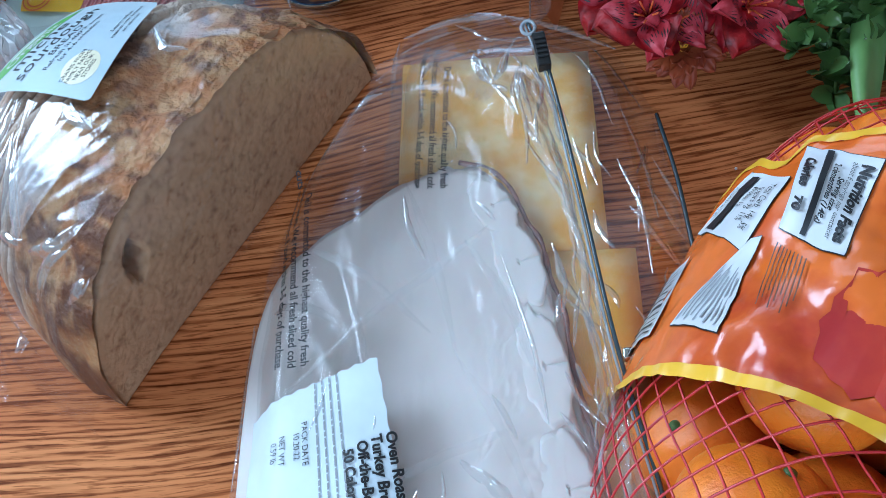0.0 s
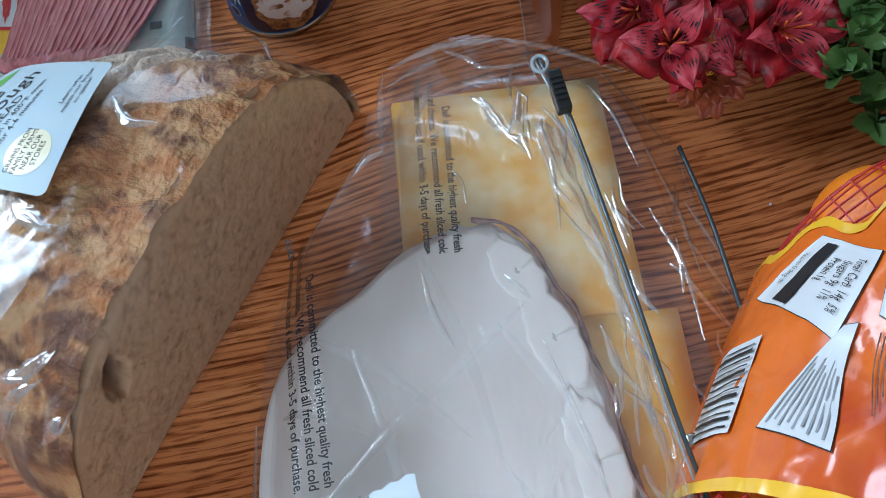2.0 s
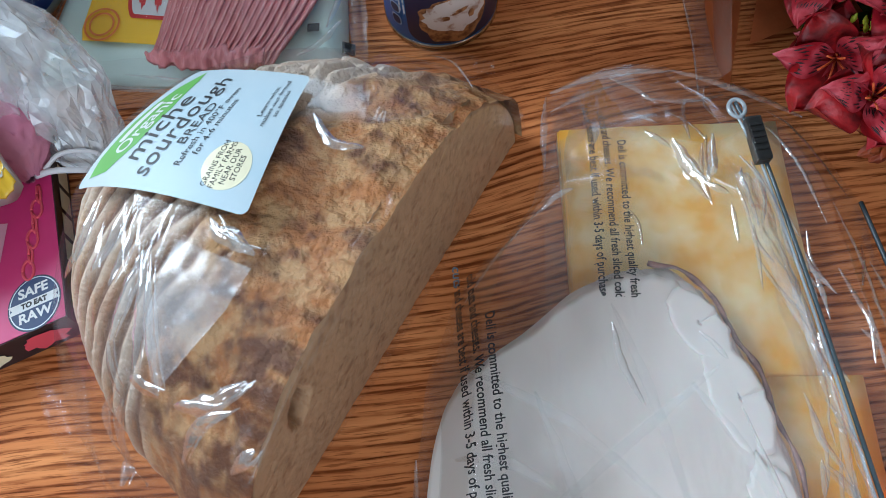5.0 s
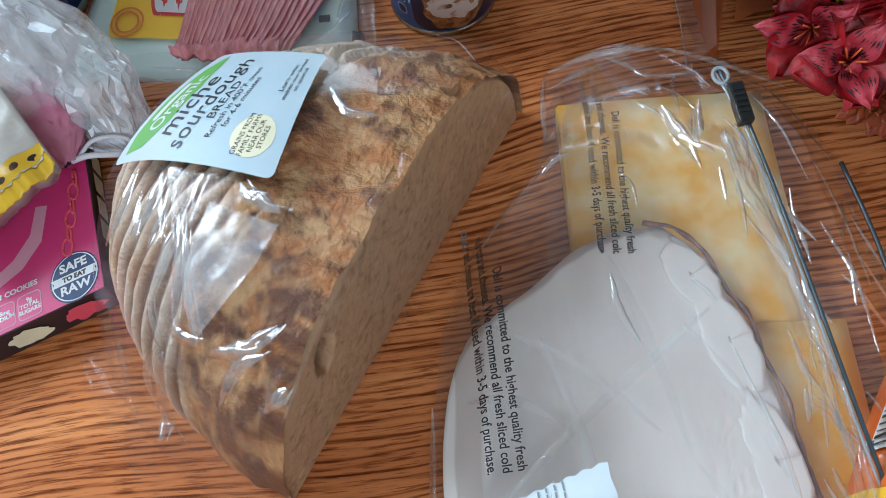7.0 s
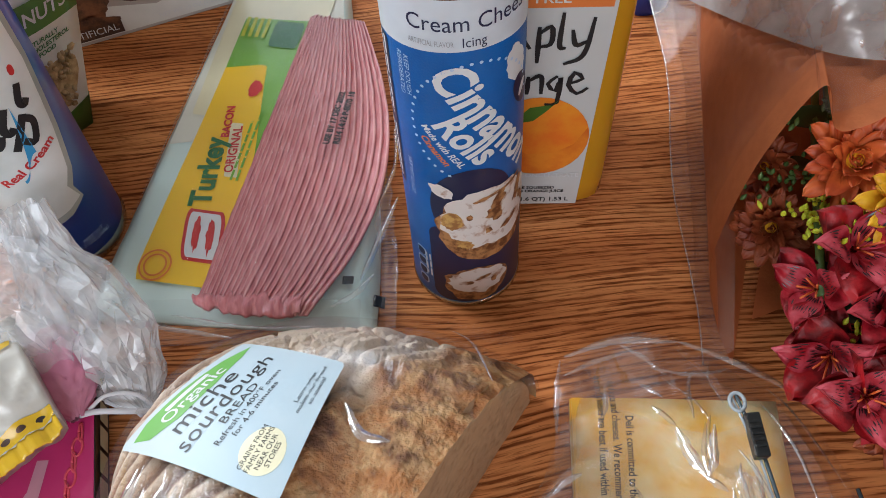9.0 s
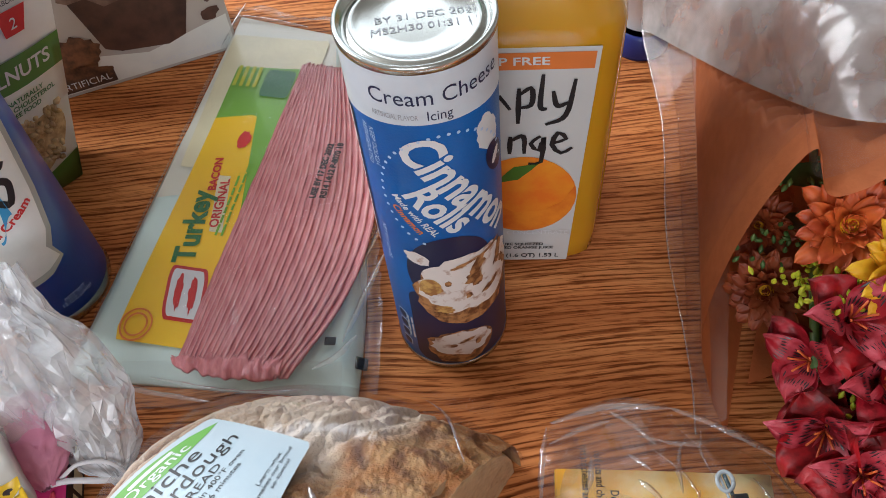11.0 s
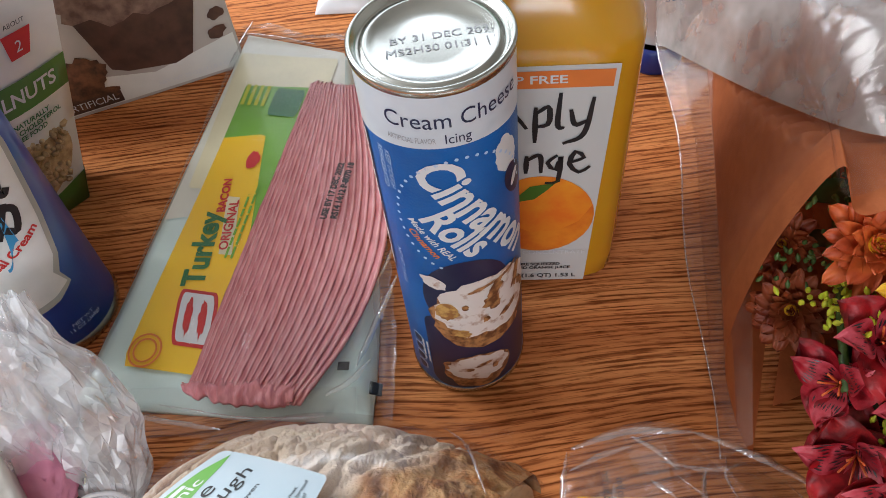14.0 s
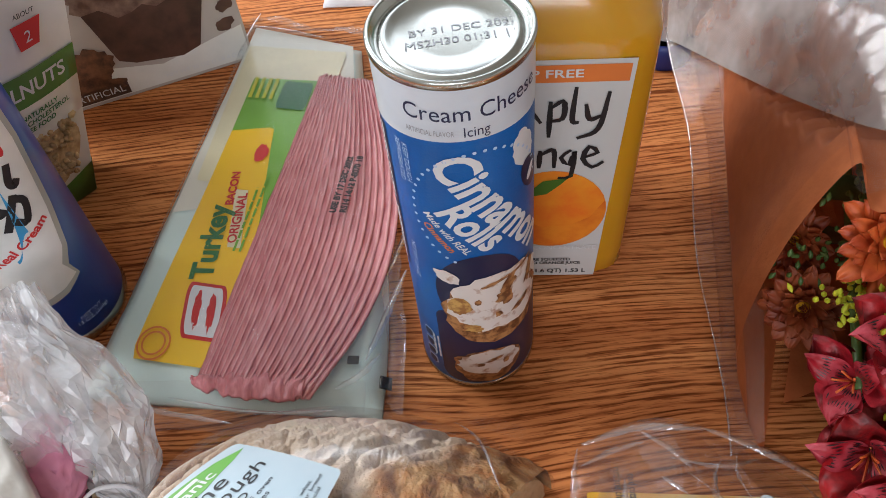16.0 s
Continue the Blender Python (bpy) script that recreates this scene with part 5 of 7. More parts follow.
PRINT = ("Deli is committed to the highest quality fresh", "cold cuts and cheeses. We recommend all fresh sliced cold", "cuts and cheeses are best if used within 3-5 days of purchase.")


def film_print(parent, film_z, top, low, size, gap, wide):
    """Three lines of small print that run down the bag."""
    a, b = Vector(top), Vector(low)
    d = (b - a).normalized()
    side = Vector((d.y, -d.x))
    for k, line in enumerate(PRINT):
        bm = words(line, size, 0, 0, 0, 0, wide, 0.00009)
        lo = min(v.co.x for v in bm.verts)
        span = max(v.co.x for v in bm.verts) - lo
        off = (b - a).length - span
        lay("small_print", bm, lambda u, v, k=k, lo=lo, off=off: (lambda q: Vector((q.x, q.y, film_z(q.x, q.y) + 0.003)))(a + d * (u - lo + off) + side * (gap * k - v)), M["ink"], parent, 0.006)


for pts, w in (([(0.012, 0.348), (0.016, 0.336), (0.02, 0.325)], 0.0045), ([(0.028, 0.35), (0.025, 0.335), (0.021, 0.325)], 0.004), ([(0.02, 0.325), (0.027, 0.318)], 0.003), ([(0.036, 0.338), (0.046, 0.318), (0.049, 0.295)], 0.003), ([(0.044, 0.30), (0.049, 0.27), (0.05, 0.24)], 0.005), ([(0.05, 0.262), (0.053, 0.235), (0.052, 0.205)], 0.004), ([(0.05, 0.22), (0.055, 0.195), (0.056, 0.17)], 0.004),
               ([(-0.074, 0.294), (-0.058, 0.309), (-0.042, 0.32)], 0.0025), ([(-0.046, 0.316), (-0.038, 0.322), (-0.03, 0.326)], 0.004), ([(-0.096, 0.235), (-0.097, 0.2), (-0.099, 0.16)], 0.003), ([(0.02, 0.24), (0.03, 0.2), (0.034, 0.17)], 0.002), ([(0.0, 0.16), (0.016, 0.145), (0.02, 0.12)], 0.006), ([(0.03, 0.32), (0.034, 0.3), (0.033, 0.28)], 0.002)):
    crease(bag_a, pts, w, film_a)
for pts, w in (([(-0.029, 0.407), (0.0, 0.416), (0.03, 0.415)], 0.0045), ([(0.03, 0.415), (0.06, 0.402), (0.085, 0.385)], 0.0045), ([(-0.031, 0.405), (-0.034, 0.385), (-0.035, 0.365)], 0.003), ([(0.0, 0.413), (0.012, 0.405), (0.02, 0.395)], 0.003), ([(-0.03, 0.396), (-0.015, 0.403), (0.0, 0.408)], 0.003), ([(0.012, 0.4), (0.035, 0.395), (0.052, 0.4)], 0.003), ([(0.068, 0.388), (0.08, 0.362), (0.092, 0.336)], 0.003), ([(0.06, 0.375), (0.07, 0.35), (0.075, 0.32)], 0.002), ([(0.08, 0.33), (0.088, 0.3), (0.09, 0.27)], 0.003), ([(0.075, 0.3), (0.083, 0.27), (0.083, 0.24)], 0.0025)):
    crease(bag_b, pts, w, film_b)
for bg, fz, x0, x1, y0, y1, seed in ((bag_b, film_b, 0.058, 0.1, 0.16, 0.31, 21), (bag_a, film_a, 0.034, 0.056, 0.15, 0.33, 22), (bag_a, film_a, -0.06, 0.02, 0.12, 0.27, 23), (bag_b, film_b, -0.02, 0.05, 0.31, 0.395, 24)):
    rnd = random.Random(seed)
    for k in range(24 if x0 > 0.03 else 12):
        x, y, a, r = rnd.uniform(x0, x1), rnd.uniform(y0, y1), rnd.uniform(1.2, 2.3), rnd.uniform(0.006, 0.016)
        bend = rnd.uniform(-0.003, 0.003)
        crease(bg, [(x - r * math.cos(a), y - r * math.sin(a)), (x + bend, y), (x + r * math.cos(a), y + r * math.sin(a))], rnd.uniform(0.0012, 0.0032), fz)
for x0, y0, x1, y1 in ((-0.075, 0.262, -0.01, 0.21), (-0.07, 0.19, 0.015, 0.255), (-0.02, 0.28, 0.0, 0.2), (0.005, 0.25, 0.03, 0.19), (-0.05, 0.25, -0.03, 0.16), (0.0, 0.2, 0.03, 0.13), (-0.03, 0.15, 0.02, 0.17), (-0.08, 0.23, -0.045, 0.215)):
    crease(bag_a, [(x0, y0), ((x0 + x1) / 2 + 0.002, (y0 + y1) / 2 + 0.003), (x1, y1)], 0.004, film_a, 0.12, "clear")
film_print(bag_a, film_a, (-0.0665, 0.33), (-0.0615, 0.200), 0.0052, 0.0056, 0.86)
film_print(bag_b, film_b, (-0.001, 0.412), (-0.006, 0.292), 0.0052, 0.0062, 0.78)


def slack_film(u, v):
    """Crumpled slack of the bag between the meat and the zipper."""
    y = lerp(0.325, 0.05, v)
    a = lerp(0.03, 0.052, smooth_step(v, 0.0, 0.4)) + 0.01 * v
    b = lerp(0.0445, 0.084, v) - 0.003
    x = lerp(a, b, u) + 0.002 * noise.noise(Vector((u * 3, v * 30, 1)))
    return x, y, film_a(x, y) + 0.002 + 0.0035 * ridge(u * 2.2, v * 17, 6) * math.sin(math.pi * u)


part("slack_film", grid(14, 90, slack_film), M["crinkle2"], bag_a, "crumpled slack film beside the zipper", smooth=False)
stk = thing("deli_sticker", (-0.06, 0.17, 0.03), "white printed deli price sticker on the turkey bag", "sticker")
SQ = quad((-0.094, 0.118), (-0.016, 0.118), (-0.031, 0.2), (-0.0905, 0.182))


def on_sticker(off):
    def f(u, v):
        x, y = SQ(u, v)
        return Vector((x, y, film_a(x, y) + 0.0012 + off))
    return f


zig = [(u / 20, 1 + 0.012 * (u % 2)) for u in range(20, -1, -1)]
lay("sheet", shape([(0, 0), (1, 0)] + [(1 - 0.01 * (k % 2), k / 16) for k in range(1, 16)] + zig), on_sticker(0), M["sticker"], stk, 0.08)


def sticker_words(text, size, u, v, bold=0.0, mat="ink"):
    bm = words(text, size, 0, 0, -90, 0, 0.9, bold)
    bm.transform(Matrix.Translation((u, v, 0)) @ Matrix.Diagonal((1 / 0.066, 1 / 0.075, 1, 1)))
    lay("lettering", bm, on_sticker(0.0005), M[mat], stk, 0.1)


sticker_words("Oven Roasted\nTurkey Breast\nOff-the-Bone\n50 Calories", 0.0056, 0.87, 0.45, 0.0002)
sticker_words("PACK DATE\n10.20.22", 0.0036, 0.46, 0.70)
sticker_words("NET WT\n0.59 lb", 0.0036, 0.31, 0.70)
sticker_words("SELL BY\n10.25.22", 0.0036, 0.46, 0.30)
for k in range(4):
    bm = bars(-0.03, 0.024, 0, 0.0007, 1, 0.003, 30 + k)
    bm.transform(Matrix.Translation((0.56 + 0.05 * k, 0.6, 0)) @ Matrix.Diagonal((1 / 0.066, 1 / 0.075, 1, 1)) @ pose(0, 0, 0, 0, 0, -90))
    lay("print_bar", bm, on_sticker(0.0005), M["greyink"], stk, 0.1)

# ---- clementines in a net bag ----
AE, AF, AC = Vector((0.552, 0.834, 0)), Vector((0.834, -0.552, 0)), Vector((0.165, 0.185, 0))


def sack(e, f, grow=0.0):
    """Height of the sack's skin over the table, e along it and f across it."""
    taper = max(0.02, 1 - abs(e / (0.15 if e < 0 else 0.112)) ** 3.2) ** 0.4
    w, h = 0.086 * taper + grow, 0.104 * taper ** 0.7 + grow
    k = abs(f) / w
    return h * max(0, 1 - k ** 2.5) ** 0.4 if k < 1 else 0.0


def on_sack(e, a, grow=0.0):
    """A point on the skin: e along, a the angle from its left foot over the top."""
    taper = max(0.02, 1 - abs(e / (0.15 if e < 0 else 0.112)) ** 3.2) ** 0.4
    w, h = 0.086 * taper + grow, 0.104 * taper ** 0.7 + grow
    c, s = -math.cos(a), math.sin(a)
    f, z = w * math.copysign(abs(c) ** 0.8, c), h * max(s, 0) ** 0.8
    lump = 0.005 * math.sin(e * 110) * math.sin(f * 95 + 1)
    return AC + AE * e + AF * f + Vector((0, 0, max(z + lump * max(s, 0), 0.001)))


def clementine_mesh():
    def f(u, v):
        a, b = 2 * math.pi * u, math.pi * v
        r = 1 + 0.01 * fbm(math.cos(a) * math.sin(b) * 2, math.sin(a) * math.sin(b) * 2, math.cos(b) * 2)
        z = 0.86 * math.cos(b) - 0.09 * math.exp(-(b / 0.2) ** 2) + 0.06 * math.exp(-((math.pi - b) / 0.25) ** 2)
        return 0.0275 * r * math.sin(b) * math.cos(a), 0.0275 * r * math.sin(b) * math.sin(a), 0.0275 * r * z
    return grid(36, 24, f, True)


first = None
spots = []
for e in (-0.108, -0.055, -0.005, 0.045, 0.078):
    for f in (-0.052, 0.0, 0.052):
        spots.append((e + 0.008 * math.sin(f * 90 + e * 30), f * (0.8 if abs(e) > 0.09 else 1.0), 0.026))
for e in (-0.085, -0.03, 0.025, 0.062):
    for f in (-0.029, 0.028):
        spots.append((e, f + 0.004 * math.sin(e * 200), 0.067 if abs(e) < 0.08 else 0.062))
rnd = random.Random(4)
for e, f, z in spots:
    p = AC + AE * e + AF * f + Vector((0, 0, z))
    m = pose(p.x, p.y, p.z, rnd.uniform(-60, 60), rnd.uniform(-60, 60), rnd.uniform(0, 360))
    if first is None:
        first = part("clementine", clementine_mesh(), M["peel"])
        part("stem_button", lathe([(0.0001, 0.0232), (0.0018, 0.0228), (0.0024, 0.0215), (0.0022, 0.0205)], Vector((0, 0, 0)), 10), M["leaf2"], first, "small green stem button")
        first.matrix_basis = m
        tagged(first, "bright orange clementine in the red net", "clementine", "clementines in the net")
    else:
        copy_thing(first, m)
sackthing = thing("net_bag", AC, "red net sack of clementines with a glossy orange wrapper", "net bag")
strands = []
for way in (1, -1):
    for k in range(-14, 34):
        for lo, hi in ((-0.14, -0.05), (0.042, 0.108)):
            n = max(4, int((hi - lo) / 0.006))
            pts = []
            for i in range(n + 1):
                e = lerp(lo, hi, i / n)
                a = k * 0.155 + way * e * 13
                if 0.02 < a < 3.12:
                    pts.append(on_sack(e, a, 0.0022))
            if len(pts) > 2:
                strands.append(tube(pts, 0.00045, 4))
tagged(part("netting", joined(*strands), M["net"], sackthing, "red plastic netting"), kind="stuff")


def wrap_point(e, a):
    p = on_sack(e, a, 0.0045)
    k = 0.0022 * ridge(e * 40 + a * 1.5, a * 4, 6) + 0.0012 * ridge(e * 90, a * 9, 8)
    return p + Vector((-0.3 * k, 0, k if p.z > 0.012 else 0))


def wrap_top(a):
    """The wrapper's upper edge: folded back and scalloped on the near side."""
    k = 1 - smooth_step(a, 0.78, 0.86)
    return 0.0462 - 0.0095 * k + 0.0035 * math.sin(a * 15) * k


wrapper = part("wrapper", grid(110, 60, lambda u, v: wrap_point(lerp(-0.057, wrap_top(lerp(0.06, 2.9, u)), v), lerp(0.06, 2.9, u))), M["orange_film"], sackthing, "crinkled glossy orange and red wrapper")
for k in (0, 1):
    part("yellow_edge", grid(140, 2, lambda u, v: wrap_point(lerp(-0.0605, -0.0562, v) if k == 0 else wrap_top(lerp(0.06, 2.9, u)) + lerp(-0.0005, 0.0038, v), lerp(0.06, 2.9, u)) + Vector((0, 0, 0.0008))), M["yellow_edge"], wrapper, "yellow border")


def sack_sd(x, y):
    w = Vector((x, y, 0)) - AC
    return w.dot(AE), w.dot(AF)


def on_wrap(P, off=0.0):
    """A panel of the wrapper whose corners are given as (along, angle)."""
    def f(u, v):
        e, a = P(u, v)
        return wrap_point(e, a) + Vector((-0.0005 - 0.6 * off, 0, 0.0011 + off))
    return f


def ang(f):
    c = min(max(-f / 0.0905, -1), 1)
    return math.acos(math.copysign(abs(c) ** 1.25, c))


def corner(x, y):
    e, f = sack_sd(x, y)
    return e, ang(f)


FP = quad((0.0434, 0.862), (-0.0002, 0.955), (-0.0096, 1.237), (0.0331, 1.2186))
P2 = quad((0.0335, 0.598), (0.0165, 0.30), (-0.0086, 0.825), (0.0215, 0.885))
P3 = quad((-0.0038, 0.845), (-0.0393, 0.608), (-0.0461, 0.917), (-0.003, 0.895))
P4 = quad((-0.0031, 0.9685), (-0.0358, 1.012), (-0.037, 1.176), (-0.011, 1.143))
for P in (FP, P2, P3):
    lay("panel_edge", shape([(-0.01, -0.01), (1.01, -0.01), (1.01, 1.01), (-0.01, 1.01)]), on_wrap(P, -0.0003), M["ink"], wrapper, 0.12)
    lay("fact_panel", shape([(0, 0), (1, 0), (1, 1), (0, 1)]), on_wrap(P), M["white"], wrapper, 0.12)


def wrap_words(P, text, size, u, v, wu, wv, bold=0.0, mat="ink"):
    bm = words(text, size, 0, 0, 0, 0, 0.95, bold)
    bm.transform(Matrix.Translation((u, v, 0)) @ Matrix.Diagonal((1 / wu, 1 / wv, 1, 1)))
    lay("lettering", bm, on_wrap(P, 0.0007), M[mat], wrapper, 0.15)


for text, size, v, bold in (("Nutrition Facts", 0.0062, 0.87, 0.0003), ("about 6 servings per container", 0.0031, 0.73, 0.0), ("Serving size", 0.0034, 0.635, 0.0001), ("2 clementines (148g)", 0.0036, 0.54, 0.0001), ("Calories   70", 0.006, 0.16, 0.0003)):
    wrap_words(FP, text, size, 0.5, v, 0.045, 0.03, bold)
lay("rule_bar", shape([(0.03, 0.36), (0.97, 0.36), (0.97, 0.45), (0.03, 0.45)]), on_wrap(FP, 0.0007), M["ink"], wrapper, 0.15)
lay("rule_bar", shape([(0.08, 0.24), (0.95, 0.24), (0.95, 0.42), (0.08, 0.42)]), on_wrap(P2, 0.0007), M["ink"], wrapper, 0.15)
wrap_words(P2, "Total Carb. 14g  5%\nSugars 9g  11%", 0.0031, 0.5, 0.78, 0.036, 0.022)
wrap_words(P2, "Protein 1g", 0.003, 0.4, 0.55, 0.036, 0.02)
wrap_words(P2, "Vitamin D 0mcg  0%", 0.0021, 0.5, 0.12, 0.036, 0.02)
for k in range(9):
    v = 0.07 + 0.1 * k
    lay("print_bar", shape([(0.3 + 0.06 * (k % 3), v), (0.95 - 0.04 * (k % 2), v), (0.95 - 0.04 * (k % 2), v + 0.035), (0.3 + 0.06 * (k % 3), v + 0.035)]), on_wrap(P3, 0.0003), M["greyink"], wrapper, 0.15)
    lay("print_bar", shape([(0.05, v), (0.92 - 0.12 * (k % 3), v), (0.92 - 0.12 * (k % 3), v + 0.03), (0.05, v + 0.03)]), on_wrap(P4, 0.0003), M["choc3"], wrapper, 0.15)
lay("red_patch", shape(blob(-0.028, 1.5, 0.024, 0.24, 3, 40, 0.3)), lambda u, v: wrap_point(u, v) + Vector((-0.0003, 0, 0.0005)), pm("red_wrap_print", (0.36, 0.02, 0.02), 0.22, color2=(0.5, 0.05, 0.02), scale=30, coat=0.5), wrapper, 0.03)
lay("barcode_panel", shape([(-0.04, 0.17), (-0.004, 0.17), (-0.004, 0.47), (-0.04, 0.47)]), lambda u, v: wrap_point(u, v) + Vector((-0.0012, 0, 0.0004)), M["white"], wrapper, 0.03)
for k in range(12):
    w = (0.0008, 0.0014, 0.0006)[k % 3]
    lay("barcode_bar", shape([(-0.038 + 0.0028 * k, 0.19), (-0.038 + 0.0028 * k + w, 0.19), (-0.038 + 0.0028 * k + w, 0.45), (-0.038 + 0.0028 * k, 0.45)]), lambda u, v: wrap_point(u, v) + Vector((-0.0018, 0, 0.0007)), M["ink"], wrapper, 0.05)
part("clip", box((0.0655, 0.1995, 0.026), (0.0705, 0.2045, 0.031), 0.001), M["steel"], sackthing, "small metal clip")

# ---- bouquet ----
bq = thing("bouquet", (0.15, 0.5, 0), "mixed red and orange flowers in orange paper and clear sleeve", "bouquet")
RIM = [(0.055, 0.402, 0.004), (0.0475, 0.418, 0.016), (0.0445, 0.444, 0.036), (0.058, 0.464, 0.085), (0.078, 0.473, 0.127), (0.083, 0.459, 0.116), (0.095, 0.457, 0.119), (0.125, 0.462, 0.135), (0.17, 0.455, 0.14), (0.225, 0.44, 0.12), (0.262, 0.425, 0.07), (0.265, 0.40, 0.01), (0.2, 0.425, 0.003), (0.12, 0.445, 0.003), (0.07, 0.43, 0.003)]


def cone(grow, back, wob):
    ring = spline(RIM, 200)

    def f(u, v):
        p = ring[round(u * 200)].copy()
        c = Vector((0.15, p.y, 0.06))
        p += (p - c).normalized() * grow
        a = 2 * math.pi * u - 2.2
        q = Vector((0.15 - back * math.cos(a + 0.4), 0.73, 0.055 + 0.045 * math.sin(a + 0.9)))
        left = math.exp(-((u - 0.14) / 0.13) ** 2)
        q.x -= 0.045 * left
        r = p.lerp(q, v)
        r.z += 0.02 * math.sin(math.pi * v) * smooth_step(r.z, 0.04, 0.1)
        r.z = max(r.z + wob * ridge(u * 7, v * 2.4, 2) * smooth_step(v, 0, 0.15), 0.0015 + grow * 0.1)
        return r
    return f


def sleeve_back(u, v):
    """Shiny folded-back part of the sleeve over the stems."""
    a = spline([(0.034, 0.648, 0.05), (0.073, 0.54, 0.1), (0.104, 0.482, 0.133), (0.16, 0.475, 0.15), (0.25, 0.47, 0.13)], 120)[round(u * 120)]
    b = Vector((lerp(0.03, 0.27, u), 0.80, 0.05))
    p = a.lerp(b, v)
    p.z += 0.05 * math.sin(math.pi * v) + 0.008 * ridge(p.x * 22, p.y * 16, 3) * min(1, v * 4)
    return p


roof = {}
for q in grid(60, 60, sleeve_back)[0]:
    key = (round(q.x * 80), round(q.y * 80))
    roof[key] = min(roof.get(key, 1), q.z)


def paper(u, v):
    """The paper cone, tucked in below the folded-back sleeve."""
    p = cone(0.0, 0.05, 0.0022)(u, v)
    low = min(roof.get((round(p.x * 80) + i, round(p.y * 80) + j), 1) for i in (-1, 0, 1) for j in (0, -1))
    p.z = max(min(p.z, low - 0.004), 0.0015)
    return p


part("paper", grid(200, 80, paper), M["kraft"], bq, "orange kraft paper wrapping")


def sleeve(u, v):
    p = cone(0.007, 0.075, 0.008)(u, lerp(0.02, 1.0, v))
    return p


def sleeve_left(u, v):
    """The flat left margin of the sleeve."""
    y = lerp(0.402, 0.66, v)
    x0 = 0.0405 + 0.002 * math.sin(11 * v) - 0.004 * smooth_step(v, 0.7, 1)
    x1 = lerp(0.052, 0.085, v)
    z = lerp(0.003 + 0.045 * v ** 2, 0.02 + 0.06 * v, u)
    return lerp(x0, x1, u), y, z + 0.001 * ridge(u * 3, v * 8)


part("sleeve_back", grid(120, 60, sleeve_back), M["silver"], bq, "shiny crumpled back of the clear sleeve")
part("sleeve", grid(100, 40, sleeve), M["flowfilm"], bq, "clear glossy sleeve")
part("sleeve_margin", grid(10, 40, sleeve_left), M["margin"], bq, "flat clear margin of the sleeve")
# thin pale tube added as the bright line on the sleeve edge
part("sleeve_edge", tube([sleeve_left(0, k / 30) for k in range(31)], 0.0005, 5), M["fold"], bq, "bright line added along the sleeve edge")


def petal(length, width, cup, tip=0.5, n=8, m=6, curl=0.0, ruffle=0.0):
    def f(u, v):
        w = width * math.sin(math.pi * min(0.08 + 0.92 * u, 1) ** (1 / (1 + tip))) ** (0.42 if tip == 0.1 else 0.75)
        x = length * u
        y = (v - 0.5) * w
        return Vector((x, y, cup * length * u * u + 0.35 * abs(v - 0.5) ** 2 * w * 4 * 0.5 - curl * length * u ** 4 + (0.03 + ruffle) * length * math.sin(v * 9 + u * 5) * u + ruffle * length * math.sin(v * 17 + u * 11) * u * abs(v - 0.5) * 1.2))
    return grid(n, m, f)


def flower(name, at, normal, material, rings, seed, label, size, tip=0.1):
    """Rings of petals (count, length, width, lift) round a middle."""
    rnd = random.Random(seed)
    turn = Vector(normal).normalized().to_track_quat("Z", "Y").to_matrix().to_4x4()
    base = Matrix.Translation(at) @ turn @ Matrix.Diagonal((size, size, size, 1))
    geos = []
    for count, length, width, lift, curl in rings:
        off = rnd.uniform(0, 360)
        for k in range(count):
            vs, fs = petal(length * rnd.uniform(0.88, 1.1), width * rnd.uniform(0.85, 1.1), 0.25 + 0.15 * rnd.random(), tip, 12, 10, curl, 0.07 if tip < 0 else 0.0)
            m = base @ pose(0, 0, 0, 0, 0, off + 360 * k / count + rnd.uniform(-7, 7)) @ pose(0.06 * length, 0, 0, 0, -lift + rnd.uniform(-8, 8), 0)
            geos.append(([m @ Vector(v) for v in vs], fs))
    return part(name, joined(*geos), material, bq, label), base


MUM = [(14, 0.024, 0.0105, 6, 0.3), (14, 0.021, 0.0098, 22, 0.25), (13, 0.017, 0.0085, 38, 0.2), (11, 0.012, 0.006, 54, 0.1), (9, 0.008, 0.004, 68, 0.0)]
LILY = [(3, 0.026, 0.027, 36, 0.5), (3, 0.026, 0.019, 54, 0.5)]
for i, (at, nrm, mat, size) in enumerate((((0.076, 0.461, 0.042), (-0.4, -0.7, 0.6), "petal_rust", 0.85), ((0.096, 0.455, 0.098), (-0.1, -0.5, 0.8), "petal_orange", 1.0), ((0.114, 0.433, 0.096), (0.1, -0.5, 0.8), "petal_yellow", 0.95),
        ((0.075, 0.49, 0.055), (-0.4, -0.5, 0.7), "petal_rust", 0.7), ((0.165, 0.44, 0.105), (0, -0.5, 0.8), "petal_orange", 1.05), ((0.205, 0.42, 0.09), (0.3, -0.5, 0.7), "petal_yellow", 0.95), ((0.112, 0.360, 0.032), (0, -0.6, 0.7), "petal_rust", 0.85))):
    fl, base = flower("chrysanthemum", at, nrm, M[mat], MUM, i, {"petal_rust": "dull rust chrysanthemum", "petal_orange": "orange chrysanthemum", "petal_yellow": "yellow chrysanthemum"}[mat], size)
    vs, fs = lathe([(0.0001, 0.006), (0.003, 0.0055), (0.005, 0.003), (0.0055, 0.0)], None, 12, base)
    part("flower_middle", (vs, fs), M["petal_yellow"], fl, "yellow middle")
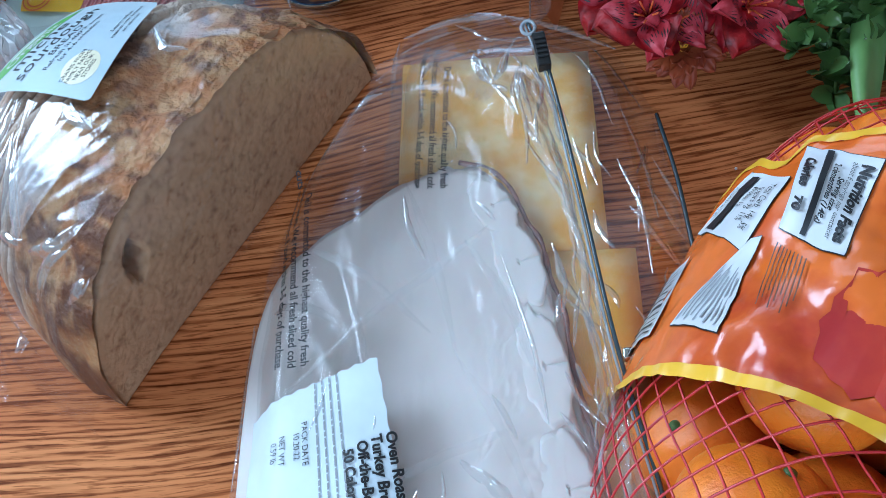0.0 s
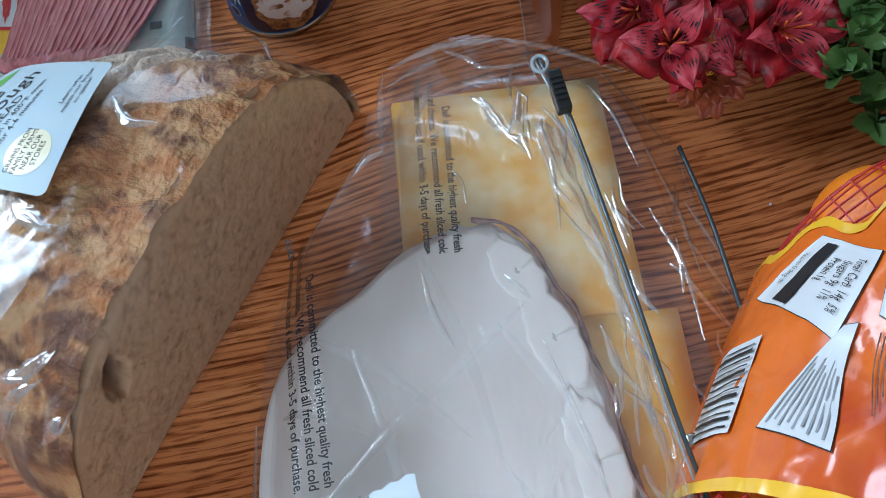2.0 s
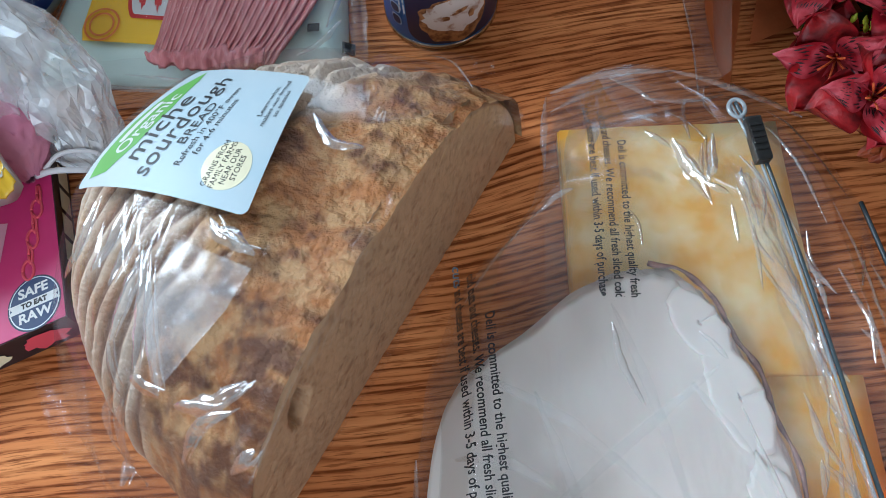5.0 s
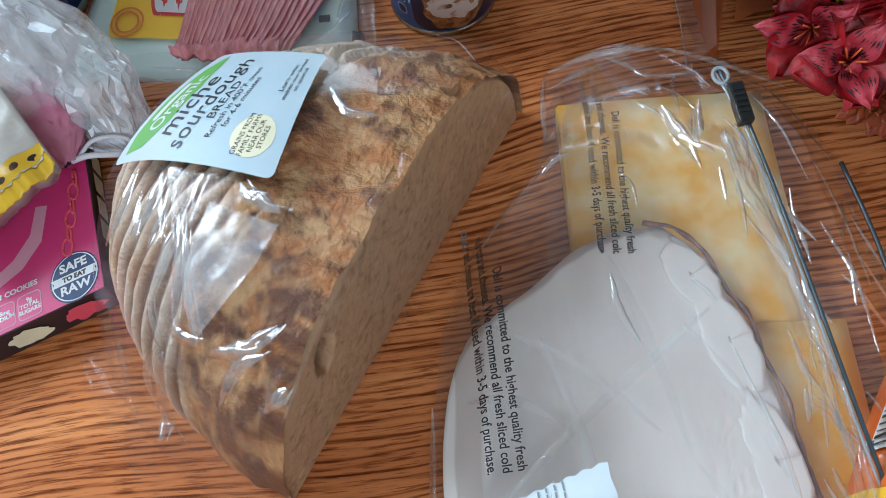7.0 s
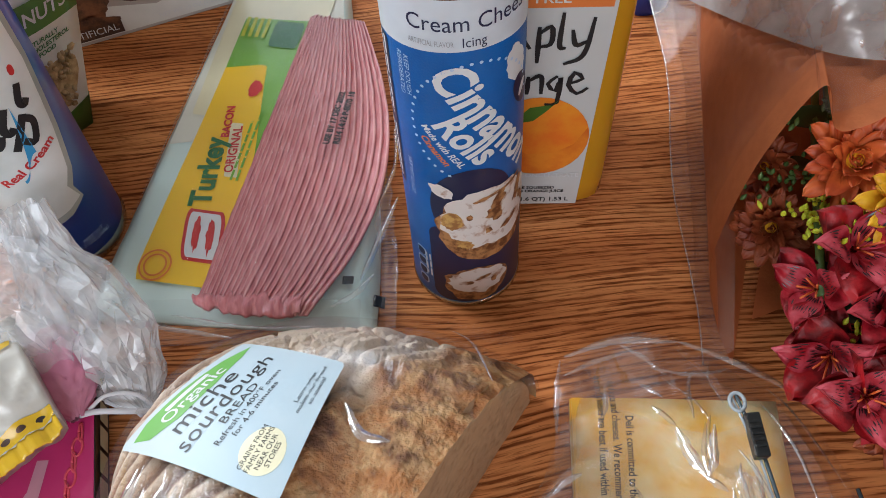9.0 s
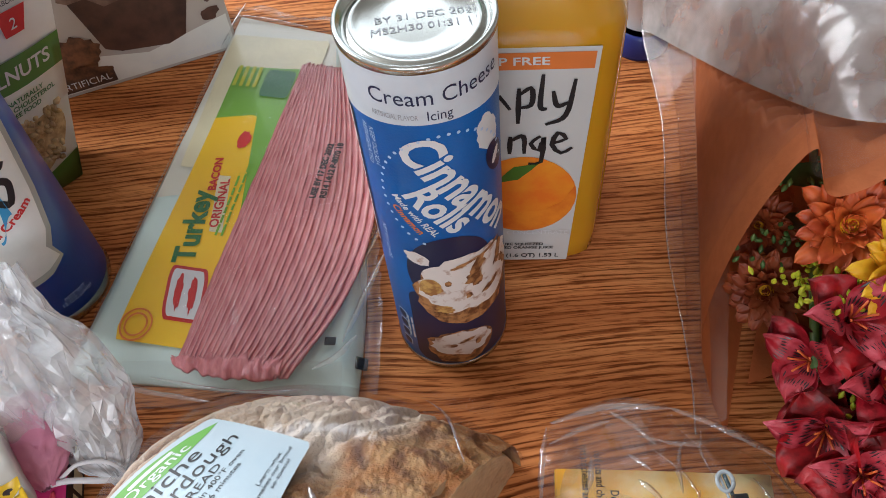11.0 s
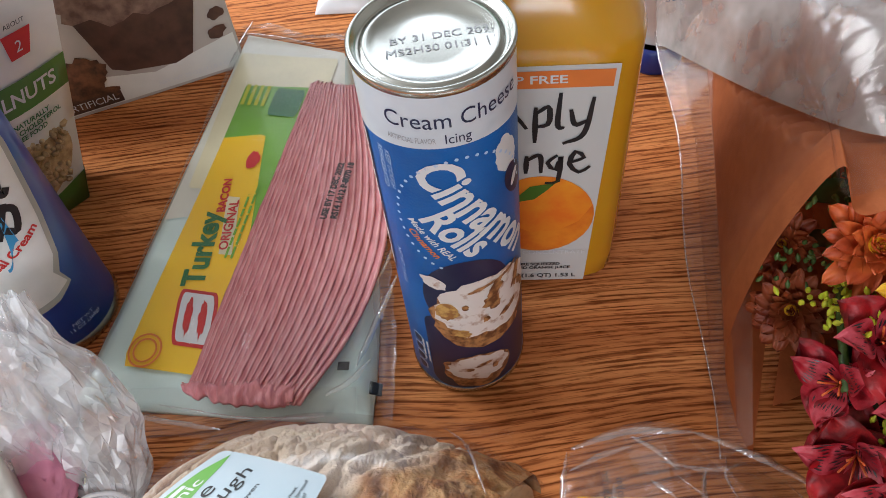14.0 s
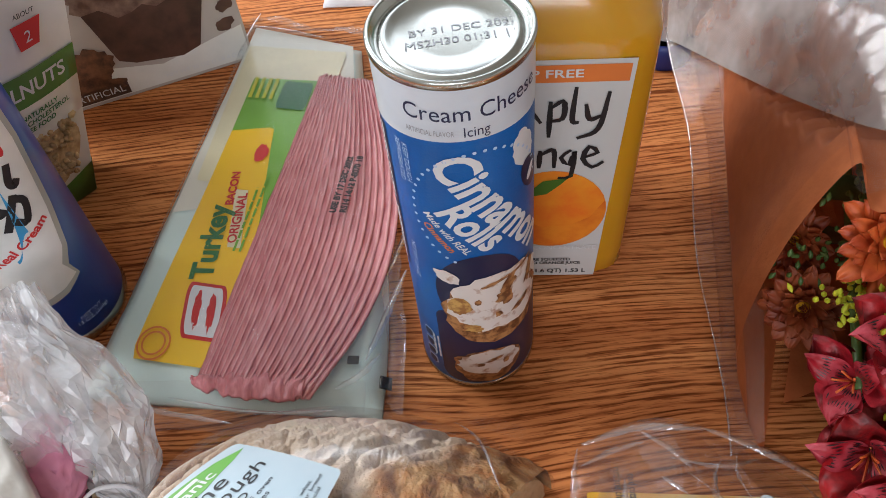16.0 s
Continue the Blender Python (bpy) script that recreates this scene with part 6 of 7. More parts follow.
LILIES = (((0.080, 0.408, 0.066), (-0.6, -0.4, 0.6), "petal_pink", 0.8), ((0.092, 0.418, 0.082), (0, -0.4, 0.9), "petal_red", 0.95), ((0.104, 0.398, 0.066), (0.1, -0.5, 0.8), "petal_pink", 0.9), ((0.086, 0.386, 0.047), (-0.4, -0.7, 0.5), "petal_red", 0.95),
        ((0.108, 0.380, 0.044), (0.1, -0.7, 0.6), "petal_red", 1.0), ((0.132, 0.392, 0.068), (0.2, -0.5, 0.8), "petal_red", 1.0), ((0.096, 0.366, 0.045), (-0.2, -0.5, 0.8), "petal_red", 0.9), ((0.139, 0.362, 0.05), (0.1, -0.6, 0.7), "petal_red", 1.0), ((0.145, 0.415, 0.085), (0.2, -0.5, 0.8), "petal_pink", 0.95), ((0.18, 0.39, 0.075), (0.3, -0.5, 0.8), "petal_red", 1.0))
rnd = random.Random(12)
more = [((x + rnd.uniform(0.004, 0.014), y + rnd.uniform(0.0, 0.016), z - rnd.uniform(0.004, 0.014)), (nx + rnd.uniform(-0.5, 0.5), ny + rnd.uniform(-0.3, 0.3), nz), "petal_red" if mt == "petal_pink" else "petal_pink", sz * rnd.uniform(0.75, 1.0)) for (x, y, z), (nx, ny, nz), mt, sz in LILIES]
for i, (at, nrm, mat, size) in enumerate(LILIES + tuple(more)):
    fl, base = flower("alstroemeria", at, nrm, M[mat], LILY[:1], 40 + i, "deep red alstroemeria" if mat == "petal_red" else "striped pink alstroemeria", size, -0.4)
    rnd = random.Random(i)
    inner, marks, stamens = [], [], []
    for k in range(3):
        m = base @ pose(0, 0, 0, 0, 0, 60 + 120 * k + rnd.uniform(-9, 9)) @ pose(0.0016, 0, 0, 0, -(46 + rnd.uniform(-8, 8)), 0)
        vs, fs = petal(0.027, 0.017, 0.3, -0.2, 12, 10, 0.45, 0.03)
        inner.append(([m @ Vector(q) for q in vs], fs))
        # dark streaks that follow the petal, row by row
        for c in range(1, 10):
            for r0 in (rnd.choice((2, 3)), rnd.choice((6, 7))):
                r1 = r0 + rnd.choice((2, 3))
                a, b = (Vector(vs[c * 13 + q]) + Vector((0, 0, 0.0004)) for q in (r0, r1))
                mid = (a + b) / 2 + Vector((0, 0, 0.0002))
                w = Vector((0, rnd.uniform(0.0003, 0.0005), 0))
                marks.append(([m @ q for q in (a, mid - w, b, mid + w)], [(0, 1, 2, 3)]))
    part("inner_petal", joined(*inner), M["petal_streak"], fl, "pale pink inner petals")
    part("petal_stripe", joined(*marks), M["boxdark"], fl, "dark flecks on the petals")
    for k in range(5):
        a = 1.2 * k
        stamens.append(tube([base @ Vector((0, 0, 0.002)), base @ Vector((0.003 * math.cos(a), 0.003 * math.sin(a), 0.011)), base @ Vector((0.006 * math.cos(a), 0.006 * math.sin(a), 0.018))], 0.0005, 5))
    part("stamen", joined(*stamens), M["petal_orange"], fl)
rnd = random.Random(3)
for cx, cy, cz, n, r in ((0.085, 0.436, 0.084, 70, 0.011), (0.094, 0.427, 0.09, 40, 0.008), (0.1, 0.39, 0.062, 30, 0.006), (0.083, 0.474, 0.062, 40, 0.012), (0.098, 0.487, 0.09, 40, 0.012)):
    buds = []
    for k in range(n):
        o = Vector((rnd.gauss(0, r), rnd.gauss(0, r * 0.6), rnd.gauss(0, r * 0.3)))
        vs, fs = lathe([(0.0002, -0.0022), (0.0011, -0.001), (0.0013, 0.0004), (0.0002, 0.0024)], None, 6, Matrix.Translation(Vector((cx, cy, cz)) + o) @ pose(0, 0, 0, rnd.uniform(0, 70), 0, rnd.uniform(0, 360)))
        buds.append((vs, fs))
    tagged(part("bud_spray", joined(*buds), M["petal_lime"] if cy < 0.45 else M["leaf2"], bq, "spray of small yellow-green buds"), kind="stuff")
for k in range(110):
    u, v = rnd.random(), rnd.random()
    at = Vector((lerp(0.1, 0.235, u), lerp(0.42, 0.52, v), rnd.uniform(0.01, 0.065) - 0.02 * (1 - v)))
    at.z = max(at.z, 0.008)
    vs, fs = petal(rnd.uniform(0.035, 0.06), rnd.uniform(0.01, 0.016), 0.2, 0.2, 8, 4, 0.3)
    m = Matrix.Translation(at) @ pose(0, 0, 0, rnd.uniform(-30, 30), rnd.uniform(-40, 5), rnd.uniform(-170, -10))
    part("leaf", ([m @ Vector(q) for q in vs], fs), M["leaf"], bq)
for k in range(12):
    x = lerp(0.08, 0.22, k / 11)
    part("stem", tube(spline([(x, 0.40 + 0.04 * rnd.random(), 0.03 + 0.04 * rnd.random()), (lerp(x, 0.15, 0.4), 0.52, 0.05), (0.15, 0.70, 0.055)], 8), 0.0022, 6), M["leaf2"], bq)
# leafy sprigs and a broad leaf that hang out of the front
for sx, sy, sz, ex, ey, ez in ((0.2, 0.41, 0.06, 0.158, 0.338, 0.045), (0.2, 0.41, 0.05, 0.176, 0.324, 0.028), (0.215, 0.41, 0.06, 0.192, 0.352, 0.055), (0.21, 0.42, 0.06, 0.168, 0.36, 0.06), (0.2, 0.4, 0.04, 0.182, 0.338, 0.02), (0.23, 0.4, 0.05, 0.205, 0.34, 0.05), (0.2, 0.41, 0.065, 0.166, 0.35, 0.055), (0.195, 0.405, 0.055, 0.17, 0.332, 0.036), (0.205, 0.41, 0.06, 0.184, 0.345, 0.042), (0.215, 0.41, 0.07, 0.176, 0.37, 0.068), (0.225, 0.405, 0.05, 0.196, 0.335, 0.032)):
    line = spline([(sx, sy, sz), (lerp(sx, ex, 0.5), lerp(sy, ey, 0.5), lerp(sz, ez, 0.5) + 0.012), (ex, ey, ez)], 9)
    tw = part("twig", tube(line, 0.0009, 5), M["leaf2"], bq)
    for i, p in enumerate(line[1:]):
        for sd in range(5):
            vs, fs = petal(rnd.uniform(0.010, 0.016), rnd.uniform(0.007, 0.010), 0.15, 0.1, 6, 4)
            m = Matrix.Translation(p) @ pose(0, 0, 0, rnd.uniform(-50, 50), rnd.uniform(-50, 10), rnd.uniform(0, 360))
            part("small_leaf", ([m @ Vector(q) for q in vs], fs), M["leaf2"], tw)
part("broad_leaf", thick(grid(8, 20, lambda u, v: (lerp(0.197, 0.18, v) + (u - 0.5) * 0.0165 * math.sin(math.pi * (0.25 + 0.6 * v)), lerp(0.37, 0.298, v), 0.052 - 0.012 * v + 0.003 * math.sin(5 * u))), 0.0008), M["stemgreen"], bq, "broad pale green leaf")

# ---- whipped cream can ----
WC, WR = Vector((-0.3155, 0.495, 0)), 0.0335
wc = thing("whipped_cream_can", WC, "blue spray can of whipped cream with a cream swirl picture", "can")
part("body", lathe([(WR - 0.003, 0.004), (WR, 0.006), (WR, 0.165), (WR - 0.004, 0.176), (0.018, 0.184), (0.016, 0.186)], WC, 72), M["whipblue"], wc)
part("base_rim", lathe([(WR - 0.004, 0.0005), (WR + 0.0006, 0.0), (WR + 0.0012, 0.003), (WR, 0.0065)], WC, 72), M["steel"], wc)
part("cap", lathe([(0.02, 0.182), (0.02, 0.21), (0.016, 0.218), (0.0001, 0.219)], WC, 40), M["white"], wc, "white cap")


def on_whip(off):
    def f(u, v):
        th = u / WR + radians(10)
        return WC + Vector(((WR + off) * math.sin(th), -(WR + off) * math.cos(th), v))
    return f


def wdeg(a):
    return radians(a) * WR


lay("cream_shadow", shape([(wdeg(5), 0.037), (wdeg(40), 0.041), (wdeg(58), 0.047), (wdeg(54), 0.057), (wdeg(63), 0.067), (wdeg(73), 0.092), (wdeg(84), 0.133), (wdeg(84), 0.165), (wdeg(-60), 0.165), (wdeg(-60), 0.05), (wdeg(-20), 0.038)]), on_whip(0.0002), M["greycream"], wc, 0.005)
lay("pictured_cream", shape([(wdeg(5), 0.042), (wdeg(40), 0.0455), (wdeg(55), 0.049), (wdeg(49), 0.06), (wdeg(58), 0.069), (wdeg(67), 0.094), (wdeg(77), 0.134), (wdeg(76), 0.165), (wdeg(-60), 0.165), (wdeg(-60), 0.055), (wdeg(-20), 0.043)]), on_whip(0.0004), M["whipcream"], wc, 0.005)
for pts, wd, mt in (([(wdeg(58), 0.128), (wdeg(52), 0.1195), (wdeg(55), 0.1165), (wdeg(59), 0.1185)], 0.002, "ink"), ([(wdeg(49), 0.113), (wdeg(40), 0.105), (wdeg(30), 0.096)], 0.002, "ink"), ([(wdeg(47), 0.1115), (wdeg(54), 0.106), (wdeg(47), 0.096), (wdeg(39), 0.0995)], 0.0019, "ink"),
                    ([(wdeg(38), 0.121), (wdeg(30), 0.111), (wdeg(33), 0.107), (wdeg(38), 0.109)], 0.002, "ink"), ([(wdeg(22), 0.118), (wdeg(12), 0.106), (wdeg(20), 0.102), (wdeg(26), 0.108)], 0.002, "ink"), ([(wdeg(42), 0.144), (wdeg(36), 0.131), (wdeg(30), 0.125), (wdeg(22), 0.131), (wdeg(34), 0.134)], 0.002, "ink"), ([(wdeg(18), 0.146), (wdeg(12), 0.13), (wdeg(4), 0.125), (wdeg(0), 0.132), (wdeg(10), 0.135)], 0.002, "ink")):
    sp = spline([(x, y, 0) for x, y in pts], 12)
    bm = bmesh.new()
    ed = []
    for i, p in enumerate(sp):
        d = (sp[min(i + 1, 12)] - sp[max(i - 1, 0)]).normalized()
        ed.append((bm.verts.new(p + Vector((-d.y, d.x, 0)) * wd), bm.verts.new(p - Vector((-d.y, d.x, 0)) * wd)))
    for a, b in zip(ed, ed[1:]):
        bm.faces.new((a[0], a[1], b[1], b[0]))
    lay("script_stroke", bm, on_whip(0.0006), M[mt], wc, 0.006)
lay("red_drop", shape(blob(wdeg(60), 0.1352, 0.0018, 0.003, 2, 14)), on_whip(0.0006), M["red_ink"], wc)
lay("lettering", words("Real Cream", 0.0072, wdeg(33), 0.085, 22, bold=0.0002), on_whip(0.0006), M["red_ink"], wc, 0.005)
lay("blue_swoosh", shape([(wdeg(22) + 0.0004 * k, 0.0755 + 0.00005 * k * k) for k in range(31)] + [(wdeg(22) + 0.0004 * k, 0.0775 + 0.00005 * k * k - 0.0000012 * k ** 3) for k in range(30, -1, -1)]), on_whip(0.0006), pm("sky_blue_print", (0.05, 0.32, 0.62), 0.4), wc, 0.005)
lay("lettering", words("NET WT\n13 OZ (368g)", 0.0036, wdeg(46), 0.018, 0), on_whip(0.0005), M["dot"], wc, 0.005)

# ---- pouch of chopped nuts ----
nt_ = thing("nut_pouch", (-0.36, 0.57, 0), "white and green pouch of chopped nuts with a clear window", "pouch")
NP0, NPx, NPy = Vector((-0.324, 0.581, 0)), Vector((-0.75, -0.66, 0)), Vector((-0.66, 0.75, 0))
NLEAN = Vector((0.22, 0.18, 1))


def pouch(u, v, side):
    """side 0 front, 1 back; u across from the near corner, v up."""
    w = 0.085
    depth = 0.032 * (1 - v) ** 0.8 + 0.002
    bulge = 0.010 * math.sin(math.pi * u) * math.sin(math.pi * min(v + 0.12, 1)) * (1 if side == 0 else -1)
    return NP0 + NPx * (w * u) + NPy * (depth * (0 if side == 0 else 1) - bulge) + NLEAN * (0.17 * v) + Vector((0, 0, 0.0005))


part("front", grid(20, 40, lambda u, v: pouch(u, v, 0)), M["nutbag"], nt_)
part("back", grid(20, 40, lambda u, v: pouch(1 - u, v, 1)), M["nutbag"], nt_)
for uu in (0, 1):
    part("side", grid(4, 40, lambda u, v: pouch(uu, v, 0).lerp(pouch(uu, v, 1), u if uu == 0 else 1 - u)), M["nutbag"], nt_)
part("side_band", grid(4, 6, lambda u, v: pouch(0, v * 0.14, 0).lerp(pouch(0, v * 0.14, 1), u) + Vector((0.0006, -0.0002, 0))), M["nutgreen"], nt_, "green printed gusset")


def on_pouch(off):
    return lambda u, v: pouch(u, v, 0) - NPy * off


lay("green_band", shape([(0, 0.0), (1, 0.0), (1, 0.1), (0.5, 0.07), (0, 0.13)]), on_pouch(0.0006), M["nutgreen"], nt_, 0.1)
lay("nut_window", shape(blob(0.5, 0.26, 0.44, 0.17, 4, 30, 0.1)), on_pouch(0.0008), M["nuts"], nt_, 0.08, "clear window showing chopped nuts")
lay("text_panel", shape([(0, 0.36), (1, 0.33), (1, 0.52), (0, 0.52)]), on_pouch(0.0011), M["nutbag"], nt_, 0.1)
lay("green_stripe", shape([(0, 0.49), (1, 0.50), (1, 0.605), (0, 0.60)]), on_pouch(0.0014), M["nutgreen"], nt_, 0.1)


def pouch_words(text, size, u, v, mat, bold=0.0):
    bm = words(text, size, 0, 0, 0, 0, 1, bold)
    bm.transform(Matrix.Translation((u, v, 0)) @ Matrix.Diagonal((-1 / 0.085, 1 / 0.17, 1, 1)))
    lay("lettering", bm, on_pouch(0.0018), mat, nt_, 0.1)


pouch_words("WALNUTS", 0.0112, 0.40, 0.547, M["white"], 0.0002)
pouch_words("A NATURALLY\nSALT & CHOLESTEROL\nFREE FOOD", 0.0041, 0.34, 0.435, M["darkgreen"], 0.0001)
lay("red_cup", shape([(0.22, 0.665), (0.35, 0.665), (0.385, 0.745), (0.185, 0.745)]), on_pouch(0.0012), M["red_ink"], nt_, 0.1)
pouch_words("2", 0.0085, 0.285, 0.70, M["white"])
pouch_words("ABOUT", 0.0036, 0.285, 0.77, M["ink"])
rnd = random.Random(8)
bits = []
for k in range(160):
    u, v = rnd.uniform(0.1, 0.9), rnd.uniform(0.14, 0.37)
    p = pouch(u, v, 0) - NPy * 0.0012
    vs, fs = lathe([(0.0002, -0.002), (0.0022, -0.0012), (0.0026, 0.0008), (0.0003, 0.002)], None, 5, Matrix.Translation(p) @ pose(0, 0, 0, rnd.uniform(0, 180), rnd.uniform(0, 180), 0) @ Matrix.Diagonal((rnd.uniform(0.6, 1.3), rnd.uniform(0.6, 1.3), 0.8, 1)))
    bits.append((vs, fs))
tagged(part("chopped_nut", joined(*bits), M["nuts"], nt_, "chopped walnut pieces"), kind="stuff")

# ---- muffin mix box ----
mx = thing("muffin_mix_box", (-0.31, 0.69, 0), "carton of muffin mix with a chocolate muffin picture, standing", "carton")
MX, MYv = Vector((0.913, 0.408, 0)), Vector((-0.408, 0.913, 0))
MO = Vector((-0.398, 0.6335, 0))


def on_mbox(off):
    return lambda u, v: MO + MX * u - MYv * off + MYv * (0.04 * v) + Vector((0, 0, v))


bm = box((0, 0, 0), (0.17, 0.048, 0.19), 0.0012)
for v in bm.verts:
    v.co = MO + MX * v.co.x + MYv * (v.co.y + 0.04 * v.co.z) + Vector((0, 0, v.co.z))
part("carton", bm, M["muffin_bg"], mx, smooth=False)
Q1, Q2, Q3 = on_mbox(0.0004), on_mbox(0.0008), on_mbox(0.0012)
lay("pictured_cloth", shape([(0.002, 0.003), (0.168, 0.003), (0.168, 0.03), (0.11, 0.018), (0.06, 0.03), (0.002, 0.05)]), Q1, M["nutbag"], mx)
lay("pictured_muffin", shape([(0.084, 0.03), (0.094, 0.025), (0.125, 0.02), (0.138, 0.024), (0.152, 0.066), (0.072, 0.076)]), Q2, M["choc"], mx)
lay("pictured_muffin_top", shape(blob(0.112, 0.09, 0.05, 0.028, 4, 40, 0.25)), Q3, M["choc2"], mx)
lay("pictured_broken_muffin", shape(blob(0.064, 0.032, 0.017, 0.014, 9, 30, 0.5)), Q2, M["choc3"], mx)
lay("pictured_broken_muffin", shape(blob(0.056, 0.014, 0.026, 0.009, 12, 30, 0.5)), Q2, M["choc3"], mx)
for k, (x, z, r) in enumerate(((0.161, 0.048, 0.0062), (0.158, 0.034, 0.0066), (0.052, 0.055, 0.008))):
    lay("pictured_chip", shape(blob(x, z, r, r * 0.7, k + 30, 18, 0.35, 20)), Q2, M["choc"], mx)
lay("text_frame", shape([(0.04, 0.004), (0.083, 0.004), (0.083, 0.0135), (0.04, 0.0135)]), Q2, M["choc"], mx)
lay("lettering", words("ARTIFICIAL", 0.0075, 0.0615, 0.009), Q3, M["white"], mx)
lay("lettering", words("NET WT 20 OZ (1 LB 4 OZ)", 0.0045, 0.136, 0.008), Q2, M["white"], mx)
lay("lettering", words("CHOCOLATE\nCHIPS", 0.006, 0.042, 0.085), Q2, M["ink"], mx)

# ---- squeeze pouch, juice side ----
sq = thing("squeeze_pouch", (0.045, 0.70, 0), "white squeeze pouch standing on its blue cap", "pouch")
part("cap", lathe([(0.0001, 0.0), (0.019, 0.0), (0.0195, 0.002), (0.0195, 0.017), (0.017, 0.019)], Vector((0.042, 0.695, 0)), 36), M["bluecap"], sq, "blue flip cap")
part("pouch", grid(32, 20, lambda u, v: (0.045 + lerp(0.018, 0.05, smooth_step(v, 0, 0.35)) * math.cos(2 * math.pi * u) * (1 - 0.1 * v), 0.70 + lerp(0.016, 0.022, v) * (1 - v * 0.8) * math.sin(2 * math.pi * u), 0.018 + 0.16 * v), True), M["squeeze"], sq)
lay("lettering", words("squeeze", 0.0085, 0.055, 0.062, 3), lambda u, v: Vector((u, 0.676, v)), M["blue"], sq)
lay("lettering", words("(397g)", 0.005, 0.047, 0.028, 3), lambda u, v: Vector((u, 0.677, v)), M["blue"], sq)

# ---- small white packet far off ----
far = thing("small_packet", (-0.18, 0.775, 0), "small white and pink packet lying on the table", "packet")
part("packet", thick(grid(12, 8, lambda u, v: (lerp(-0.2, -0.155, u), lerp(0.757, 0.80, v), 0.001 + 0.014 * math.sin(math.pi * u) ** 0.5 * math.sin(math.pi * v) ** 0.5)), 0.0008), M["squeeze"], far)

# ---- cookie dough box ----
ck = thing("cookie_dough_box", (-0.31, 0.335, 0), "flat magenta cookie dough carton with dark sides", "carton")
CX, CY = Vector((0.915, 0.402, 0)).normalized(), Vector((-0.255, 0.967, 0)).normalized()
CO = Vector((-0.2398, 0.2987, 0))
CT = 0.019


def ck_at(a, b, z):
    """a to the left along the near edge, b away along the side."""
    return CO - CX * a + CY * b + Vector((0, 0, z))


def ck_prism(a0, b0, a1, b1, z0, z1):
    vs = [ck_at(a, b, z) for z in (z0, z1) for a, b in ((a0, b0), (a1, b0), (a1, b1), (a0, b1))]
    return vs, [(0, 1, 2, 3), (7, 6, 5, 4), (0, 4, 5, 1), (1, 5, 6, 2), (2, 6, 7, 3), (3, 7, 4, 0)]


part("carton", ck_prism(0, 0, 0.15, 0.115, 0.0005, CT), M["boxdark"], ck, smooth=False)
part("top_panel", ck_prism(0.0005, 0.0005, 0.1495, 0.083, CT, CT + 0.0004), M["pinkbox"], ck, "magenta top panel", smooth=False)
part("grey_panel", ck_prism(0.0005, 0.084, 0.1495, 0.1145, CT, CT + 0.0004), M["grey"], ck, "grey end panel", smooth=False)


def on_ck(off):
    return lambda u, v: ck_at(-u, v, CT + 0.0006 + off)


BU, BV = -0.0128, 0.0122
lay("badge", shape(oval(BU, BV, 0.0116, 0.0126, 36)), on_ck(0.0), M["navy"], ck)
lay("badge_ring", shape(oval(BU, BV, 0.0109, 0.0119, 36)), on_ck(0.0001), M["sticker"], ck)
lay("badge", shape(oval(BU, BV, 0.0104, 0.0114, 36)), on_ck(0.0002), M["badgeblue"], ck)
lay("badge_ribbon", shape([(BU - 0.0112, BV - 0.0021), (BU + 0.0112, BV - 0.0021), (BU + 0.0096, BV), (BU + 0.0112, BV + 0.0021), (BU - 0.0112, BV + 0.0021), (BU - 0.0096, BV)]), on_ck(0.0003), M["white"], ck)
for text, size, v, mt in (("SAFE", 0.0062, 0.0058, "white"), ("TO EAT", 0.0032, 0.0, "ink"), ("RAW", 0.0062, -0.0056, "white")):
    lay("lettering", words(text, size, BU, BV + v, 0, bold=0.0002), on_ck(0.0004), M[mt], ck)
lay("lettering", words("PER 2 COOKIES", 0.0037, -0.0425, 0.0182, 0, bold=0.0001), on_ck(0.0003), M["white"], ck)
for k, text in enumerate(("9g\nTOTAL\nSUGARS", "95mg\nSODIUM")):
    c0 = -0.0345 - 0.0122 * k
    lay("nutrition_badge", shape(rounded(c0 - 0.0055, 0.002, c0 + 0.0055, 0.0145, 0.002)), on_ck(0.0), M["pinkpale"], ck)
    lay("nutrition_badge", shape(rounded(c0 - 0.005, 0.0025, c0 + 0.005, 0.014, 0.0018)), on_ck(0.0001), M["pinkbox"], ck)
    lay("lettering", words(text, 0.0028, c0, 0.0085, 0, bold=0.0001), on_ck(0.0002), M["white"], ck)
for k in range(6):
    ring = [ck_at(0.0142 - 0.0015 * k + (0.0024 if k % 2 == 0 else 0.0008) * math.cos(a), 0.0285 + 0.0072 * k + 0.0046 * math.sin(a), CT + 0.0006) for a in (2 * math.pi * j / 18 for j in range(19))]
    part("chain_link", tube(ring, 0.0007, 5), M["pinkprint"], ck)
lay("pale_swoosh", shape([(-0.062, 0.022), (-0.05, 0.0225), (-0.036, 0.028), (-0.026, 0.038), (-0.0215, 0.056), (-0.027, 0.058), (-0.031, 0.044), (-0.04, 0.0345), (-0.05, 0.0295), (-0.062, 0.029)]), on_ck(0.0), M["pinkpale"], ck)
for k in range(5):
    lay("side_name_bar", shape([(0.03 + 0.0135 * k, 0.004), (0.041 + 0.0135 * k, 0.004), (0.041 + 0.0135 * k, 0.014), (0.03 + 0.0135 * k, 0.014)]), lambda u, v: ck_at(-0.0006, u, v), M["cream"], ck)
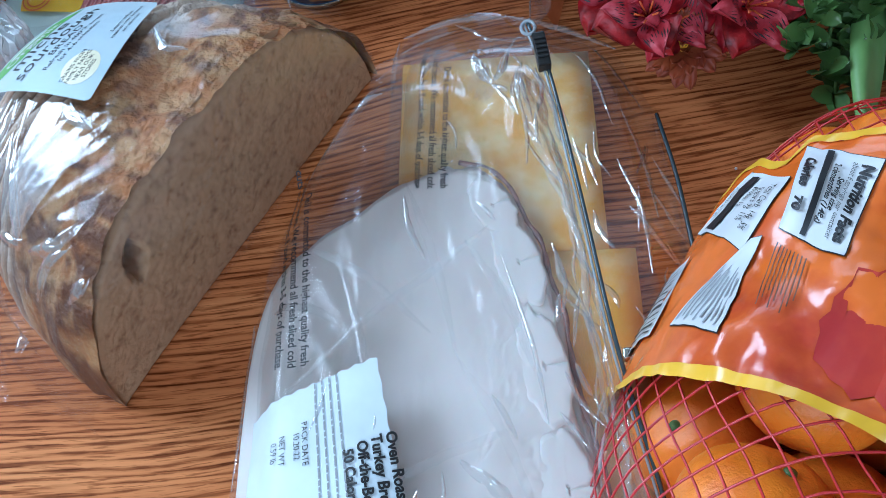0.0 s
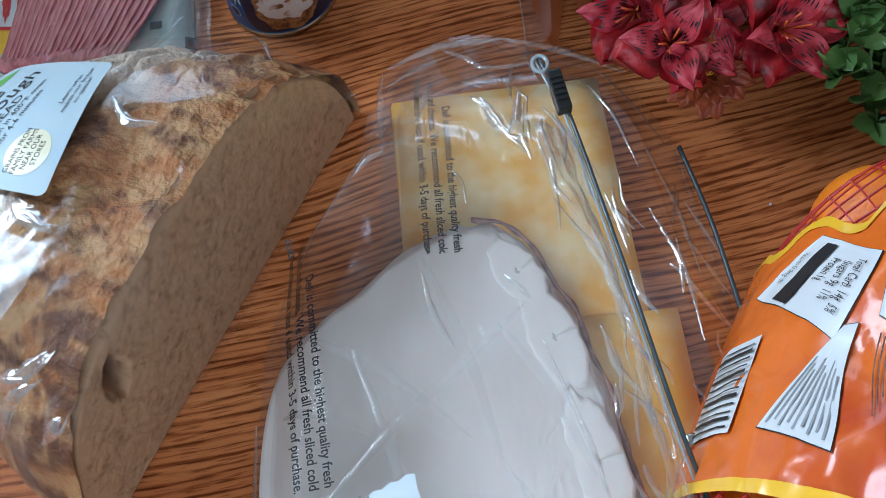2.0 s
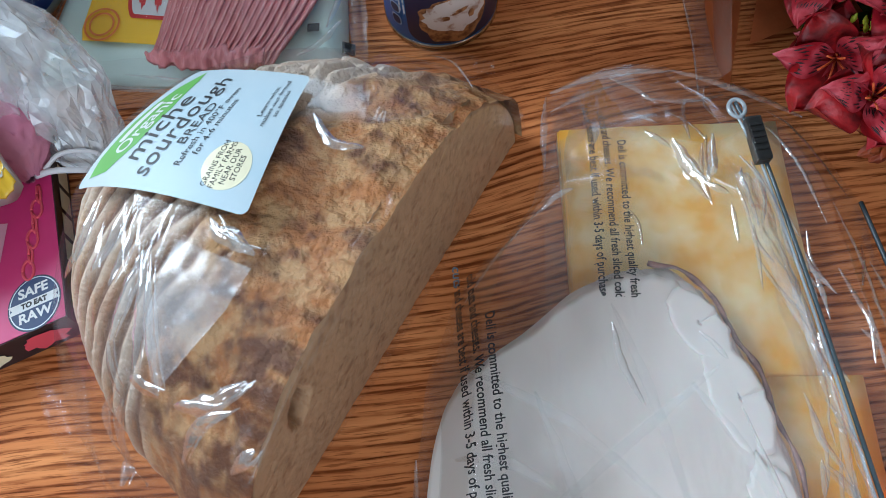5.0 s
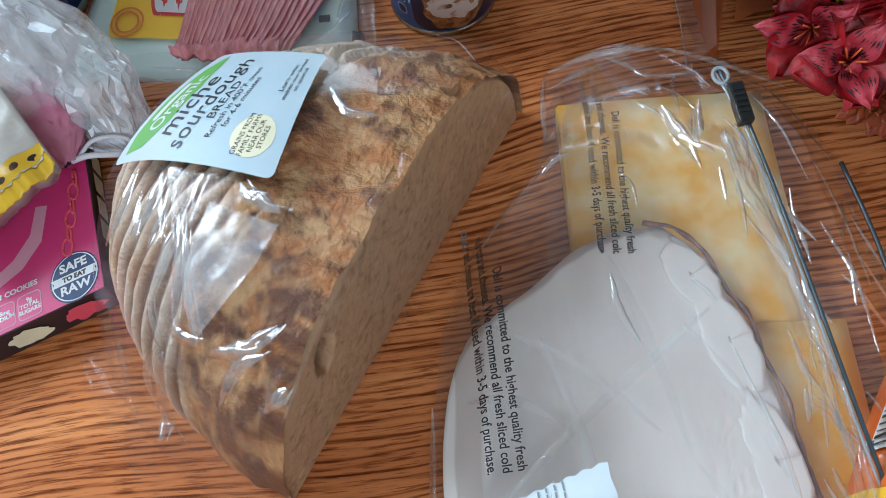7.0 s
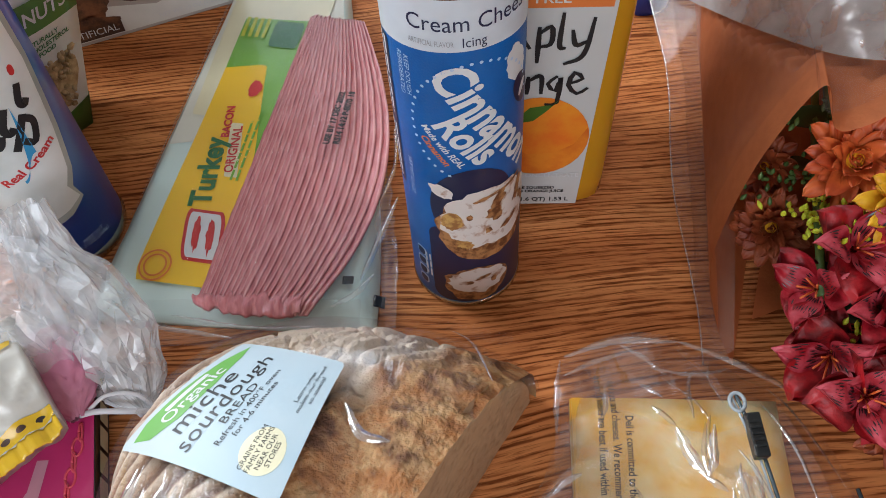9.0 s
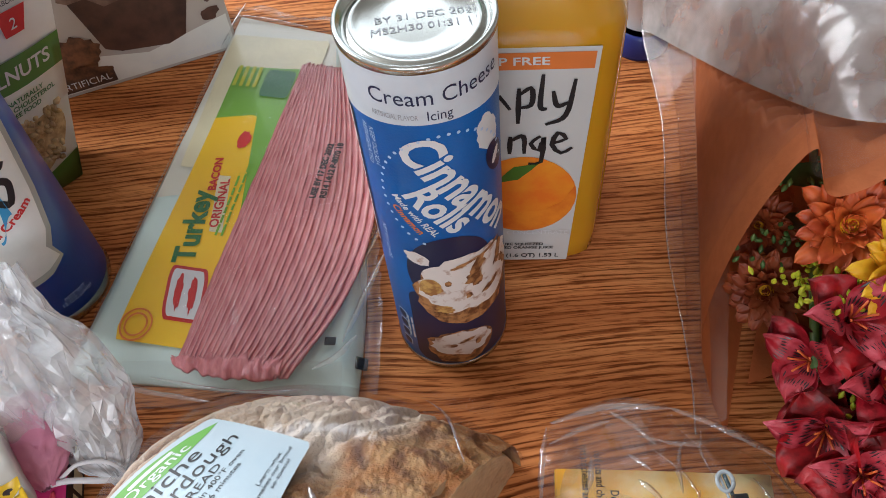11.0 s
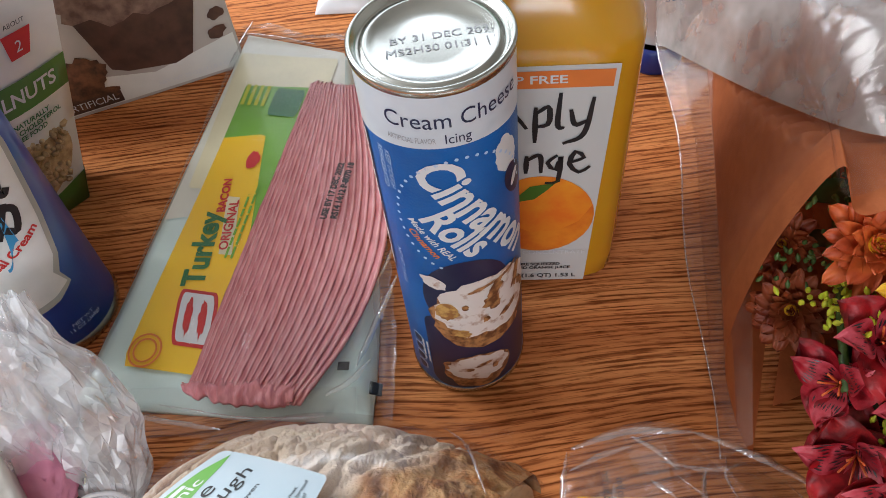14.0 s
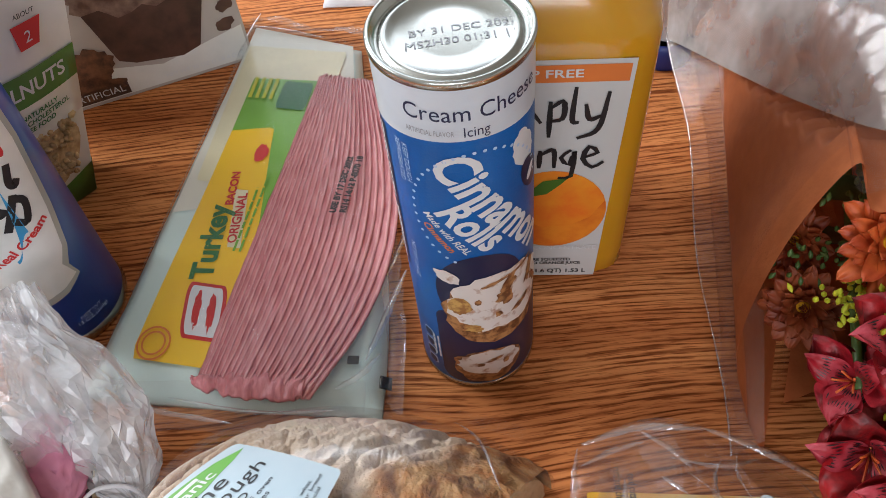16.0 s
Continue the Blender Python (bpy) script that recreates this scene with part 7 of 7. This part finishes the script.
for k, (a, mt) in enumerate(((0.014, "pinkprint"), (0.04, "cream"), (0.07, "pinkpale"))):
    lay("side_picture", shape(blob(a, 0.0095, 0.010, 0.006, k + 3, 24, 0.5)), lambda u, v: ck_at(u, -0.0006, v), M[mt], ck)

# ---- candy wrapper bag ----
cd = thing("candy_bag", (-0.29, 0.345, 0.02), "crumpled white and yellow candy packet lying on the carton", "candy bag")


def candy(u, v):
    a = Vector((-0.261, 0.354, 0.046)).lerp(Vector((-0.306, 0.31, 0.04)), v)
    b = Vector((-0.292, 0.40, 0.055)).lerp(Vector((-0.36, 0.35, 0.05)), v)
    p = a.lerp(b, u)
    p.z += 0.018 * math.sin(math.pi * u) * (0.6 + 0.4 * math.sin(math.pi * v)) + 0.004 * ridge(u * 5, v * 5, 3)
    return p


def on_candy(off):
    return lambda u, v: candy(u, v) + Vector((0, 0, off))


part("packet", thick(grid(30, 30, candy), 0.016), M["candywhite"], cd)
lay("yellow_band", shape([(0, 0), (0.09, 0), (0.09, 1), (0, 1)]), on_candy(0.0008), M["candyyellow"], cd, 0.05)
part("crimped_edge", thick(grid(6, 40, lambda u, v: candy(0, v) + Vector((0.004, -0.005, -0.003)) * u + Vector((0, 0, 0.0008 * math.sin(v * 90)))), 0.0008), M["candyyellow"], cd, "yellow crimped seam")
for k, mt in enumerate(("boxdark", "choc3", "choc", "boxdark", "blue", "choc")):
    lay("pictured_sweet", shape(oval(0.045, 0.10 + 0.13 * k, 0.018, 0.035, 16)), on_candy(0.0012), M[mt], cd, 0.05)
lay("red_panel", shape([(0.42, 0.2), (0.75, 0.3), (0.72, 0.9), (0.36, 0.75)]), on_candy(0.001), M["red_ink"], cd, 0.05)
lay("gold_bar", shape([(0.6, 0.04), (0.66, 0.04), (0.66, 0.3), (0.6, 0.3)]), on_candy(0.001), M["candyyellow"], cd, 0.05)

# ---- crumpled clear bag with a white tie, a pink lump inside ----
cb = thing("crumpled_bag", (-0.265, 0.395, 0), "crumpled clear plastic bag closed with a white tie", "plastic bag")


def lobe(line, radii, seed, amp):
    pts = spline(line, 60)

    def f(u, v):
        i = round(v * 60)
        p = pts[i]
        d = (pts[min(i + 1, 60)] - pts[max(i - 1, 0)]).normalized()
        x = d.cross(Vector((0, 0, 1))).normalized()
        y = x.cross(d)
        t = v * (len(radii) - 1)
        k = min(int(t), len(radii) - 2)
        r = lerp(radii[k], radii[k + 1], smooth_step(t - k, 0, 1))
        a = 2 * math.pi * u
        q = p + (x * math.cos(a) + y * math.sin(a) * 0.75) * r
        near = noise.voronoi(Vector((math.cos(a) * 1.5 + seed, math.sin(a) * 1.5, v * 5)))[0]
        fine = noise.voronoi(Vector((math.cos(a) * 3 + v, math.sin(a) * 3 + seed, v * 9)))[0]
        r2 = amp * (0.9 - 2.4 * (near[1] - near[0])) - amp * 0.9 * (fine[1] - fine[0])
        q += (x * math.cos(a) + y * math.sin(a)) * r2 * min(1, r / 0.01)
        q.z = max(q.z, 0.0012)
        return q
    rnd = random.Random(seed)
    vs, fs = grid(64, 20, lambda u, v: f(u + rnd.uniform(-0.007, 0.007), min(max(v + rnd.uniform(-0.02, 0.02), 0), 1)), True)
    # flat creased facets: every quad is split one way or the other
    return vs, [t for q in fs for t in (((q[0], q[1], q[2]), (q[0], q[2], q[3])) if rnd.random() < 0.5 else ((q[1], q[2], q[3]), (q[1], q[3], q[0])))]


part("film", lobe([(-0.236, 0.372, 0.010), (-0.247, 0.39, 0.02), (-0.263, 0.407, 0.035), (-0.281, 0.427, 0.06), (-0.288, 0.442, 0.088)], [0.003, 0.016, 0.025, 0.024, 0.014, 0.010], 2, 0.0030), M["crinkle"], cb, smooth=False)
part("film_fold", lobe([(-0.262, 0.385, 0.03), (-0.285, 0.40, 0.05), (-0.315, 0.41, 0.06), (-0.35, 0.42, 0.06)], [0.008, 0.026, 0.034, 0.03, 0.02], 5, 0.004), M["crinkle"], cb, "slack fold of the clear bag", smooth=False)
part("tie", tube(spline([(-0.229, 0.372, 0.014), (-0.24, 0.368, 0.022), (-0.2535, 0.366, 0.026), (-0.262, 0.3645, 0.025)], 16), 0.0016, 6), M["tie"], cb, "white plastic tie")
part("tie_loop", tube(spline([(-0.229, 0.372, 0.014), (-0.238, 0.376, 0.024), (-0.25, 0.373, 0.029), (-0.258, 0.367, 0.026)], 16), 0.0011, 6), M["tie"], cb)
pk = part("pink_lump", lobe([(-0.262, 0.362, 0.026), (-0.27, 0.374, 0.03), (-0.28, 0.388, 0.035), (-0.295, 0.402, 0.03)], [0.003, 0.013, 0.019, 0.017, 0.004], 9, 0.002), M["pinksoft"], cb, "pink wrapped contents")
# crumb on the wood
tagged(part("crumb", lathe([(0.0001, 0.0001), (0.0007, 0.0003), (0.0006, 0.001), (0.0001, 0.0013)], Vector((0.1335, 0.306, 0)), 8), M["white"]), "tiny white crumb on the wood", "crumb")
